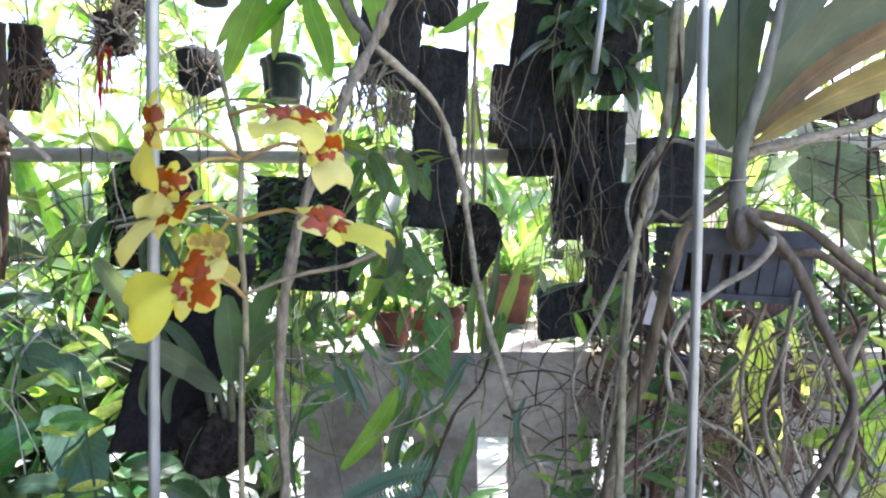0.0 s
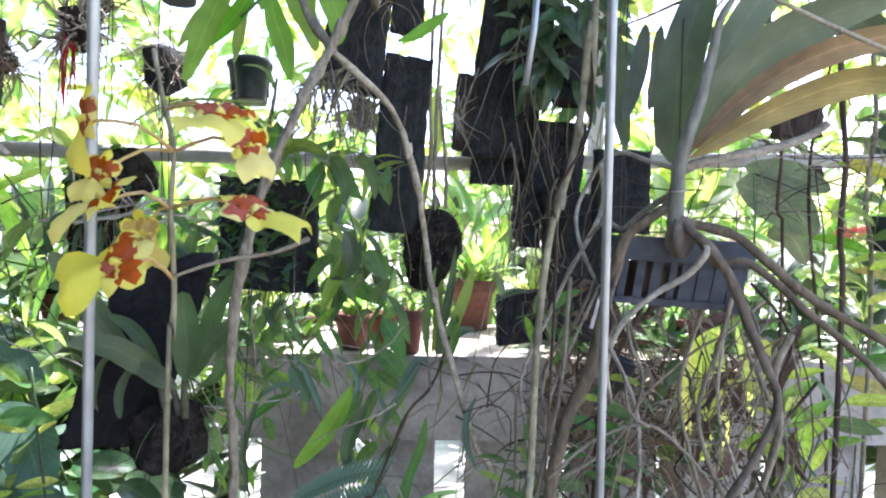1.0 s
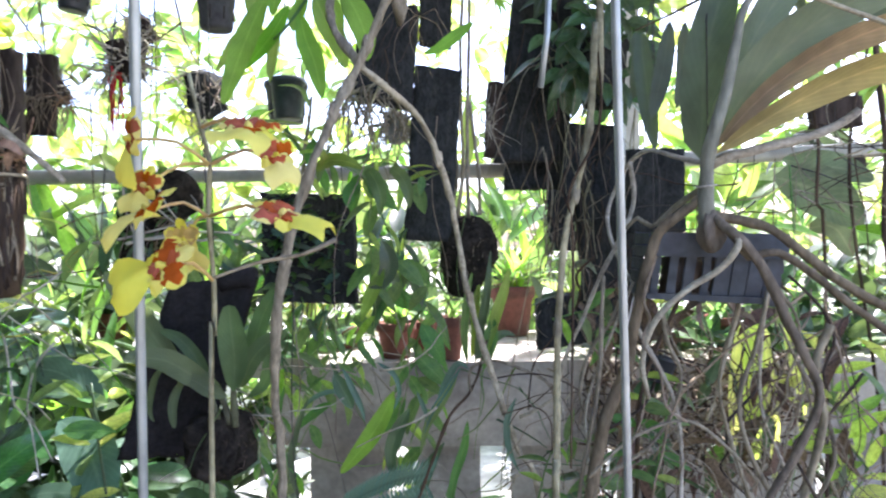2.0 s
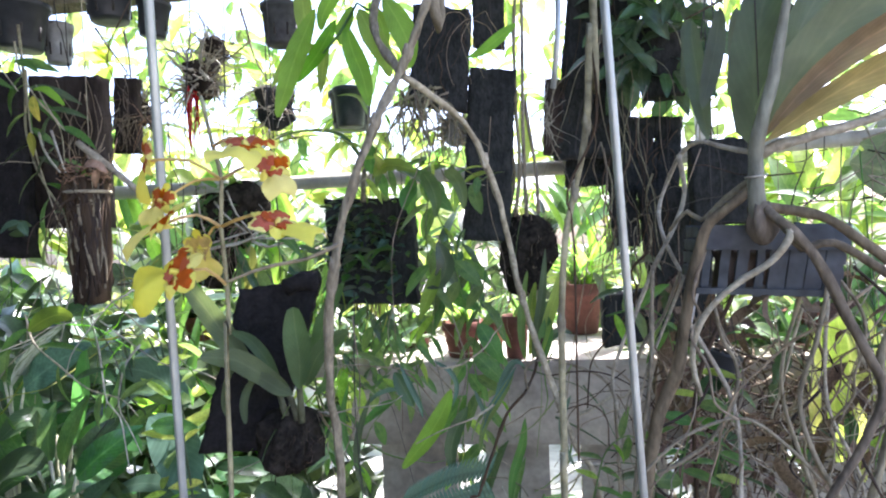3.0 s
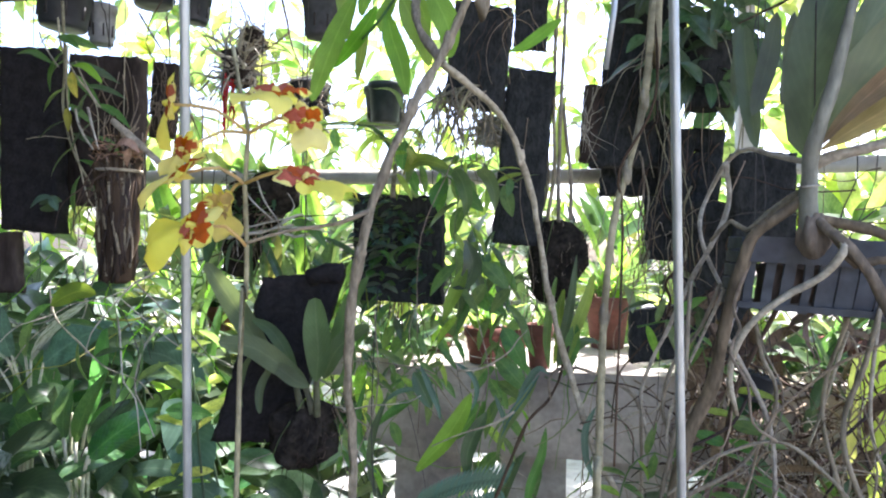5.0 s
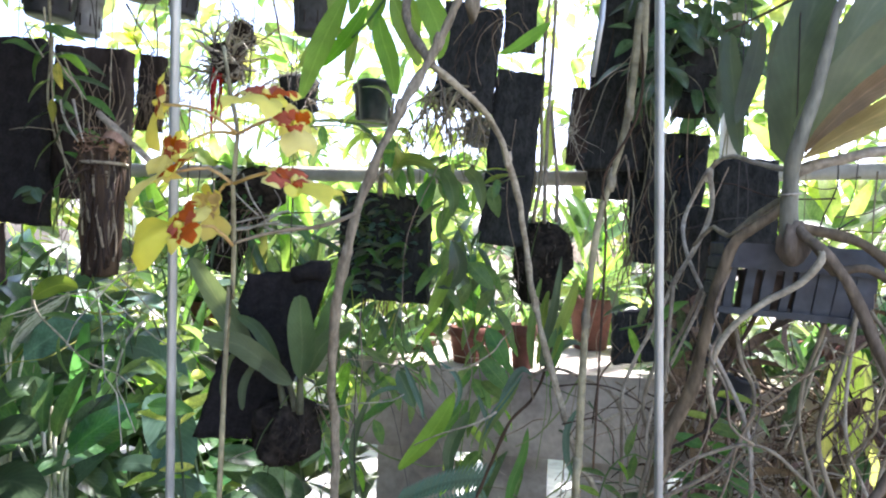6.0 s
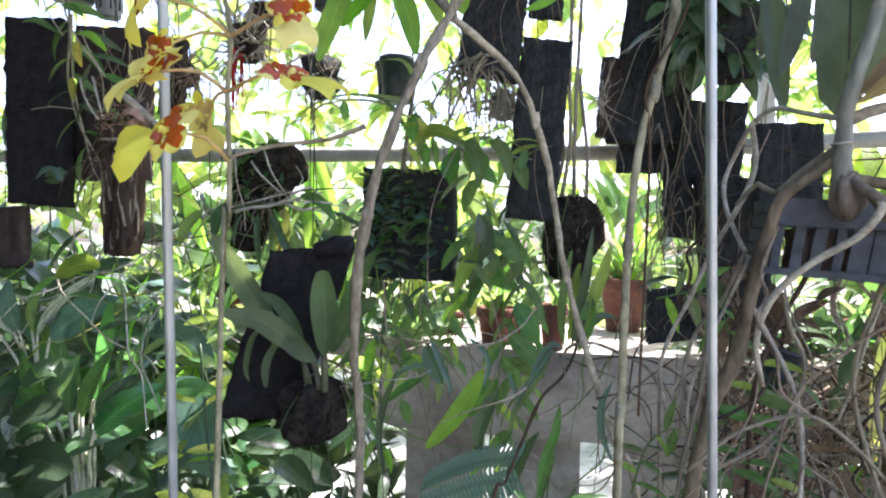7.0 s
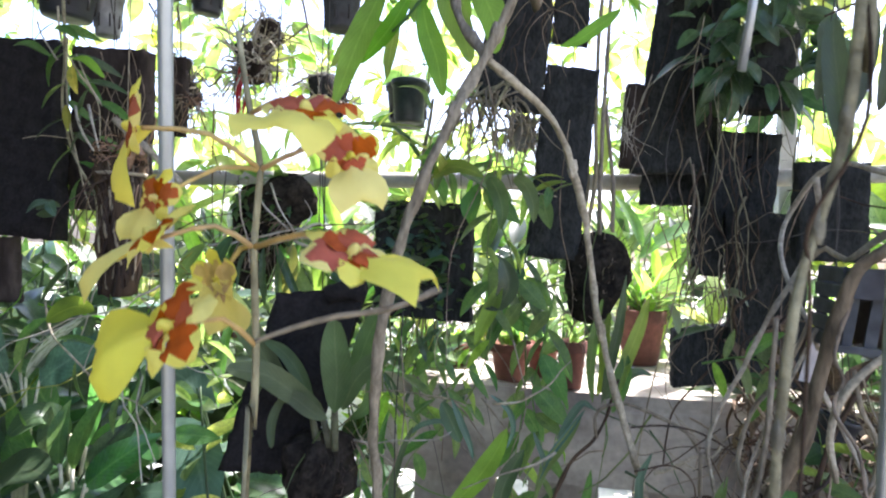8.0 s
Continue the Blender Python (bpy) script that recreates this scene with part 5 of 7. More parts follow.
for pts, w, mt in (([(-0.582, 1.40, 1.385), (-0.578, 1.38, 1.34), (-0.58, 1.37, 1.29), (-0.587, 1.37, 1.225)], 0.045, OLIVE), ([(-0.535, 1.40, 1.39), (-0.515, 1.38, 1.36), (-0.505, 1.37, 1.31), (-0.51, 1.37, 1.26)], 0.03, LEAF_LIME), ([(-0.545, 1.40, 1.415), (-0.51, 1.37, 1.41), (-0.47, 1.36, 1.39), (-0.44, 1.36, 1.35)], 0.026, LEAF), ([(-0.72, 1.39, 1.40), (-0.735, 1.37, 1.36), (-0.74, 1.36, 1.31)], 0.032, LEAF_DARK), ([(-0.79, 1.40, 1.38), (-0.82, 1.38, 1.34), (-0.835, 1.37, 1.29)], 0.036, LEAF),
                   ([(-0.70, 1.39, 1.535), (-0.735, 1.36, 1.56), (-0.765, 1.35, 1.545)], 0.034, LEAF_LIME), ([(-0.70, 1.39, 1.535), (-0.69, 1.36, 1.575), (-0.695, 1.35, 1.605)], 0.03, LEAF_LIME), ([(-0.70, 1.39, 1.535), (-0.665, 1.36, 1.55), (-0.64, 1.35, 1.535)], 0.028, LEAF_LIME)):
    traced_leaf(clump, pts, w, mt, (0, -0.8, 0.5), 0.2)
root_strands(clump, (cp + ct) / 2 + Vector((0.02, -0.05, 0)), 14, 0.06, 0.16, 0.0014, ROOT)
for i in range(26):
    p = Vector((-0.565, 1.400, 1.379)) + Vector((R.uniform(-0.14, 0.12), R.uniform(-0.03, 0.05), R.uniform(-0.03, 0.03)))
    put_leaf(clump, R.choice((STRAP, STRAP_D, LANCE, STRAP)), p, (R.uniform(-0.8, 0.8), R.uniform(-0.4, 0.3), R.uniform(-1, 0.2)), R.uniform(0.1, 0.2), up=(0, -0.6, 0.6))
for i in range(8):
    p = ct + Vector((R.uniform(-0.06, 0.05), -0.02, -0.01))
    put_leaf(clump, R.choice((LANCE, LANCE_L, OVATE)), p, (R.uniform(-1, 0.5), -0.6, R.uniform(0.0, 0.7)), R.uniform(0.05, 0.08))
g = Shape()
tube(g, [ct - Vector((0, 0, 0.03)), (ct.x + 0.01, ct.y, 2.735)], 0.0011, sides=5, step=1, curve=False)
part("wire", g, WIRE, clump)

# ---- hanging fibre ball ----
b0, b1 = Vector((0.087, 1.600, 1.423)), Vector((0.045, 1.600, 1.237))
ball = thing("fibre_ball", b1, "brown coconut-fibre ball hung on dark stems", "plant mount")
g = Shape()
ax = (b0 - b1).normalized()
m = Matrix.Translation(b1) @ ax.to_track_quat("Z", "Y").to_matrix().to_4x4()
hb = (b0 - b1).length
lathe(g, m, [(0.018, -0.012), (0.042, hb * 0.08), (0.058, hb * 0.30), (0.066, hb * 0.55), (0.064, hb * 0.78), (0.048, hb * 0.95), (0.018, hb * 1.03)], 32, wobble=0.6)
part("ball", g, ROOTBALL, ball)
for i in range(150):
    a, h = R.uniform(2.9, 6.5), R.uniform(0.05, 1.0) ** 0.7
    rr = 0.064 * math.sin(math.pi * min(0.9, max(0.14, h))) ** 0.6
    p = b1 + ax * hb * h + Vector((math.cos(a) * rr, math.sin(a) * rr, 0))
    g = Shape()
    k = R.uniform(0.008, 0.026)
    q = p + Vector((math.cos(a) * k, math.sin(a) * k, R.uniform(-0.02, 0.03) + (0.02 if h > 0.8 else 0)))
    tube(g, [p, p.lerp(q, 0.5) + jitter(0.007), q], 0.001, 0.0005, 4, 0.02)
    part("fibre", g, R.choice((ROOT, STUMP, BARK, ROOTBALL, ROOTBALL)), ball)
root_strands(ball, b1, 12, 0.03, 0.12, 0.0012, ROOT)
for pts in ([(0.045, 1.580, 1.425), (0.061, 1.580, 1.546), (0.058, 1.580, 1.689), (0.060, 1.580, 1.887), (0.075, 1.580, 2.055)], [(0.073, 1.580, 1.424), (0.072, 1.580, 1.545), (0.075, 1.580, 1.716), (0.081, 1.580, 1.885), (0.085, 1.580, 2.054)], [(0.102, 1.600, 1.430), (0.102, 1.600, 1.531), (0.090, 1.600, 1.632), (0.080, 1.600, 1.719)], [(0.023, 1.600, 1.427), (0.044, 1.600, 1.505), (0.043, 1.600, 1.607)]):
    g = Shape()
    tube(g, pts, 0.0052, 0.0045, 6, 0.03, 0.3)
    part("stem", g, BARK, ball)
traced_leaf(ball, [(0.079, 1.620, 1.563), (0.078, 1.620, 1.636), (0.076, 1.620, 1.709), (0.088, 1.620, 1.745)], 0.03, LEAF_LIME)

# ---- hanging pots ----


def hung_pot(top_c, r, h, mat, label, tilt=0.0, holes=True, wire=True):
    """A tapered plastic pot with a rolled rim, hung by wires."""
    top_c = Vector(top_c)
    base = top_c - Vector((0, 0, h))
    th = thing("hanging_pot", base, label, "pot", "hanging pots")
    m = Matrix.Translation(base) @ pose(0, 0, 0, 0, tilt, 0)
    g = Shape()
    lathe(g, m, [(r * 0.3, 0.0), (r * 0.74, 0), (r * 0.78, 0.006), (r * 0.93, h * 0.86), (r * 1.0, h * 0.865), (r * 1.02, h * 0.99), (r * 0.98, h), (r * 0.92, h * 0.98), (r * 0.88, h * 0.8), (r * 0.2, h * 0.8)], 24)
    part("pot", g, mat, th)
    if holes:
        for i in range(8):
            a = 2 * math.pi * i / 8
            g = Shape()
            block(g, m @ Matrix.Translation((math.cos(a) * r * 0.835, math.sin(a) * r * 0.835, h * 0.32)) @ Matrix.Rotation(a, 4, "Z"), (0.004, r * 0.1, h * 0.3))
            part("slot", g, WIRE, th)
    if wire:
        for a in (0.4, 2.5, 4.6):
            g = Shape()
            tube(g, [m @ Vector((math.cos(a) * r * 0.95, math.sin(a) * r * 0.95, h * 0.95)), top_c + Vector((0, 0, 0.25)), (top_c.x, top_c.y, 2.735)], 0.0009, sides=4, step=1, curve=False)
            part("wire", g, WIRE, th)
    return th


hung_pot((-1.254, 1.500, 2.060), 0.075, 0.125, PLASTIC, "black plastic flower pot hung under the roof", 4)
hung_pot((-1.214, 1.600, 2.030), 0.04, 0.11, GREY_POT, "small pale grey slotted net pot", 0)
hung_pot((-1.086, 1.650, 2.127), 0.068, 0.085, PLASTIC, "shallow black plastic pot hung under the roof", -3)
hung_pot((-0.989, 1.700, 2.105), 0.048, 0.1, PLASTIC, "small black plastic pot hung under the roof", 6)
hung_pot((-0.597, 1.700, 2.060), 0.055, 0.115, SLAT, "slate-grey plastic pot hung under the roof", 0)
hung_pot((-0.434, 1.800, 1.834), 0.05, 0.115, GREEN_PLASTIC, "dark green plastic pot behind drooping leaves", 0, False)
dark_pot = hung_pot((0.439, 1.700, 1.889), 0.07, 0.17, FIBRE, "rounded black pot wrapped in dark leaves", 0, False)
hung_pot((-0.464, 1.900, 1.846), 0.065, 0.12, PLASTIC, "dark plastic pot behind hanging leaves", 0)
hung_pot((1.116, 1.400, 1.435), 0.06, 0.08, PLASTIC, "black plastic pot under twigs", 0)
for i in range(30):
    a = R.uniform(0, 6.28)
    p = Vector((0.429, 1.660, 1.857)) + Vector((math.cos(a) * 0.08, -0.03, math.sin(a) * 0.09))
    put_leaf(dark_pot, R.choice((OVATE_D, BROAD_D)), p, (math.cos(a), -0.5, R.uniform(-1, 0.3)), R.uniform(0.05, 0.1), up=(0, -0.8, 0.5), roll=R.uniform(-0.6, 0.6))
hung_pot((0.421, 1.200, 1.145), 0.032, 0.05, PLASTIC, "small torn black plastic pot caught in the roots", 18, False)
beam_z = (-1.023, 1.720, 2.122)[2]
g = Shape()
block(g, pose(-1.35, 1.72, beam_z + 0.03), (2.4, 0.07, 0.06), 0.003, 8, 0.06)
for x in (-2.5, -1.35, -0.2):
    block(g, pose(x, 1.72, (beam_z + 0.06 + 2.734) / 2), (0.04, 0.04, 2.734 - beam_z - 0.06))
solid("roof_beam", g, BARK, "dark timber beam under the roof", "beam", smooth=False)

# ---- shaggy root clumps hung far off ----


def root_clump(c, r, label, flowers=False, n=70, big=6, core=1.0, core_mat=DARKWOOD):
    c = Vector(c)
    th = thing("root_clump", c - Vector((0, 0, r)), label, "plant mount", "root clumps")
    g = Shape()
    lathe(g, Matrix.Translation(c - Vector((0, 0, r * 0.8))), [(r * 0.15 * core, r * (0.8 - 0.6 * core)), (r * 0.4 * core, r * (0.8 - 0.32 * core)), (r * 0.48 * core, r * (0.8 + 0.08 * core)), (r * 0.37 * core, r * (0.8 + 0.46 * core)), (r * 0.12 * core, r * (0.8 + 0.62 * core))], 16, wobble=0.7)
    part("core", g, core_mat, th)
    for i in range(n):
        d = Vector((R.uniform(-1, 1), R.uniform(-1, 0.6), R.uniform(-1, 1))).normalized()
        p = c + d * r * R.uniform(0.2, 0.7)
        pts = [p]
        w = jitter(1.0).normalized()
        for j in range(R.randint(3, 6)):
            w = (w + jitter(0.9) + (c - pts[-1]) * (3.0 if i % 3 else 0.0) + Vector((0, 0, -0.35 if i % 3 == 0 else 0.0))).normalized()
            pts.append(pts[-1] + w * r * R.uniform(0.25, 0.45))
        g = Shape()
        tube(g, pts, R.uniform(0.0012, 0.0036), 0.001, 5, 0.02)
        # pale grey roots, their share raised so the clump looks sunlit
        part("root", g, R.choice((ROOT, PALE_BARK, GREY_ROOT, GREY_ROOT, BARK)), th)
    for i in range(big):
        d = Vector((R.uniform(-1, 1), R.uniform(-0.8, 0.2), R.uniform(-0.7, 1))).normalized()
        p = c + d * r * 0.25
        q = c + d * r * R.uniform(1.1, 2.0)
        g = Shape()
        tube(g, [p, p.lerp(q, 0.4) + jitter(r * 0.15), p.lerp(q, 0.75) + jitter(r * 0.2), q + Vector((0, 0, -r * 0.2))], R.uniform(0.003, 0.0055), 0.0015, 6, 0.02, 0.3, i)
        part("thick_root", g, R.choice((GREY_ROOT, GREY_ROOT, PALE_BARK)), th)
    if flowers:
        for i in range(15):
            g = Shape()
            x = c + Vector((R.uniform(-0.015, 0.025), -0.075, -R.uniform(0.03, 0.07)))
            tube(g, [x, x + Vector((R.uniform(-0.015, 0.015), 0, -0.04)), x + Vector((R.uniform(-0.018, 0.018), 0, -R.uniform(0.07, 0.17)))], 0.0023, 0.0012, 5, 0.02)
            part("red_flower", g, RED, th, "hanging scarlet flower")
    g = Shape()
    tube(g, [c, (c.x, c.y, 2.735)], 0.001, sides=4, step=1, curve=False)
    part("wire", g, WIRE, th)
    return th


RED = shader("scarlet_petal", (0.75, 0.02, 0.035), 0.5, 0.2, 60, 0.1, 0.2, translucent=0.45, glow=(1.3, 1, 1), hues=0.008)
root_clump((-0.895, 1.800, 1.895), 0.1, "shaggy grey root clump with hanging scarlet flowers", True, 60, 38)
root_clump((-0.728, 1.950, 1.824), 0.085, "dark spidery root clump on a wire", core=1.4, core_mat=FIBRE)
root_clump((-1.138, 1.850, 1.821), 0.07, "small dry root clump on a wire", n=26)
root_clump((-0.901, 1.900, 2.011), 0.075, "dark root clump under the roof", n=30)
root_clump((-0.115, 1.700, 1.672), 0.06, "pale tangled root clump beside the plank", n=60, big=14, core=1.2, core_mat=GREY_POT)

for k, pts in enumerate(([(-0.814, 1.600, 2.053), (-0.831, 1.600, 1.885), (-0.851, 1.600, 1.669), (-0.875, 1.600, 1.387)], [(-0.789, 1.750, 2.111), (-0.797, 1.750, 1.919), (-0.814, 1.750, 1.652)], [(-0.641, 1.700, 2.078), (-0.647, 1.700, 1.910), (-0.648, 1.700, 1.716), (-0.630, 1.700, 1.440)], [(-1.183, 1.550, 2.089), (-1.166, 1.550, 1.994), (-1.146, 1.550, 1.884)])):
    g = Shape()
    tube(g, [(pts[0][0], pts[0][1], 2.735)] + pts, 0.0019, 0.0016, 5, 0.04)
    solid("hanging_string", g, WIRE, "thin dark string hanging from the roof", "string", "hanging strings")
for k, pts in enumerate(([(0.590, 1.9, 1.95), (0.585, 1.9, 1.80), (0.575, 1.9, 1.66), (0.58, 1.9, 1.52)], [(0.615, 1.88, 1.92), (0.605, 1.88, 1.78), (0.60, 1.88, 1.62)], [(0.56, 1.85, 1.90), (0.568, 1.85, 1.76), (0.55, 1.85, 1.62), (0.555, 1.85, 1.50)])):
    g = Shape()
    tube(g, [(pts[0][0], pts[0][1], 2.735)] + pts, 0.0028, 0.0018, 6, 0.03, 0.3, k)
    solid("hanging_vine_stem", g, (OLIVE_BARK, STUMP, OLIVE_BARK)[k], "thin brown-green vine stem hanging beside the slabs", "vine", "lianas")
sticks = thing("bare_twigs", (-1.073, 1.950, 2.106), "pale bare twigs hanging under the roof", "twigs")
for pts in ([(-1.314, 1.900, 2.123), (-1.268, 1.900, 2.054), (-1.221, 1.900, 1.985), (-1.190, 1.900, 1.936)], [(-1.213, 1.900, 2.104), (-1.200, 1.900, 2.029), (-1.197, 1.900, 1.955), (-1.185, 1.900, 1.917)], [(-1.310, 1.950, 1.794), (-1.265, 1.950, 1.848), (-1.211, 1.950, 1.873)], [(-0.784, 1.850, 2.119), (-0.765, 1.850, 2.047), (-0.746, 1.850, 1.966), (-0.704, 1.850, 1.884)], [(-1.056, 1.900, 1.888), (-1.098, 1.900, 1.854), (-1.132, 1.900, 1.894), (-1.195, 1.900, 1.918)], [(-0.775, 1.900, 2.036), (-0.834, 1.900, 1.996), (-0.914, 1.900, 1.958)], [(-0.824, 1.900, 1.851), (-0.764, 1.900, 1.882), (-0.697, 1.900, 1.895)], [(-0.623, 1.850, 1.703), (-0.658, 1.850, 1.723), (-0.716, 1.850, 1.692), (-0.773, 1.850, 1.661)]):
    g = Shape()
    tube(g, pts, 0.0042, 0.002, 6, 0.03, 0.4)
    part("twig", g, R.choice((GREY_ROOT, PALE_BARK, ROOT)), sticks)
g = Shape()
tube(g, [(-1.213, 1.900, 2.104), (-0.75, 1.9, 2.735)], 0.001, sides=4, step=1, curve=False)
part("wire", g, WIRE, sticks)

# ---- terracotta pots on the bench ----


def clay_pot(base, r, h, label, plant=None, lean=0):
    base = Vector(base)
    base.z = zt + 0.002
    th = thing("clay_pot", base, label, "flower pot", "clay pots on the bench")
    m = Matrix.Translation(base)
    g = Shape()
    lathe(g, m, [(r * 0.3, 0), (r * 0.68, 0), (r * 0.7, 0.004), (r * 0.9, h * 0.74), (r * 1.0, h * 0.75), (r * 1.02, h * 0.8), (r * 1.0, h * 0.98), (r * 0.96, h), (r * 0.9, h * 0.98), (r * 0.86, h * 0.86), (r * 0.2, h * 0.86)], 24)
    part("pot", g, TERRA, th)
    g = Shape()
    lathe(g, m, [(r * 0.3, h * 0.865), (r * 0.85, h * 0.87), (r * 0.5, h * 0.9), (r * 0.1, h * 0.92)], 14, wobble=0.3)
    part("bark_mix", g, STUMP, th)
    for kind, n, size, el in plant or ():
        for i in range(n):
            put_leaf(th, kind, base + Vector((R.uniform(-0.4, 0.4) * r, R.uniform(-0.4, 0.4) * r, h * 0.9)), dirn(R.uniform(0, 360), R.uniform(el - 25, el + 25)), size * R.uniform(0.6, 1.2), roll=R.uniform(-0.5, 0.5))
    return th


clay_pot((-0.359, 2.168, 1.002), 0.092, 0.075, "shallow terracotta bowl with low green plants", [(LANCE_L, 14, 0.09, 40), (STRAP, 10, 0.12, 60)])
clay_pot((-0.151, 1.955, 1.002), 0.062, 0.11, "terracotta pot of seedlings", [(LANCE, 10, 0.12, 60), (STRAP_L, 10, 0.18, 65)])
clay_pot((-0.066, 2.042, 1.002), 0.05, 0.1, "small terracotta pot with a thick rim", [(STRAP, 10, 0.14, 60)])
clay_pot((0.020, 1.917, 1.002), 0.042, 0.13, "narrow dark red clay pot with dry stalks", [(STRAP, 8, 0.15, 60)])
grassy = clay_pot((0.248, 2.369, 1.002), 0.083, 0.185, "large terracotta pot full of thin grassy stems", [(STRAP, 34, 0.2, 50), (STRAP_L, 10, 0.22, 65), (LANCE_L, 6, 0.18, 70)])
gp = grassy.location + Vector((0, 0, 0.165))
for i in range(46):
    g = Shape()
    d = dirn(R.uniform(0, 360), R.uniform(25, 80))
    p = gp + Vector((R.uniform(-0.05, 0.05), R.uniform(-0.05, 0.05), 0))
    ln = R.uniform(0.1, 0.24)
    tube(g, [p, p + d * ln * 0.5 + Vector((0, 0, 0.03)), p + d * ln + Vector((0, 0, -R.uniform(0.0, 0.08)))], 0.0014, 0.0007, 5, 0.03)
    part("dry_stem", g, R.choice((GREY_ROOT, PALE_BARK, OLIVE, ROOT)), grassy, "thin pale dry stem")
clay_pot((0.902, 2.067, 1.002), 0.06, 0.1, "small terracotta pot behind the roots", [(STRAP, 16, 0.18, 50)])
clay_pot((-1.288, 2.404, 1.002), 0.06, 0.1, "red clay pot among the leaves", [(LANCE, 12, 0.14, 50)])

# ---- hanging lime-green leaves overhead ----
lime = thing("hanging_fern", (-0.143, 0.980, 1.837), "bright lime-green long leaves hanging from above", "fern")
g = Shape()
tube(g, [(-0.2, 0.98, 2.735)] + [(-0.148, 0.980, 1.838), (-0.181, 0.980, 1.776), (-0.218, 0.980, 1.724), (-0.244, 0.980, 1.698)], 0.004, 0.0025, 6, 0.02)
part("stem", g, LEAF, lime)
g = Shape()
tube(g, [(-0.148, 0.980, 1.838), (-0.146, 0.980, 1.791), (-0.124, 0.980, 1.761), (-0.115, 0.980, 1.742)], 0.004, 0.0025, 6, 0.02)
part("stem", g, LEAF, lime)
for pts, w in (([(-0.202, 0.980, 1.741), (-0.193, 0.980, 1.698), (-0.179, 0.980, 1.659), (-0.168, 0.980, 1.605)], 0.042), ([(-0.174, 0.960, 1.759), (-0.154, 0.960, 1.716), (-0.137, 0.960, 1.683), (-0.127, 0.960, 1.645)], 0.045), ([(-0.130, 0.950, 1.770), (-0.109, 0.950, 1.732), (-0.094, 0.950, 1.694), (-0.092, 0.950, 1.654)], 0.05),
               ([(-0.190, 0.980, 1.772), (-0.202, 0.980, 1.745), (-0.210, 0.980, 1.732), (-0.213, 0.980, 1.709)], 0.03), ([(-0.240, 0.940, 1.759), (-0.262, 0.940, 1.716), (-0.284, 0.940, 1.668), (-0.313, 0.940, 1.590)], 0.046), ([(-0.284, 1.000, 1.832), (-0.281, 1.000, 1.784), (-0.278, 1.000, 1.745), (-0.275, 1.000, 1.711)], 0.04)):
    traced_leaf(lime, pts, w * 0.8, LEAF_LIME, (0.1, -1, 0.1), 0.15)
for pts, w in (([(-0.219, 0.980, 1.752), (-0.243, 0.980, 1.712), (-0.264, 0.980, 1.685), (-0.291, 0.980, 1.654)], 0.034), ([(-0.241, 1.000, 1.722), (-0.249, 1.000, 1.694), (-0.254, 1.000, 1.665), (-0.258, 1.000, 1.635)], 0.024), ([(-0.192, 0.980, 1.824), (-0.219, 0.980, 1.794), (-0.240, 0.980, 1.763), (-0.245, 0.980, 1.736)], 0.036), ([(-0.257, 1.020, 1.719), (-0.298, 1.020, 1.721), (-0.319, 1.020, 1.705), (-0.353, 1.020, 1.659)], 0.03),
               ([(-0.172, 1.020, 1.789), (-0.153, 1.020, 1.758), (-0.147, 1.020, 1.729), (-0.144, 1.020, 1.703)], 0.03), ([(0.076, 1.060, 1.744), (0.046, 1.060, 1.722), (0.015, 1.060, 1.701), (-0.010, 1.060, 1.693)], 0.026)):
    traced_leaf(lime, pts, w * 0.8, LEAF_LIME, (0.1, -1, 0.1), 0.15)

# ---- climbing vine before the bench ----
vine = thing("climbing_vine", (-0.05, 1.35, 0), "green climbing vine with drooping leaves before the bench", "vine")
leafy_stem(vine, [(-0.3, 1.5, 1.62)] + [(-0.223, 1.400, 1.547), (-0.164, 1.400, 1.511), (-0.128, 1.400, 1.437), (-0.100, 1.400, 1.358), (-0.084, 1.400, 1.279), (-0.071, 1.400, 1.187), (-0.071, 1.400, 1.083), (-0.086, 1.400, 0.966), (-0.099, 1.400, 0.847), (-0.121, 1.400, 0.675)], 0.0022, [OVATE, OVATE, OVATE, LANCE_L], 22, 0.092, mat=LEAF, hang=0.7)
leafy_stem(vine, [(-0.129, 1.350, 1.524), (-0.147, 1.350, 1.411), (-0.143, 1.350, 1.323), (-0.138, 1.350, 1.209), (-0.169, 1.350, 1.108), (-0.225, 1.350, 1.032), (-0.295, 1.350, 0.956), (-0.342, 1.350, 0.826)], 0.002, [LANCE, OVATE, LANCE_L], 12, 0.085, mat=LEAF, hang=0.6)
leafy_stem(vine, [(-0.015, 1.300, 1.308), (-0.032, 1.300, 1.212), (-0.049, 1.300, 1.116), (-0.029, 1.300, 1.018), (-0.040, 1.300, 0.921)], 0.002, [OVATE, OVATE, LANCE], 13, 0.09, mat=LEAF, hang=0.7)
leafy_stem(vine, [(-0.334, 1.450, 1.518), (-0.248, 1.450, 1.553), (-0.166, 1.450, 1.524), (-0.086, 1.450, 1.510), (-0.019, 1.450, 1.499)], 0.0022, [OVATE, LANCE, LANCE_L], 16, 0.075, mat=PALE_BARK, hang=0.4)
leafy_stem(vine, [(-0.337, 1.300, 1.122), (-0.289, 1.300, 1.058), (-0.223, 1.300, 1.107), (-0.157, 1.300, 1.167)], 0.0018, [LANCE, LANCE_L], 9, 0.09, mat=LEAF, hang=0.3)
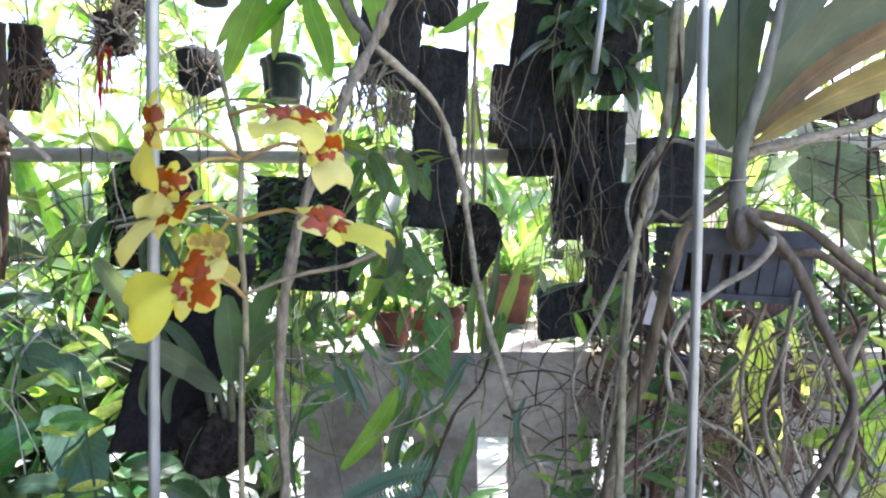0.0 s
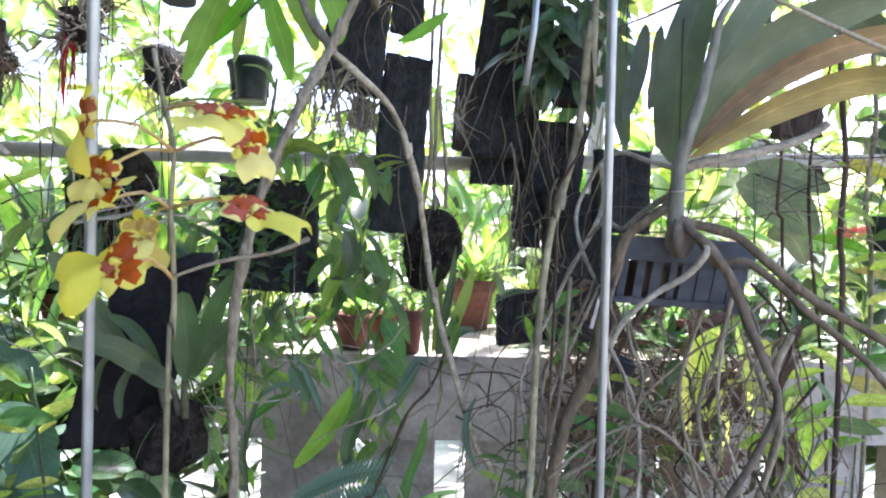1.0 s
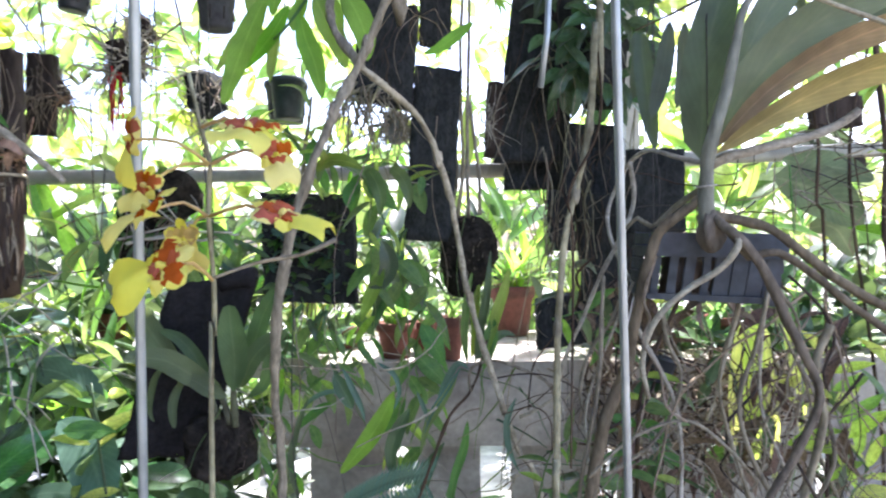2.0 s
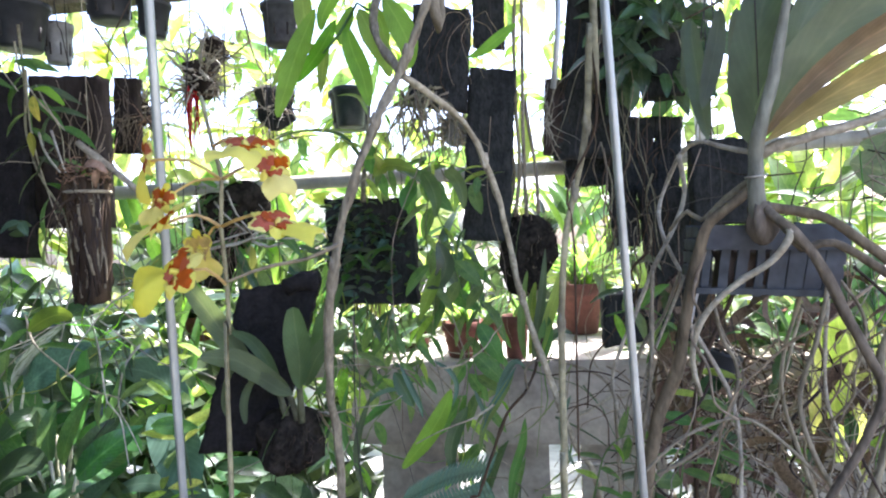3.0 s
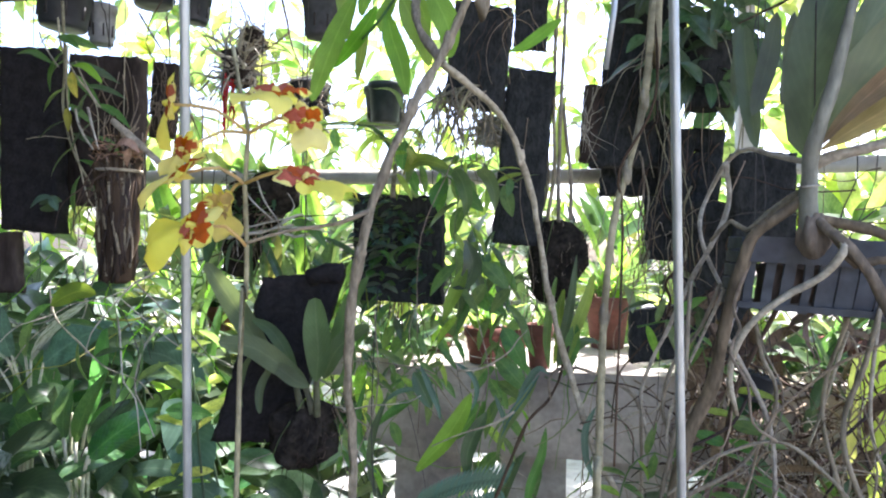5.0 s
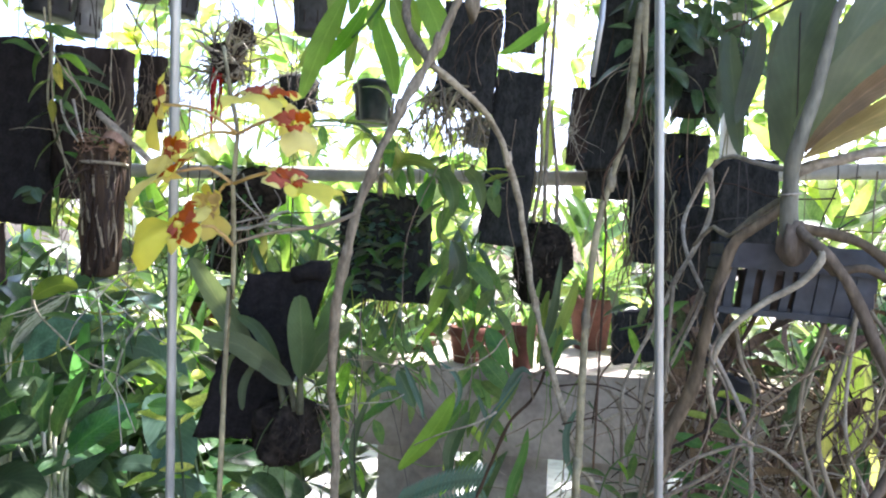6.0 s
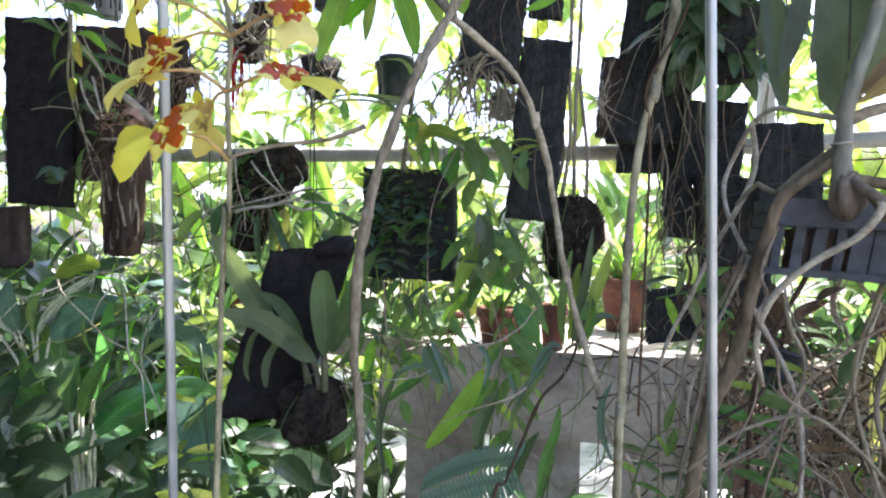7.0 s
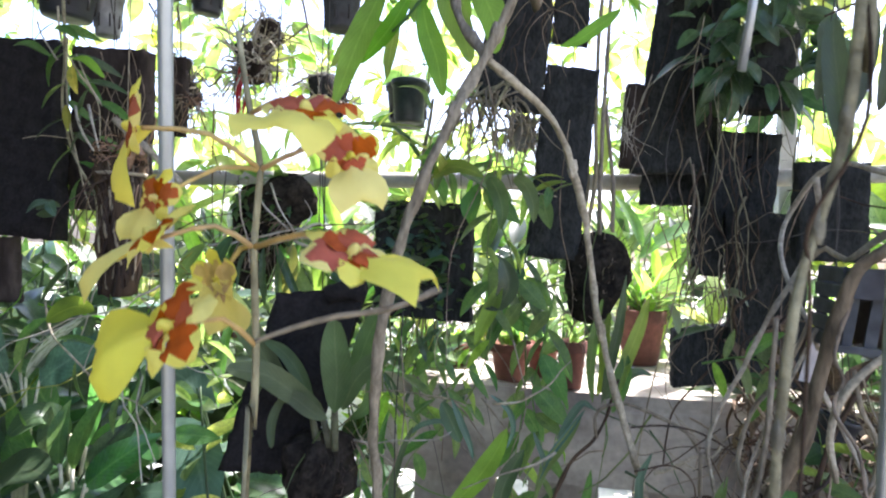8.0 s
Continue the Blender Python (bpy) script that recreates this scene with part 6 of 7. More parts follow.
for pts, w, mt in (([(-0.112, 1.300, 1.324), (-0.126, 1.300, 1.288), (-0.147, 1.300, 1.240), (-0.161, 1.300, 1.204)], 0.03, LEAF_LIME), ([(-0.211, 1.250, 1.105), (-0.195, 1.250, 1.075), (-0.180, 1.250, 1.045), (-0.174, 1.250, 1.033)], 0.032, LEAF_DARK), ([(-0.115, 1.300, 1.373), (-0.099, 1.300, 1.324), (-0.114, 1.300, 1.288), (-0.145, 1.300, 1.277)], 0.04, LEAF_DARK), ([(-0.085, 1.200, 1.080), (-0.105, 1.200, 1.034), (-0.142, 1.200, 0.977), (-0.192, 1.200, 0.920)], 0.036, LEAF_LIME),
                   ([(0.111, 1.200, 1.220), (0.103, 1.200, 1.176), (0.096, 1.200, 1.143), (0.090, 1.200, 1.121)], 0.03, LEAF), ([(0.143, 1.200, 1.318), (0.129, 1.200, 1.264), (0.110, 1.200, 1.209), (0.090, 1.200, 1.132)], 0.022, LEAF_LIME)):
    traced_leaf(vine, pts, w, mt)
for pts, w, mt in (([(0.040, 1.200, 1.111), (0.015, 1.200, 1.067), (-0.021, 1.200, 1.011), (-0.035, 1.200, 0.954)], 0.016, LEAF), ([(0.058, 1.200, 1.022), (0.050, 1.200, 0.966), (0.030, 1.200, 0.909), (0.021, 1.200, 0.842)], 0.018, LEAF),
                   ([(-0.263, 1.250, 1.058), (-0.291, 1.250, 0.986), (-0.301, 1.250, 0.914), (-0.287, 1.250, 0.841)], 0.016, LEAF_DARK), ([(-0.311, 1.250, 1.083), (-0.327, 1.250, 1.011), (-0.316, 1.250, 0.938), (-0.284, 1.250, 0.889)], 0.014, LEAF), ([(-0.056, 1.220, 1.040), (-0.081, 1.220, 0.994), (-0.095, 1.220, 0.948), (-0.091, 1.220, 0.901)], 0.03, LEAF_DARK)):
    traced_leaf(vine, pts, w, mt)
for pts in ([(0.046, 1.200, 1.124), (0.016, 1.200, 1.078), (-0.014, 1.200, 1.033), (-0.031, 1.200, 0.988)], [(-0.040, 1.200, 1.079), (-0.028, 1.200, 1.050), (-0.020, 1.200, 1.028), (-0.019, 1.200, 1.000)], [(0.062, 1.220, 1.118), (0.045, 1.220, 1.129), (0.028, 1.220, 1.113), (0.000, 1.220, 1.062)], [(-0.175, 1.150, 1.137), (-0.155, 1.150, 1.093), (-0.140, 1.150, 1.059), (-0.136, 1.150, 1.037)], [(-0.117, 1.200, 1.137), (-0.084, 1.200, 1.113), (-0.074, 1.200, 1.079), (-0.085, 1.200, 1.045)], [(-0.276, 1.250, 1.034), (-0.250, 1.250, 1.058), (-0.213, 1.250, 1.069), (-0.183, 1.250, 1.057)], [(0.144, 1.100, 1.090), (0.127, 1.100, 1.049), (0.130, 1.100, 0.998), (0.148, 1.100, 0.957)]):
    traced_leaf(vine, pts, R.uniform(0.008, 0.014), TEAL_LEAF, name="grass_blade")
for pts, n in (([(-0.376, 1.450, 1.259), (-0.369, 1.450, 1.176), (-0.385, 1.450, 1.093), (-0.373, 1.450, 1.009), (-0.389, 1.450, 0.898)], 9), ([(-0.335, 1.500, 1.238), (-0.316, 1.500, 1.167), (-0.331, 1.500, 1.082), (-0.307, 1.500, 0.996)], 9), ([(-0.258, 1.480, 1.224), (-0.276, 1.480, 1.155), (-0.265, 1.480, 1.084), (-0.289, 1.480, 1.015)], 8), ([(-0.408, 1.400, 1.036), (-0.397, 1.400, 0.968), (-0.415, 1.400, 0.901), (-0.399, 1.400, 0.819)], 8),
               ([(-0.220, 1.500, 1.220), (-0.201, 1.500, 1.163), (-0.215, 1.500, 1.093), (-0.199, 1.500, 1.023)], 8), ([(0.004, 1.500, 1.213), (-0.011, 1.500, 1.130), (0.001, 1.500, 1.047), (-0.011, 1.500, 0.964)], 8)):
    leafy_stem(vine, pts, 0.0016, [LANCE, OVATE, LANCE_D, LANCE_L], n, 0.07, mat=R.choice((LEAF, OLIVE, PALE_BARK)), hang=0.8)
for pts, w, mt in (([(0.101, 1.300, 1.112), (0.095, 1.300, 1.172), (0.101, 1.300, 1.244), (0.113, 1.300, 1.303)], 0.02, LEAF), ([(0.116, 1.280, 1.116), (0.127, 1.280, 1.180), (0.142, 1.280, 1.256), (0.152, 1.280, 1.349)], 0.022, LEAF_DARK), ([(0.109, 1.320, 1.120), (0.121, 1.320, 1.168), (0.119, 1.320, 1.229), (0.129, 1.320, 1.277)], 0.026, OLIVE), ([(0.121, 1.270, 1.127), (0.149, 1.270, 1.164), (0.178, 1.270, 1.180), (0.200, 1.270, 1.174)], 0.026, LEAF_DARK)):
    traced_leaf(vine, [(x - 0.04, y, z) for x, y, z in pts], w * 0.85, mt)
for i in range(40):
    p = Vector((-0.104, 1.300, 0.988)) + Vector((R.uniform(-0.33, 0.33), R.uniform(-0.15, 0.3), R.uniform(-0.16, 0.14)))
    d = Vector((R.uniform(-1, 1), R.uniform(-0.2, 0.2), R.uniform(-1.2, 0.2))).normalized()
    pts = [p]
    for j in range(R.randint(3, 5)):
        d = (d + jitter(0.35)).normalized()
        pts.append(pts[-1] + d * R.uniform(0.025, 0.05))
    g = Shape()
    tube(g, pts, R.uniform(0.0012, 0.0028), 0.001, 5, 0.02)
    part("thin_stem", g, R.choice((PALE_BARK, ROOT, LEAF, LEAF_DARK, BARK, GREY_ROOT)), vine)
for pts, n in (([(-0.145, 1.500, 1.384), (-0.126, 1.500, 1.330), (-0.133, 1.500, 1.275), (-0.118, 1.500, 1.221)], 7), ([(-0.079, 1.520, 1.400), (-0.088, 1.520, 1.345), (-0.072, 1.520, 1.290), (-0.079, 1.520, 1.249)], 6)):
    leafy_stem(vine, pts, 0.0016, [OVATE, OVATE_D, OVATE, LANCE_D], n, 0.085, mat=R.choice((LEAF, BARK)), hang=0.8)
for pts, w, mt in (([(-0.262, 1.35, 1.528), (-0.225, 1.33, 1.545), (-0.185, 1.32, 1.54), (-0.155, 1.32, 1.525)], 0.036, OLIVE), ([(-0.235, 1.35, 1.53), (-0.24, 1.33, 1.555), (-0.25, 1.32, 1.572)], 0.022, OLIVE), ([(-0.150, 1.36, 1.53), (-0.130, 1.34, 1.50), (-0.118, 1.33, 1.46), (-0.122, 1.33, 1.425)], 0.034, LEAF), ([(-0.10, 1.36, 1.53), (-0.075, 1.34, 1.51), (-0.06, 1.33, 1.475), (-0.058, 1.33, 1.44)], 0.03, LEAF), ([(-0.17, 1.36, 1.50), (-0.185, 1.34, 1.475), (-0.19, 1.33, 1.445)], 0.036, LEAF)):
    traced_leaf(vine, pts, w, mt, (0, -0.9, 0.5), 0.2, belly=0.35, tip=0.6)
for pts, r in (([(-0.572, 1.5, 1.602), (-0.543, 1.5, 1.639), (-0.463, 1.5, 1.651), (-0.377, 1.5, 1.639), (-0.328, 1.5, 1.598), (-0.313, 1.5, 1.535)], 0.0026), ([(-0.29, 1.46, 1.53), (-0.28, 1.45, 1.562), (-0.268, 1.45, 1.62), (-0.222, 1.45, 1.658), (-0.163, 1.45, 1.65), (-0.11, 1.45, 1.61)], 0.0022), ([(-0.20, 1.45, 1.54), (-0.14, 1.44, 1.56), (-0.08, 1.44, 1.545), (-0.02, 1.44, 1.51)], 0.002)):
    leafy_stem(vine, pts, r, [LIT, OVATE, LANCE_L], 7, 0.05, mat=OLIVE, hang=0.3)
# feathery frond low down
fr = [(-0.202, 1.200, 0.833), (-0.148, 1.200, 0.863), (-0.095, 1.200, 0.884), (-0.026, 1.200, 0.898)]
for i, q in enumerate(spline(fr, 0.008)):
    for s in (1, -1):
        put_leaf(vine, FROND, q, Vector((0.45, -0.2, s * 1.0)), 0.06, up=(0, -1, 0.2), name="frond_leaflet")
fr = [(-0.143, 1.250, 0.783), (-0.094, 1.250, 0.819), (-0.057, 1.250, 0.843)]
for i, q in enumerate(spline(fr, 0.01)):
    for s in (1, -1):
        put_leaf(vine, FROND, q, Vector((0.45, -0.2, s * 1.0)), 0.05, up=(0, -1, 0.2), name="frond_leaflet")
for i in range(44):
    p = Vector((R.uniform(-0.95, 0.85), R.uniform(1.1, 1.75), R.uniform(1.2, 1.9)))
    ln = R.uniform(0.3, 0.9)
    g = Shape()
    sw = R.choice((0.02, 0.05, 0.12))
    tube(g, [p, p + Vector((R.uniform(-sw, sw), 0, -ln * 0.33)), p + Vector((R.uniform(-sw, sw), R.uniform(-0.05, 0.05), -ln * 0.66)), p + Vector((R.uniform(-sw, sw), 0, -ln))], R.uniform(0.0008, 0.0016), 0.0008, 5, 0.04)
    part("tendril", g, R.choice((BARK, WIRE, STUMP, LEAF, ROOT)), vine)
for pts in ([(-0.722, 1.700, 1.624), (-0.633, 1.700, 1.691), (-0.531, 1.700, 1.698), (-0.432, 1.700, 1.685), (-0.368, 1.700, 1.645)], [(-0.709, 1.700, 1.558), (-0.569, 1.700, 1.614), (-0.449, 1.700, 1.670), (-0.350, 1.700, 1.679)], [(-0.312, 1.500, 1.647), (-0.293, 1.500, 1.603), (-0.290, 1.500, 1.533)], [(-0.854, 1.400, 1.476), (-0.784, 1.400, 1.390), (-0.728, 1.400, 1.332), (-0.641, 1.400, 1.314)], [(-0.902, 1.350, 1.356), (-0.848, 1.350, 1.286), (-0.764, 1.350, 1.229), (-0.710, 1.350, 1.160)]):
    g = Shape()
    tube(g, pts, 0.0022, 0.0014, 5, 0.03)
    part("tendril", g, LEAF, vine)

# ---- broad-leaved plants, low beside the rod ----


def leafy_plant(name, base, top, n, kinds, size, label, el=(0, 70), az=(0, 360), spread=0.06, stems=2):
    base, top = Vector(base), Vector(top)
    th = thing(name, base, label, "plant", "leafy plants")
    for i in range(stems):
        g = Shape()
        q = top + Vector((R.uniform(-spread, spread), R.uniform(-spread, spread), R.uniform(-0.1, 0.05)))
        tube(g, [base + Vector((R.uniform(-0.03, 0.03), R.uniform(-0.03, 0.03), 0)), base.lerp(q, 0.5) + jitter(0.09), base.lerp(q, 0.8) + jitter(0.06), q], 0.0045, 0.0025, 6, 0.05)
        part("stem", g, LEAF_DARK, th)
    for i in range(n):
        h = R.uniform(0.35, 1.0)
        p = base.lerp(top, h) + Vector((R.uniform(-spread, spread), R.uniform(-spread, spread), 0))
        put_leaf(th, R.choice(kinds), p, dirn(R.uniform(*az), R.uniform(*el)), size * R.uniform(0.6, 1.15), up=(0, -0.65, 0.75), roll=R.uniform(-0.6, 0.6))
    return th


leafy_plant("broad_leaf_plant", (-1.0, 1.4, 0), (-1.084, 1.400, 1.032), 26, [BROAD, BROAD_D, BROAD, BROAD_T], 0.18, "broad-leaved green plant in the shade", (-15, 60))
leafy_plant("broad_leaf_plant", (-0.85, 1.55, 0), (-1.053, 1.550, 1.087), 26, [BROAD, BROAD, BROAD_D, BROAD_T], 0.17, "broad-leaved green plant in patchy light", (-20, 50))
leafy_plant("broad_leaf_plant", (-1.25, 1.6, 0), (-1.415, 1.600, 1.168), 28, [BROAD_D, BROAD, BROAD_D], 0.19, "dark broad-leaved plant behind", (-20, 60))
leafy_plant("broad_leaf_plant", (-0.72, 1.7, 0), (-1.000, 1.700, 0.854), 26, [BROAD, BROAD_D, BROAD, BROAD_T], 0.18, "broad-leaved plant beside the leaning board", (-20, 50))
leafy_plant("broad_leaf_plant", (-1.2, 1.5, 0), (-1.16, 1.5, 1.36), 40, [BROAD_D, LANCE_D, BROAD_D, OVATE_D], 0.16, "dark leafy plant behind the stump", (-50, 40), spread=0.13)
leafy_plant("lance_leaf_plant", (-0.75, 1.75, 0), (-1.041, 1.750, 1.117), 16, [LANCE, LANCE_L, OVATE], 0.18, "bright green narrow-leaved plant", (-20, 60))
# brightened leaf kinds stand in for sun on this plant
leafy_plant("lance_leaf_plant", (-0.62, 1.45, 0), (-0.82, 1.400, 1.12), 30, [LIT, LANCE_L, OVATE, LANCE_L], 0.11, "green twiggy plant with narrow leaves coloured bright to look sunlit", (-30, 50))
leafy_plant("low_leaf_plant", (-0.55, 1.65, 0), (-0.906, 1.650, 0.738), 22, [BROAD_D, BROAD, BROAD_T], 0.19, "low dark green plant under the board", (-20, 50))
# dark leaf kinds carry the shade low down in their colour
leafy_plant("low_leaf_plant", (-0.95, 1.2, 0), (-1.017, 1.200, 0.892), 22, [BROAD_D, BROAD_D, BROAD], 0.19, "low broad-leaved plant near the floor, coloured dark for shade", (-20, 40))
leafy_plant("broad_leaf_plant", (-1.45, 1.85, 0), (-1.610, 1.850, 1.304), 30, [BROAD_D, BROAD_T, BROAD_D, BROAD], 0.24, "tall dark broad-leaved plant in deep shade", (-20, 50), spread=0.14)
leafy_plant("broad_leaf_plant", (-1.15, 2.0, 0), (-1.463, 2.000, 1.167), 28, [BROAD_D, BROAD_T, BROAD], 0.24, "broad pale-glossed leaves in deep shade", (-20, 50), spread=0.14)
pale = thing("cane_plant", (-0.98, 1.35, 0), "cluster of cream-coloured upright plant canes", "plant", "leafy plants")
for pts in ([(-1.065, 1.350, 0.698), (-1.062, 1.350, 0.780), (-1.058, 1.350, 0.849), (-1.045, 1.350, 0.918)], [(-1.099, 1.350, 0.694), (-1.108, 1.350, 0.790), (-1.118, 1.350, 0.885), (-1.126, 1.350, 0.967)], [(-1.063, 1.400, 0.678), (-1.071, 1.400, 0.748), (-1.055, 1.400, 0.820), (-1.035, 1.400, 0.892)], [(-1.023, 1.320, 0.714), (-1.047, 1.320, 0.805), (-1.064, 1.320, 0.871), (-1.060, 1.320, 0.951)]):
    g = Shape()
    tube(g, [(-0.98 + R.uniform(-0.02, 0.02), 1.37, 0)] + pts, 0.007, 0.004, 7, 0.03, 0.2)
    part("cane", g, CREAM_STEM, pale)
for k in range(7):
    x, y = -1.020 + 0.011 * k + R.uniform(-0.005, 0.005), 1.23 + 0.012 * (k % 3)
    g = Shape()
    tube(g, [(x * 0.98, y, 0), (x + 0.004 * (3 - k), y, 0.55), (x, y, 0.74), (x + 0.004 * (k - 3), y - 0.01, 0.84), (x + 0.011 * (k - 3), y - 0.02, 0.93 - 0.012 * abs(k - 3))], 0.0075, 0.0035, 7, 0.03, 0.25, k)
    part("cane", g, CREAM_STEM, pale)
    put_leaf(pale, (BROAD, LANCE, BROAD_D)[k % 3], (x + 0.011 * (k - 3), y - 0.02, 0.925 - 0.012 * abs(k - 3)), (0.35 * (k - 3), -0.25, 1.0), R.uniform(0.13, 0.2), up=(0, -1, 0.3))
for k in range(6):
    x, y = -1.158 + 0.004 * k, 1.27 + 0.01 * (k % 2)
    g = Shape()
    tube(g, [(x, y, 0), (x, y, 0.6), (x + 0.002 * k, y, 0.93), (x + 0.008 * (k - 2.5), y, 1.01), (x + 0.021 * (k - 2.5), y - 0.02, 1.10 - 0.008 * abs(k - 2.5))], 0.0055, 0.003, 7, 0.03, 0.25, k)
    part("cane", g, CREAM_STEM, pale)
    put_leaf(pale, (LANCE, STRIPED, BROAD_T)[k % 3], (x + 0.021 * (k - 2.5), y - 0.02, 1.095 - 0.008 * abs(k - 2.5)), (0.4 * (k - 2.5), -0.3, 0.8), R.uniform(0.12, 0.2), up=(0, -1, 0.3))
# large leaves in the dark green, imitating deep shade at the floor
for pts, w in (([(-1.06, 1.16, 0.62), (-1.02, 1.12, 0.74), (-0.99, 1.07, 0.83), (-0.93, 1.02, 0.85)], 0.085), ([(-1.02, 1.14, 0.62), (-0.93, 1.10, 0.71), (-0.84, 1.06, 0.745), (-0.75, 1.02, 0.735)], 0.075), ([(-0.98, 1.12, 0.58), (-0.86, 1.08, 0.665), (-0.75, 1.04, 0.70), (-0.63, 1.02, 0.69)], 0.07), ([(-1.10, 1.14, 0.60), (-1.09, 1.08, 0.72), (-1.06, 1.02, 0.77), (-1.00, 0.97, 0.765)], 0.09), ([(-1.10, 1.12, 0.78), (-1.03, 1.10, 0.90), (-0.95, 1.08, 0.965), (-0.87, 1.05, 0.97)], 0.10), ([(-1.14, 1.12, 0.84), (-1.10, 1.10, 0.95), (-1.04, 1.08, 1.00), (-0.97, 1.05, 1.01)], 0.085), ([(-1.05, 1.10, 0.76), (-0.99, 1.08, 0.85), (-0.92, 1.06, 0.88), (-0.84, 1.04, 0.865)], 0.085)):
    traced_leaf(pale, pts, w, LEAF_DARK, (0.1, -0.6, 0.8), 0.2, "large green leaf near the floor, darkened to look shaded", belly=0.5, tip=0.6)
for pts, w in (([(-1.029, 1.330, 0.924), (-0.971, 1.287, 1.005), (-0.918, 1.243, 1.093), (-0.876, 1.200, 1.175)], 0.075), ([(-1.126, 1.350, 0.967), (-1.139, 1.317, 1.041), (-1.140, 1.283, 1.086), (-1.168, 1.250, 1.116)], 0.07), ([(-0.996, 1.350, 0.908), (-0.902, 1.300, 0.994), (-0.833, 1.250, 1.072), (-0.790, 1.200, 1.144)], 0.07), ([(-1.044, 1.300, 0.958), (-1.063, 1.267, 1.003), (-1.077, 1.233, 1.009), (-1.101, 1.200, 0.978)], 0.06), ([(-1.083, 1.400, 0.909), (-0.995, 1.367, 0.945), (-0.911, 1.333, 0.952), (-0.828, 1.300, 0.922)], 0.065)):
    traced_leaf(pale, pts, w, BROAD_GREEN, (0.2, -0.8, 0.7), 0.2, belly=0.5, tip=0.6)
for pts, w in (([(-0.935, 1.500, 0.946), (-0.864, 1.467, 0.908), (-0.810, 1.433, 0.844), (-0.776, 1.400, 0.775)], 0.12), ([(-1.075, 1.500, 0.734), (-0.966, 1.483, 0.772), (-0.860, 1.467, 0.772), (-0.787, 1.450, 0.756)], 0.05), ([(-0.853, 1.550, 0.956), (-0.904, 1.550, 1.013), (-0.972, 1.550, 1.054), (-1.056, 1.550, 1.065)], 0.09), ([(-0.910, 1.450, 0.730), (-0.849, 1.450, 0.764), (-0.787, 1.450, 0.742), (-0.725, 1.450, 0.705)], 0.06)):
    traced_leaf(pale, pts, w, TEAL_LEAF, (0.1, -0.7, 0.8), 0.12, "broad pale blue-green leaf", belly=0.5, tip=0.6)
# two more dark-coloured plants added to darken the lower left
leafy_plant("low_leaf_plant", (-1.15, 1.15, 0), (-1.036, 1.150, 0.858), 26, [BROAD_D, BROAD_D, OVATE_D], 0.2, "low broad-leaved plant near the floor, coloured dark for shade", (-25, 35), spread=0.12)
leafy_plant("low_leaf_plant", (-0.9, 1.1, 0), (-0.830, 1.100, 0.791), 22, [BROAD_D, BROAD_D, BROAD], 0.18, "low broad-leaved plant near the floor, coloured dark for shade", (-25, 35), spread=0.1)
leafy_plant("broad_leaf_plant", (-1.75, 2.15, 0), (-1.935, 2.150, 1.238), 34, [BROAD_D, BROAD_D, BROAD], 0.26, "tall dark broad-leaved plant in deep shade", (-25, 45), spread=0.16)
leafy_plant("broad_leaf_plant", (-1.62, 1.62, 0), (-1.53, 1.60, 1.30), 30, [BROAD_D, LANCE_D, OVATE_D], 0.17, "dark broad-leaved plant in the shade beside the black plaque", (-30, 60), spread=0.1)
leafy_plant("broad_leaf_plant", (-1.66, 1.75, 0), (-1.58, 1.72, 1.62), 34, [BROAD_D, LANCE, OVATE_D, LANCE_D], 0.17, "tall leafy plant in the shade beside the black plaque", (-30, 70), spread=0.12)
leafy_plant("striped_leaf_plant", (-1.12, 1.25, 0), (-1.149, 1.250, 0.946), 12, [STRIPED], 0.24, "green and white striped leaves low beside the board", (10, 75))
leafy_plant("low_leaf_plant", (-0.3, 1.6, 0), (-0.421, 1.600, 0.728), 18, [LANCE, LANCE_D, STRAP], 0.17, "low narrow-leaved plant before the bench", (0, 70))
leafy_plant("low_leaf_plant", (-0.68, 1.66, 0), (-0.63, 1.66, 0.76), 34, [BROAD_D, LANCE_D, BROAD_D, OVATE_D], 0.17, "low dark green plant in the shade beside the bench", (-30, 50), spread=0.11)
leafy_plant("low_leaf_plant", (0.15, 1.6, 0), (-0.027, 1.600, 0.701), 16, [LANCE, STRAP, LANCE_D], 0.17, "low strap-leaved plant before the bench", (10, 75))
leafy_plant("low_leaf_plant", (0.5, 1.6, 0), (0.318, 1.600, 0.747), 18, [LANCE_D, OVATE, LANCE], 0.15, "low green plant among the roots", (0, 70))
leafy_plant("strap_leaf_plant", (-0.95, 1.9, 0), (-1.218, 1.950, 1.434), 36, [STRAP, STRAP_L, STRAP], 0.34, "tuft of long green strap leaves", (30, 85))
leafy_plant("strap_leaf_plant", (-0.5, 2.5, 0), (-0.942, 2.500, 1.416), 36, [STRAP, STRAP_L, STRAP], 0.4, "tuft of long green strap leaves", (30, 85))
leafy_plant("strap_leaf_plant", (0.5, 2.6, 0), (0.242, 2.600, 1.403), 20, [LANCE_L, STRAP_L, LANCE], 0.36, "bright tuft of upright green leaves", (35, 80))
leafy_plant("broad_leaf_plant", (1.0, 2.35, 0), (1.02, 2.30, 1.22), 34, [LANCE_D, OVATE_D, OVATE, LANCE], 0.19, "dark leafy plant beyond the bench", (-20, 70), spread=0.2)
leafy_plant("broad_leaf_plant", (-0.25, 2.62, 0), (-0.25, 2.60, 1.25), 34, [LANCE_D, OVATE_D, LANCE], 0.2, "dark leafy plant beyond the bench", (-20, 70), spread=0.2)
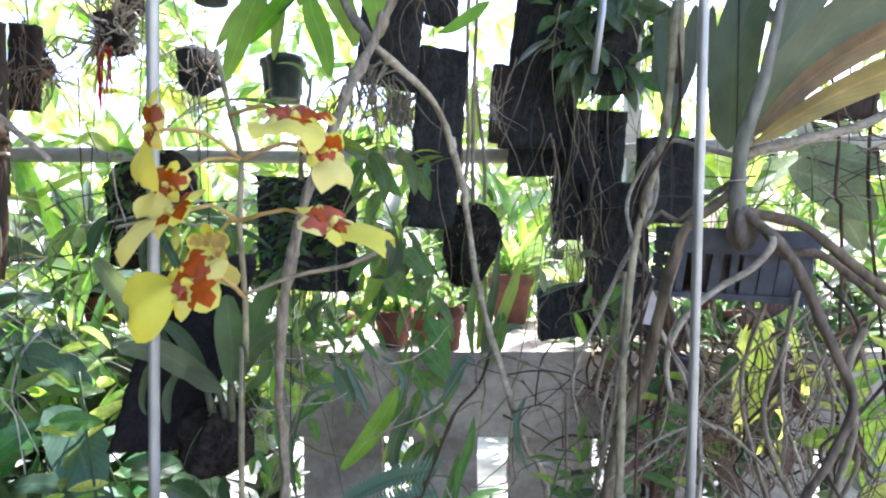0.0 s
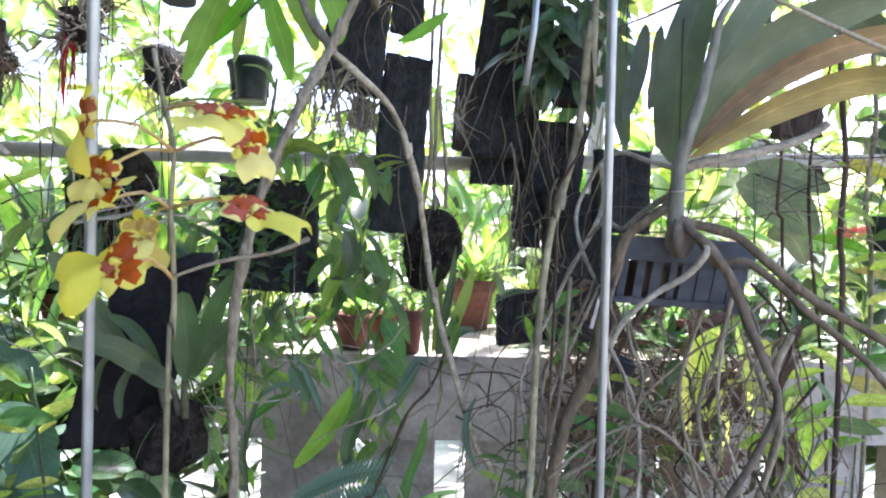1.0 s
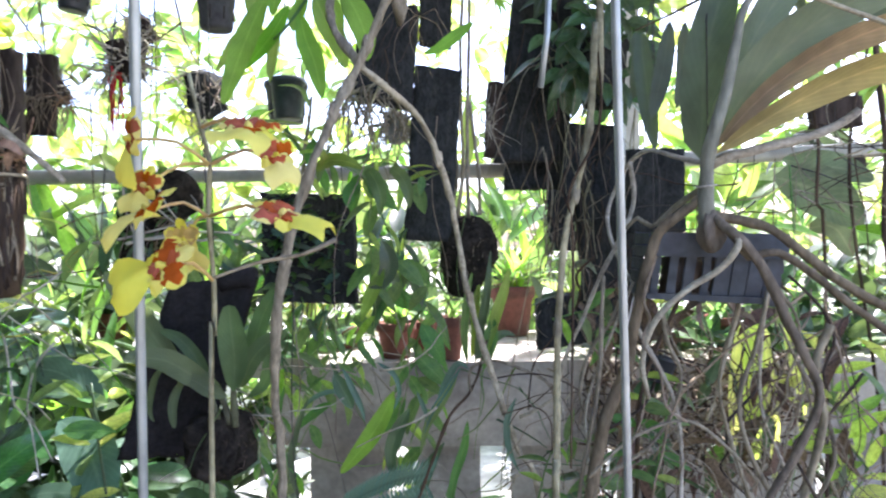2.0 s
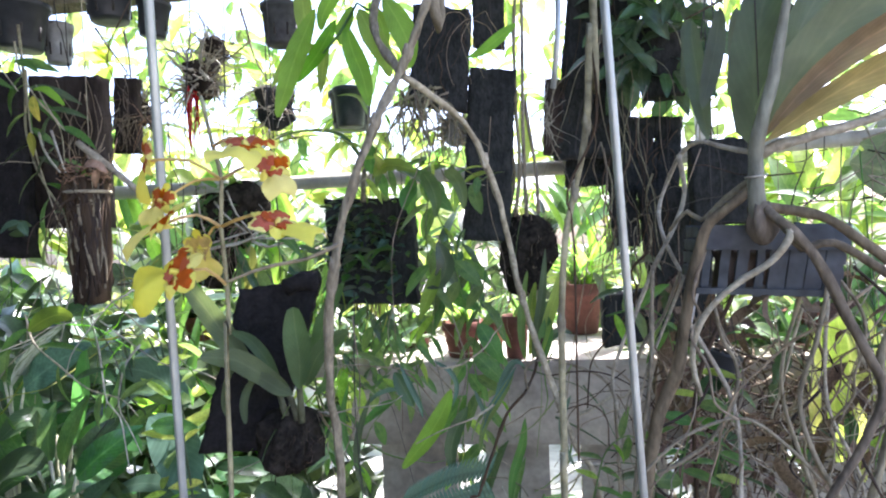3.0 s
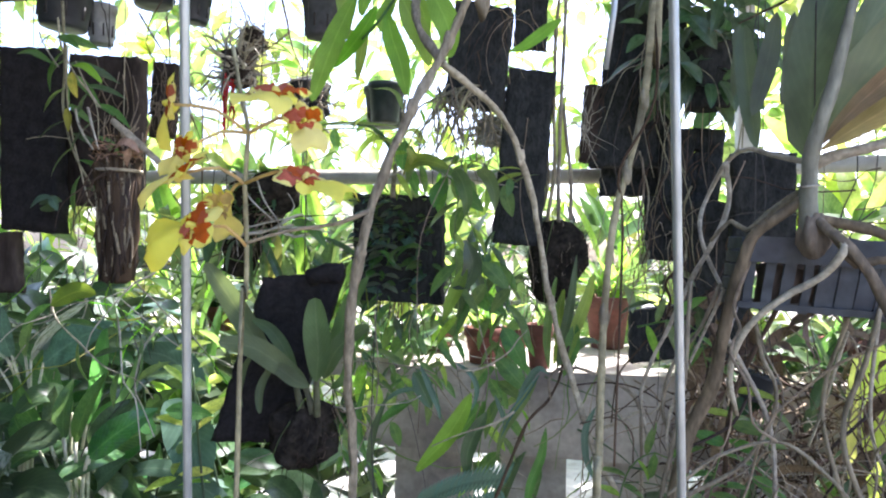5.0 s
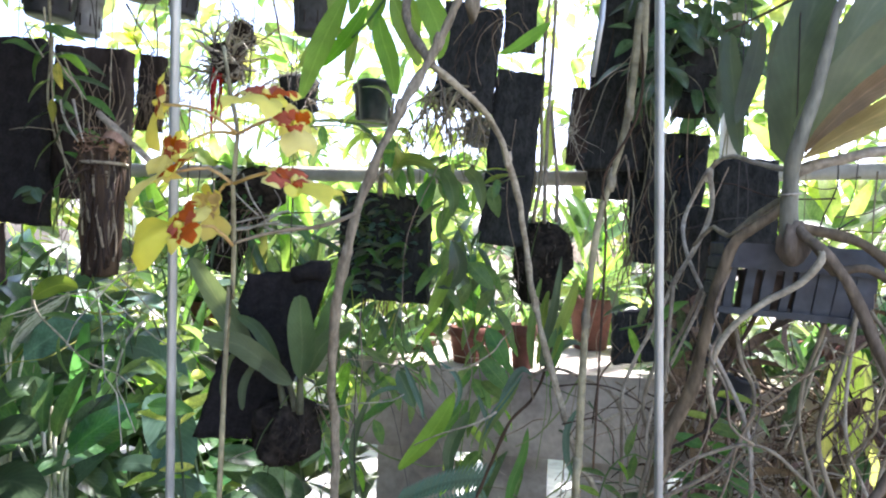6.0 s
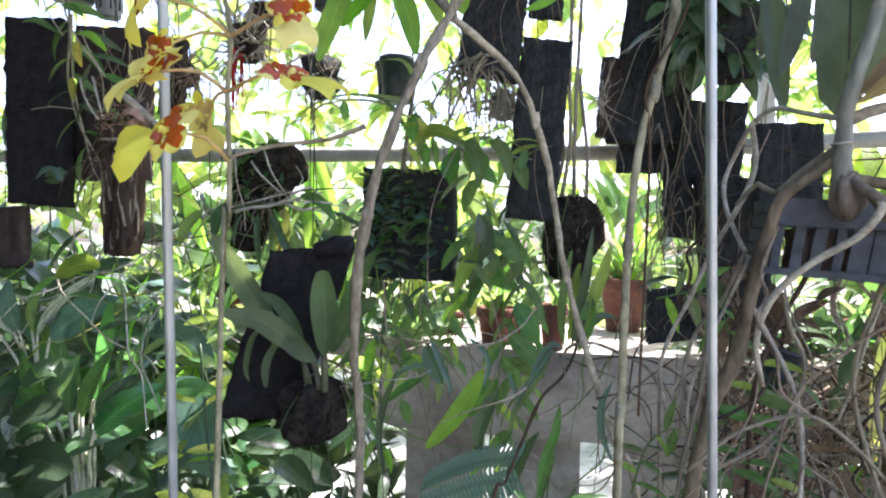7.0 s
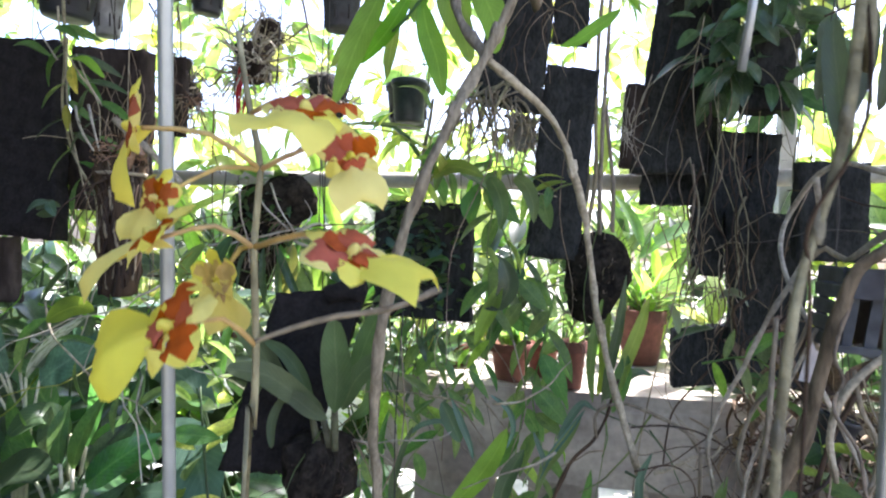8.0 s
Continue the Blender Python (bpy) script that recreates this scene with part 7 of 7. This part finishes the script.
leafy_plant("strap_leaf_plant", (1.25, 2.5, 0), (1.085, 2.500, 1.484), 26, [LANCE_L, OVATE, LANCE], 0.28, "bright green leafy plant beyond the bench", (10, 80))

dk = Vector((0.489, 1.980, 1.019))
dark_plant = thing("dark_leaf_plant", (dk.x, dk.y, zt + 0.002), "dark green rounded leaves on thin stalks on the bench", "plant")
for k, (dx, dz, ln) in enumerate(((-0.06, 0.05, 0.12), (-0.05, 0.1, 0.13), (-0.03, 0.16, 0.11), (0.05, 0.06, 0.12), (0.06, 0.12, 0.12), (0.0, 0.2, 0.1), (0.03, 0.02, 0.11))):
    root = Vector((dk.x, dk.y, zt + 0.003))
    tip = root + Vector((dx * 0.5, -0.02, dz))
    g = Shape()
    tube(g, [root, root.lerp(tip, 0.6) + Vector((0, 0, 0.01)), tip], 0.002, 0.0015, 5, 0.02)
    part("stalk", g, LEAF_DARK, dark_plant)
    put_leaf(dark_plant, OVATE_D, tip, (1 if dx > 0 else -1, -0.3, -0.1), ln, up=(0, -0.5, 0.9))
for k, x in enumerate((0.5, 0.69, 0.88, 1.07, -0.6, -0.47, -0.4, 1.26, 1.45)):
    th = thing("ledge_tuft", (x, 2.08 + 0.05 * (k % 2), zt + 0.002), "low tuft of small pale green leaves on the bench", "plant", "tufts on the bench")
    for i in range(58 if k < 4 else 44):
        put_leaf(th, R.choice((STRAP_D, LANCE, LANCE_D, OVATE_D, OVATE)), (x + R.uniform(-0.1, 0.1), 2.02 + R.uniform(-0.09, 0.1), zt + R.uniform(0, 0.05)), dirn(R.uniform(0, 360), R.uniform(10, 80)), R.uniform(0.05, 0.15), up=(0, -0.5, 0.8), roll=R.uniform(-0.6, 0.6))
for i in range(22):
    p = Vector((-0.917, 1.300, 1.240)) + Vector((R.uniform(-0.22, 0.22), R.uniform(-0.1, 0.15), R.uniform(-0.1, 0.1)))
    d = Vector((R.uniform(-1, 1), R.uniform(-0.3, 0.2), R.uniform(-1, -0.1))).normalized()
    pts = [p]
    for j in range(6):
        d = (d + jitter(0.45) + Vector((0, 0, -0.1))).normalized()
        pts.append(pts[-1] + d * R.uniform(0.03, 0.07))
    g = Shape()
    tube(g, pts, R.uniform(0.0014, 0.003), 0.0012, 5, 0.02)
    part("twig", g, R.choice((PALE_BARK, GREY_ROOT, GREY_ROOT, OLIVE, LEAF_LIME)), leftb)
# twiggy stem with paired leaves on the dark plaque
for pts, n in (([(-1.017, 1.240, 1.799), (-1.016, 1.240, 1.722), (-1.008, 1.240, 1.633), (-0.985, 1.240, 1.543), (-0.956, 1.240, 1.452), (-0.917, 1.240, 1.412)], 12), ([(-1.041, 1.240, 1.864), (-1.032, 1.240, 1.800), (-0.994, 1.240, 1.733), (-0.942, 1.240, 1.666), (-0.934, 1.240, 1.578)], 10), ([(-1.020, 1.200, 1.256), (-1.003, 1.200, 1.193), (-0.945, 1.200, 1.142), (-0.880, 1.200, 1.091), (-0.801, 1.200, 1.066), (-0.764, 1.200, 1.029)], 6)):
    leafy_stem(leftb, pts, 0.0025, [LANCE, LANCE_D, LANCE], n, 0.1, mat=PALE_BARK, hang=0.1)
for pts, w, mt in (([(-1.094, 1.250, 1.444), (-1.076, 1.250, 1.452), (-1.053, 1.250, 1.455), (-1.033, 1.250, 1.450)], 0.02, LEAF_DARK), ([(-1.044, 1.250, 1.447), (-1.051, 1.250, 1.438), (-1.073, 1.250, 1.435), (-1.092, 1.250, 1.434)], 0.022, LEAF_DARK), ([(-0.971, 1.150, 1.225), (-0.944, 1.150, 1.242), (-0.903, 1.150, 1.257), (-0.865, 1.150, 1.251)], 0.045, OLIVE)):
    traced_leaf(leftb, pts, w, mt)
put_leaf(leftb, YELLOW, (-0.987, 1.220, 1.735), (0.2, -0.2, -1), 0.06, up=(0, -1, 0))

for pts, r0, mt in (([(-1.03, 1.24, 1.90), (-1.021, 1.24, 1.759), (-1.026, 1.24, 1.672), (-1.014, 1.24, 1.61), (-0.991, 1.24, 1.548), (-0.94, 1.235, 1.474), (-0.905, 1.20, 1.431), (-0.89, 1.19, 1.36)], 0.0032, OLIVE_BARK), ([(-0.985, 1.23, 1.655), (-0.972, 1.22, 1.63), (-0.948, 1.21, 1.594), (-0.915, 1.20, 1.560)], 0.0030, GREY_ROOT), ([(-0.946, 1.22, 1.655), (-0.925, 1.21, 1.606), (-0.902, 1.20, 1.560)], 0.0028, GREY_ROOT), ([(-0.985, 1.23, 1.76), (-0.95, 1.22, 1.703), (-0.915, 1.22, 1.654)], 0.0020, PALE_BARK),
                    ([(-1.101, 1.22, 1.588), (-1.052, 1.22, 1.594), (-0.996, 1.225, 1.588)], 0.0011, PALE_BARK), ([(-1.08, 1.23, 1.83), (-1.06, 1.22, 1.80), (-1.03, 1.23, 1.75)], 0.002, GREY_ROOT)):
    g = Shape()
    tube(g, pts, r0, r0 * 0.7, 6, 0.02, 0.4)
    part("twig", g, mt, leftb)
for pts, w, mt in (([(-1.127, 1.22, 1.78), (-1.077, 1.21, 1.778), (-1.025, 1.21, 1.75)], 0.018, LEAF), ([(-1.029, 1.22, 1.812), (-0.994, 1.21, 1.806), (-0.960, 1.21, 1.780)], 0.018, LEAF), ([(-0.986, 1.22, 1.748), (-0.944, 1.21, 1.741), (-0.903, 1.21, 1.705)], 0.018, LEAF_LIME), ([(-1.035, 1.22, 1.459), (-1.056, 1.21, 1.452), (-1.079, 1.21, 1.434)], 0.022, TEAL_LEAF), ([(-1.035, 1.22, 1.459), (-1.02, 1.21, 1.448), (-1.010, 1.21, 1.428)], 0.022, TEAL_LEAF), ([(-1.00, 1.22, 1.655), (-0.985, 1.21, 1.625), (-0.985, 1.21, 1.60)], 0.018, LEAF_YELLOW)):
    traced_leaf(leftb, pts, w, mt, (0, -0.8, 0.6), 0.25)

# ---- yellow-green strap fern and lime vine beside the roots ----
sfern = thing("strap_fern", (1.28, 1.75, 0), "yellow-green long fern leaves, coloured pale to look sunlit", "fern")
# fern leaves get the lightened lime in place of real sunlight
for pts, w in (([(0.826, 1.700, 1.163), (0.821, 1.700, 1.043), (0.828, 1.700, 0.921), (0.840, 1.700, 0.760)], 0.045), ([(0.803, 1.700, 1.133), (0.785, 1.700, 1.012), (0.781, 1.700, 0.891), (0.794, 1.700, 0.783)], 0.03), ([(0.873, 1.720, 1.130), (0.883, 1.720, 0.992), (0.899, 1.720, 0.854), (0.900, 1.720, 0.698)], 0.03), ([(0.939, 1.750, 1.125), (0.969, 1.750, 1.001), (0.990, 1.750, 0.907), (0.987, 1.750, 0.813)], 0.025), ([(0.835, 1.680, 1.158), (0.840, 1.680, 1.077), (0.843, 1.680, 0.942), (0.855, 1.680, 0.836)], 0.028)):
    traced_leaf(sfern, pts, w * 1.25, LIT_STRAP, (0.3, -1, 0.1), 0.2, tip=0.35)
g = Shape()
tube(g, [(1.28, 1.75, 0), (1.1, 1.75, 0.6), (0.847, 1.720, 1.153)], 0.008, 0.004, 6, 0.04)
part("stem", g, BARK, sfern)
lvine = thing("lime_vine", (1.35, 1.4, 0), "lime-green climbing vine with upright narrow leaves", "vine")
leafy_stem(lvine, [(1.3, 1.4, 0.0)] + [(0.908, 1.350, 0.699), (0.916, 1.350, 0.854), (0.939, 1.350, 0.956), (0.989, 1.350, 1.033), (1.011, 1.350, 1.135), (1.021, 1.350, 1.237), (1.029, 1.350, 1.351), (1.050, 1.350, 1.502)], 0.003, [LIT, LANCE_L, LIT, LIT, OVATE], 44, 0.135, mat=LEAF, hang=-0.3)
leafy_stem(lvine, [(0.897, 1.300, 0.873), (0.844, 1.300, 0.947), (0.816, 1.300, 1.046), (0.826, 1.300, 1.119)], 0.0022, [LIT, LANCE_L], 14, 0.11, mat=LEAF, hang=-0.2)
leafy_stem(lvine, [(1.229, 1.500, 0.823), (1.201, 1.500, 0.994), (1.203, 1.500, 1.136), (1.211, 1.500, 1.305), (1.176, 1.500, 1.444), (1.198, 1.500, 1.625)], 0.003, [OVATE, YELLOW, LANCE_L], 22, 0.12, mat=LEAF, hang=0.1)
twigs = thing("twig_tangle", (1.0, 1.5, 0), "bare dark twigs crossing in front of the leaves", "twigs")
for i in range(26):
    p = Vector((0.851, 1.300, 1.483)) + Vector((R.uniform(-0.3, 0.25), R.uniform(-0.1, 0.25), R.uniform(-0.14, 0.14)))
    d = Vector((R.uniform(-1, 1), R.uniform(-0.3, 0.3), R.uniform(-0.5, 0.5))).normalized()
    pts = [p]
    for j in range(4):
        d = (d + jitter(0.35)).normalized()
        pts.append(pts[-1] + d * 0.06)
    g = Shape()
    tube(g, pts, 0.0018, 0.001, 5, 0.03)
    part("twig", g, R.choice((STUMP, BARK, WIRE)), twigs)
g = Shape()
tube(g, [(1.0, 1.5, 0), (1.02, 1.45, 0.8), (0.882, 1.350, 1.486), (0.955, 1.400, 1.799)], 0.005, 0.003, 6, 0.05, 0.3)
part("stem", g, STUMP, twigs)

for pts, w in (([(0.795, 1.500, 1.507), (0.859, 1.500, 1.487), (0.931, 1.500, 1.454), (1.005, 1.500, 1.386)], 0.13), ([(0.840, 1.550, 1.553), (0.899, 1.550, 1.540), (0.988, 1.550, 1.528), (1.062, 1.550, 1.501)], 0.08), ([(1.040, 1.600, 1.311), (1.008, 1.600, 1.370), (0.976, 1.600, 1.391), (0.931, 1.600, 1.383)], 0.07)):
    traced_leaf(twigs, pts, w, SHEET_LEAF, (0, -1, 0.2), 0.1, "large dull olive leaf")
for k, pts in enumerate(([(0.852, 1.250, 1.962), (0.867, 1.250, 1.803), (0.880, 1.250, 1.666), (0.894, 1.250, 1.528), (0.890, 1.250, 1.388), (0.902, 1.250, 1.224)], [(1.053, 1.400, 2.031), (1.045, 1.400, 1.827), (1.061, 1.400, 1.648), (1.047, 1.400, 1.466), (1.071, 1.400, 1.257)], [(0.771, 1.300, 1.673), (0.789, 1.300, 1.554), (0.785, 1.300, 1.434), (0.802, 1.300, 1.326)])):
    foot = Vector((pts[-1][0] + 0.02, pts[-1][1] + 0.08, 0.0))
    woody = thing("woody_climber", foot, "brown woody climber stem rising to the roof", "vine", "lianas")
    g = Shape()
    tube(g, pts + [(pts[-1][0] + 0.03, pts[-1][1] + 0.05, 0.4), tuple(foot)], (0.006, 0.005, 0.003)[k], 0.005, 8, 0.03, 0.4, k)
    part("main_stem", g, (STUMP, BARK, STUMP)[k], woody)
    for n in range(2, len(pts) - 1):
        a = Vector(pts[n])
        g = Shape()
        tube(g, [a, a + Vector((R.uniform(-0.05, 0.05), R.uniform(-0.03, 0.03), 0.03)), a + Vector((R.uniform(-0.12, 0.12), R.uniform(-0.05, 0.05), R.uniform(-0.06, 0.1)))], 0.002, 0.001, 5, 0.02, 0.3)
        part("side_twig", g, BARK, woody)
        put_leaf(woody, R.choice((OVATE, LANCE_L)), a, (R.uniform(-1, 1), -0.4, R.uniform(-0.4, 0.4)), 0.07)
fl = Vector((1.365, 1.900, 1.398))
blossom = thing("orange_blossom", (fl.x, fl.y, fl.z - 0.3), "small orange blossom on a green stalk", "flower")
g = Shape()
tube(g, [(fl.x + 0.1, fl.y + 0.1, 0), (fl.x + 0.05, fl.y, fl.z - 0.3), tuple(fl)], 0.004, 0.002, 6, 0.05)
part("stalk", g, LEAF, blossom)
for k in range(6):
    g = Shape()
    ribbon(g, [fl, fl + dirn(60 * k, 20) * 0.03 + Vector((0, -0.01, 0)), fl + dirn(60 * k, -30) * 0.05], 0.035, (0, -0.5, 0.8), 0.1, 0.6)
    part("petal", g, ORANGE, blossom)

for pts, n in (([(0.299, 0.980, 0.939), (0.311, 0.980, 1.029), (0.336, 0.980, 1.118), (0.330, 0.980, 1.171)], 9), ([(0.356, 1.000, 0.967), (0.370, 1.000, 1.040), (0.384, 1.000, 1.112), (0.406, 1.000, 1.156)], 8), ([(0.210, 1.100, 1.230), (0.269, 1.100, 1.243), (0.306, 1.100, 1.227), (0.323, 1.100, 1.167)], 8), ([(0.171, 1.020, 0.939), (0.193, 1.020, 1.015), (0.231, 1.020, 1.043), (0.266, 1.020, 1.024)], 8)):
    leafy_stem(lvine, pts, 0.0018, [OVATE, LANCE, OVATE, LANCE_L], n, 0.06, mat=LEAF, hang=0.3)

# ---- near thin sticks ----
sd = [(0.124, 0.500, 1.613), (0.121, 0.500, 1.554), (0.115, 0.500, 1.508)]
g = Shape()
tube(g, [(sd[0][0] + 0.03, 0.5, 2.735)] + sd, 0.0026, 0.0026, 10, 0.1, curve=False)
solid("hanging_stick", g, STEEL, "short pale stick hanging from the roof", "stick")

# ---- yellow and rust-red orchid spray close to the camera ----
spray = thing("orchid_spray", (-0.05, 0.30, 0), "arching orchid spray of yellow and rust-red flowers", "orchid")


def flower(c, face, up, size):
    """One dancing-lady orchid: a wide two-lobed lip, a red callus and five blotched sepals."""
    c, F = Vector(c), Vector(face).normalized()
    U = (Vector(up) - F * Vector(up).dot(F)).normalized()
    S = F.cross(U)
    g = Shape()
    cs = []
    for i in range(7):
        t = i / 6
        cs.append(c + F * 0.012 * size / 0.03 * math.sin(t * 2.2) * 0.6 - U * size * 0.95 * t)
    verts, faces = [], []
    for i, q in enumerate(cs):
        t = i / 6
        w = size * (0.12 + 0.40 * max(0, math.sin(math.pi * min(1, max(0, t - 0.18) / 0.95))) ** 0.7) if i < 6 else size * 0.36
        for s in (-1, -0.6, -0.25, 0, 0.25, 0.6, 1):
            notch = size * 0.16 * (1 - abs(s)) if i == 6 else 0
            verts.append(q + S * s * w + U * notch + F * (0.10 * size * math.sin(5 * s + 4 * t) * abs(s) - 0.12 * size * s * s))
    for i in range(6):
        for s in range(6):
            a = i * 7 + s
            faces.append((a, a + 1, a + 8, a + 7))
    g.add(verts, faces)
    tone = PETAL_TAN if F.y > 0 else PETAL_RED
    core = Shape()
    lathe(core, Matrix.Translation(c - F * 0.04 * size) @ F.to_track_quat("Z", "Y").to_matrix().to_4x4(), [(0.02 * size, 0), (0.07 * size, 0.03 * size), (0.08 * size, 0.09 * size), (0.05 * size, 0.17 * size), (0.015 * size, 0.2 * size)], 10, wobble=0.5)
    head = part("flower", core, PETAL, spray, "yellow column of a rust-blotched orchid flower")
    part("lip", g, PETAL, head, "broad yellow two-lobed lip")
    for ang, ln, wd in ((90, 0.6, 0.36), (152, 0.62, 0.46), (28, 0.62, 0.46), (212, 0.52, 0.32), (328, 0.52, 0.32)):
        d = S * math.cos(radians(ang)) + U * math.sin(radians(ang))
        q = Shape()
        ribbon(q, [c - F * 0.02 * size, c + d * ln * size * 0.5 + F * 0.07 * size, c + d * ln * size - F * 0.05 * size], wd * size, F, -0.15, 0.45, 0.58, n=9, lobe=0.2)
        rows = len(q.f) // 4
        lo, hi, mid_hi = {90: (0.12, 0.42, 0.6), 152: (0.06, 0.62, 0.82), 28: (0.06, 0.62, 0.82)}.get(ang, (0.2, 0.2, 0.45))
        q.k = [1 if rows * lo <= n // 4 and n // 4 < rows * (mid_hi if n % 4 in (1, 2) else hi) else 0 for n in range(len(q.f))]
        part("sepal", q, [PETAL, tone], head, "yellow sepal with a rust-red blotch")
    q = Shape()
    lathe(q, Matrix.Translation(c - U * 0.17 * size + F * 0.06 * size) @ F.to_track_quat("Z", "Y").to_matrix().to_4x4() @ Matrix.Diagonal((1.3, 0.9, 0.5, 1)), [(0.02 * size, -0.05 * size), (0.13 * size, -0.02 * size), (0.15 * size, 0.03 * size), (0.09 * size, 0.08 * size), (0.02 * size, 0.1 * size)], 14, wobble=0.9)
    part("callus", q, tone, head, "rust-red crest on the lip")


heads = [((-0.120, 0.270, 1.436), (-0.8, -0.6, 0.0), (0.25, 0, 1), 0.024), ((-0.119, 0.280, 1.413), (-0.3, -0.9, 0.2), (0.3, 0, 1), 0.017), ((-0.112, 0.270, 1.400), (-0.62, -0.4, 0.7), (0.75, 0, 0.65), 0.026),
         ((-0.108, 0.300, 1.384), (0.3, 0.9, 0.1), (-0.1, 0, 1), 0.019), ((-0.106, 0.270, 1.371), (-0.35, -0.8, 0.5), (0.85, 0.0, 0.5), 0.028), ((-0.061, 0.270, 1.439), (0.1, -0.55, 0.85), (0.0, 0.8, 0.55), 0.026),
         ((-0.052, 0.285, 1.428), (0.5, -0.8, 0.2), (-0.2, 0, 1), 0.018), ((-0.047, 0.275, 1.396), (0.45, -0.35, 0.82), (-0.82, 0.0, 0.55), 0.026)]
for h in heads:
    flower(h[0], h[1], h[2], h[3] * 1.12)
axis = [(-0.095, 0.300, 1.290), (-0.093, 0.302, 1.331), (-0.093, 0.303, 1.361), (-0.096, 0.305, 1.397), (-0.095, 0.307, 1.426), (-0.100, 0.308, 1.447), (-0.107, 0.310, 1.478)]
g = Shape()
tube(g, [(-0.05, 0.30, 0), (axis[0][0], 0.30, 0.8)] + axis, 0.0028, 0.0012, 8, 0.02, 0.15)
part("stem", g, OLIVE_BARK, spray)
for h, k in zip(heads, (4, 4, 3, 3, 2, 5, 4, 3)):
    g = Shape()
    a, b = Vector(axis[k]), Vector(h[0])
    tube(g, [a, a.lerp(b, 0.5) + Vector((0, 0.004, 0.006)), b + (a - b).normalized() * 0.002], 0.0011, 0.0008, 6, 0.01)
    part("flower_stalk", g, PETAL_TAN, spray)
g = Shape()
tube(g, [(-0.092, 0.300, 1.363), (-0.080, 0.307, 1.368), (-0.066, 0.315, 1.372), (-0.048, 0.323, 1.375), (-0.030, 0.330, 1.383)], 0.0008, 0.0014, 6, 0.01, 0.3)
part("side_twig", g, BARK, spray, "bare brown side twig")

# ---- far plants in the sun ----
kinds = [blade(0.10, 1.0, 0.3), blade(0.16, 0.7, 0.3), blade(0.34, 0.6, 0.25), blade(0.3, 0.3, 0.2), blade(0.5, 0.4, 0.2)]


def mass(name, n, xr, yr, zr, sizes, label, pick, el, mat, per=(3, 6)):
    g = Shape()
    for i in range(n):
        bx, by, bz = R.uniform(*xr), R.uniform(*yr), R.uniform(*zr)
        for j in range(R.randint(*per)):
            vs, fs = kinds[R.choice(pick)]
            m = aim((bx, by, bz), dirn(R.uniform(0, 360), R.uniform(*el)), size=R.uniform(*sizes), roll=R.uniform(-0.6, 0.6))
            g.add([m @ v for v in vs], fs)
    return solid(name, g, mat, label, "plants", kind="stuff")


mass("far_plants", 1000, (-7, 6.5), (4.0, 5.9), (0.05, 1.85), (0.15, 0.5), "sunlit yellow-green strap-leaved plants beyond the path", (0, 0, 1, 1, 2, 3), (10, 85), LEAF_FAR)
mass("far_tree_leaves", 880, (-7, 7), (4.8, 7.5), (1.5, 4.4), (0.12, 0.40), "loose sunlit yellow-green tree leaves", (2, 3, 4, 4, 1), (-70, 40), LEAF_FAR)
mass("bench_side_plants", 110, (-2.2, 2.4), (2.4, 2.75), (0.5, 1.3), (0.12, 0.3), "green strap leaves behind the bench", (0, 0, 1, 2), (20, 85), LEAF_FAR)
# dark-toned leaves fill the gaps where deep shade would show
mass("shade_plants", 150, (-3.0, -0.62), (2.0, 2.6), (0.02, 1.2), (0.18, 0.36), "dense green leaves darkened to look shaded beside the bench", (2, 3, 4, 3), (-30, 60), BROAD_ISLAND)
mass("shade_plants_beside_roots", 200, (1.0, 3.2), (2.1, 2.7), (0.4, 1.38), (0.12, 0.28), "dense green leaves darkened to look shaded beside the roots", (1, 2, 3, 3), (-30, 60), BROAD_ISLAND)
mass("hanging_shade_leaves", 16, (0.95, 2.3), (1.5, 2.3), (1.65, 2.5), (0.12, 0.3), "leaves darkened to look shaded, hanging under the roof", (1, 2, 3, 4), (-80, 10), GREY_ISLAND)
# the same shade-toned green keeps these dark despite the sun
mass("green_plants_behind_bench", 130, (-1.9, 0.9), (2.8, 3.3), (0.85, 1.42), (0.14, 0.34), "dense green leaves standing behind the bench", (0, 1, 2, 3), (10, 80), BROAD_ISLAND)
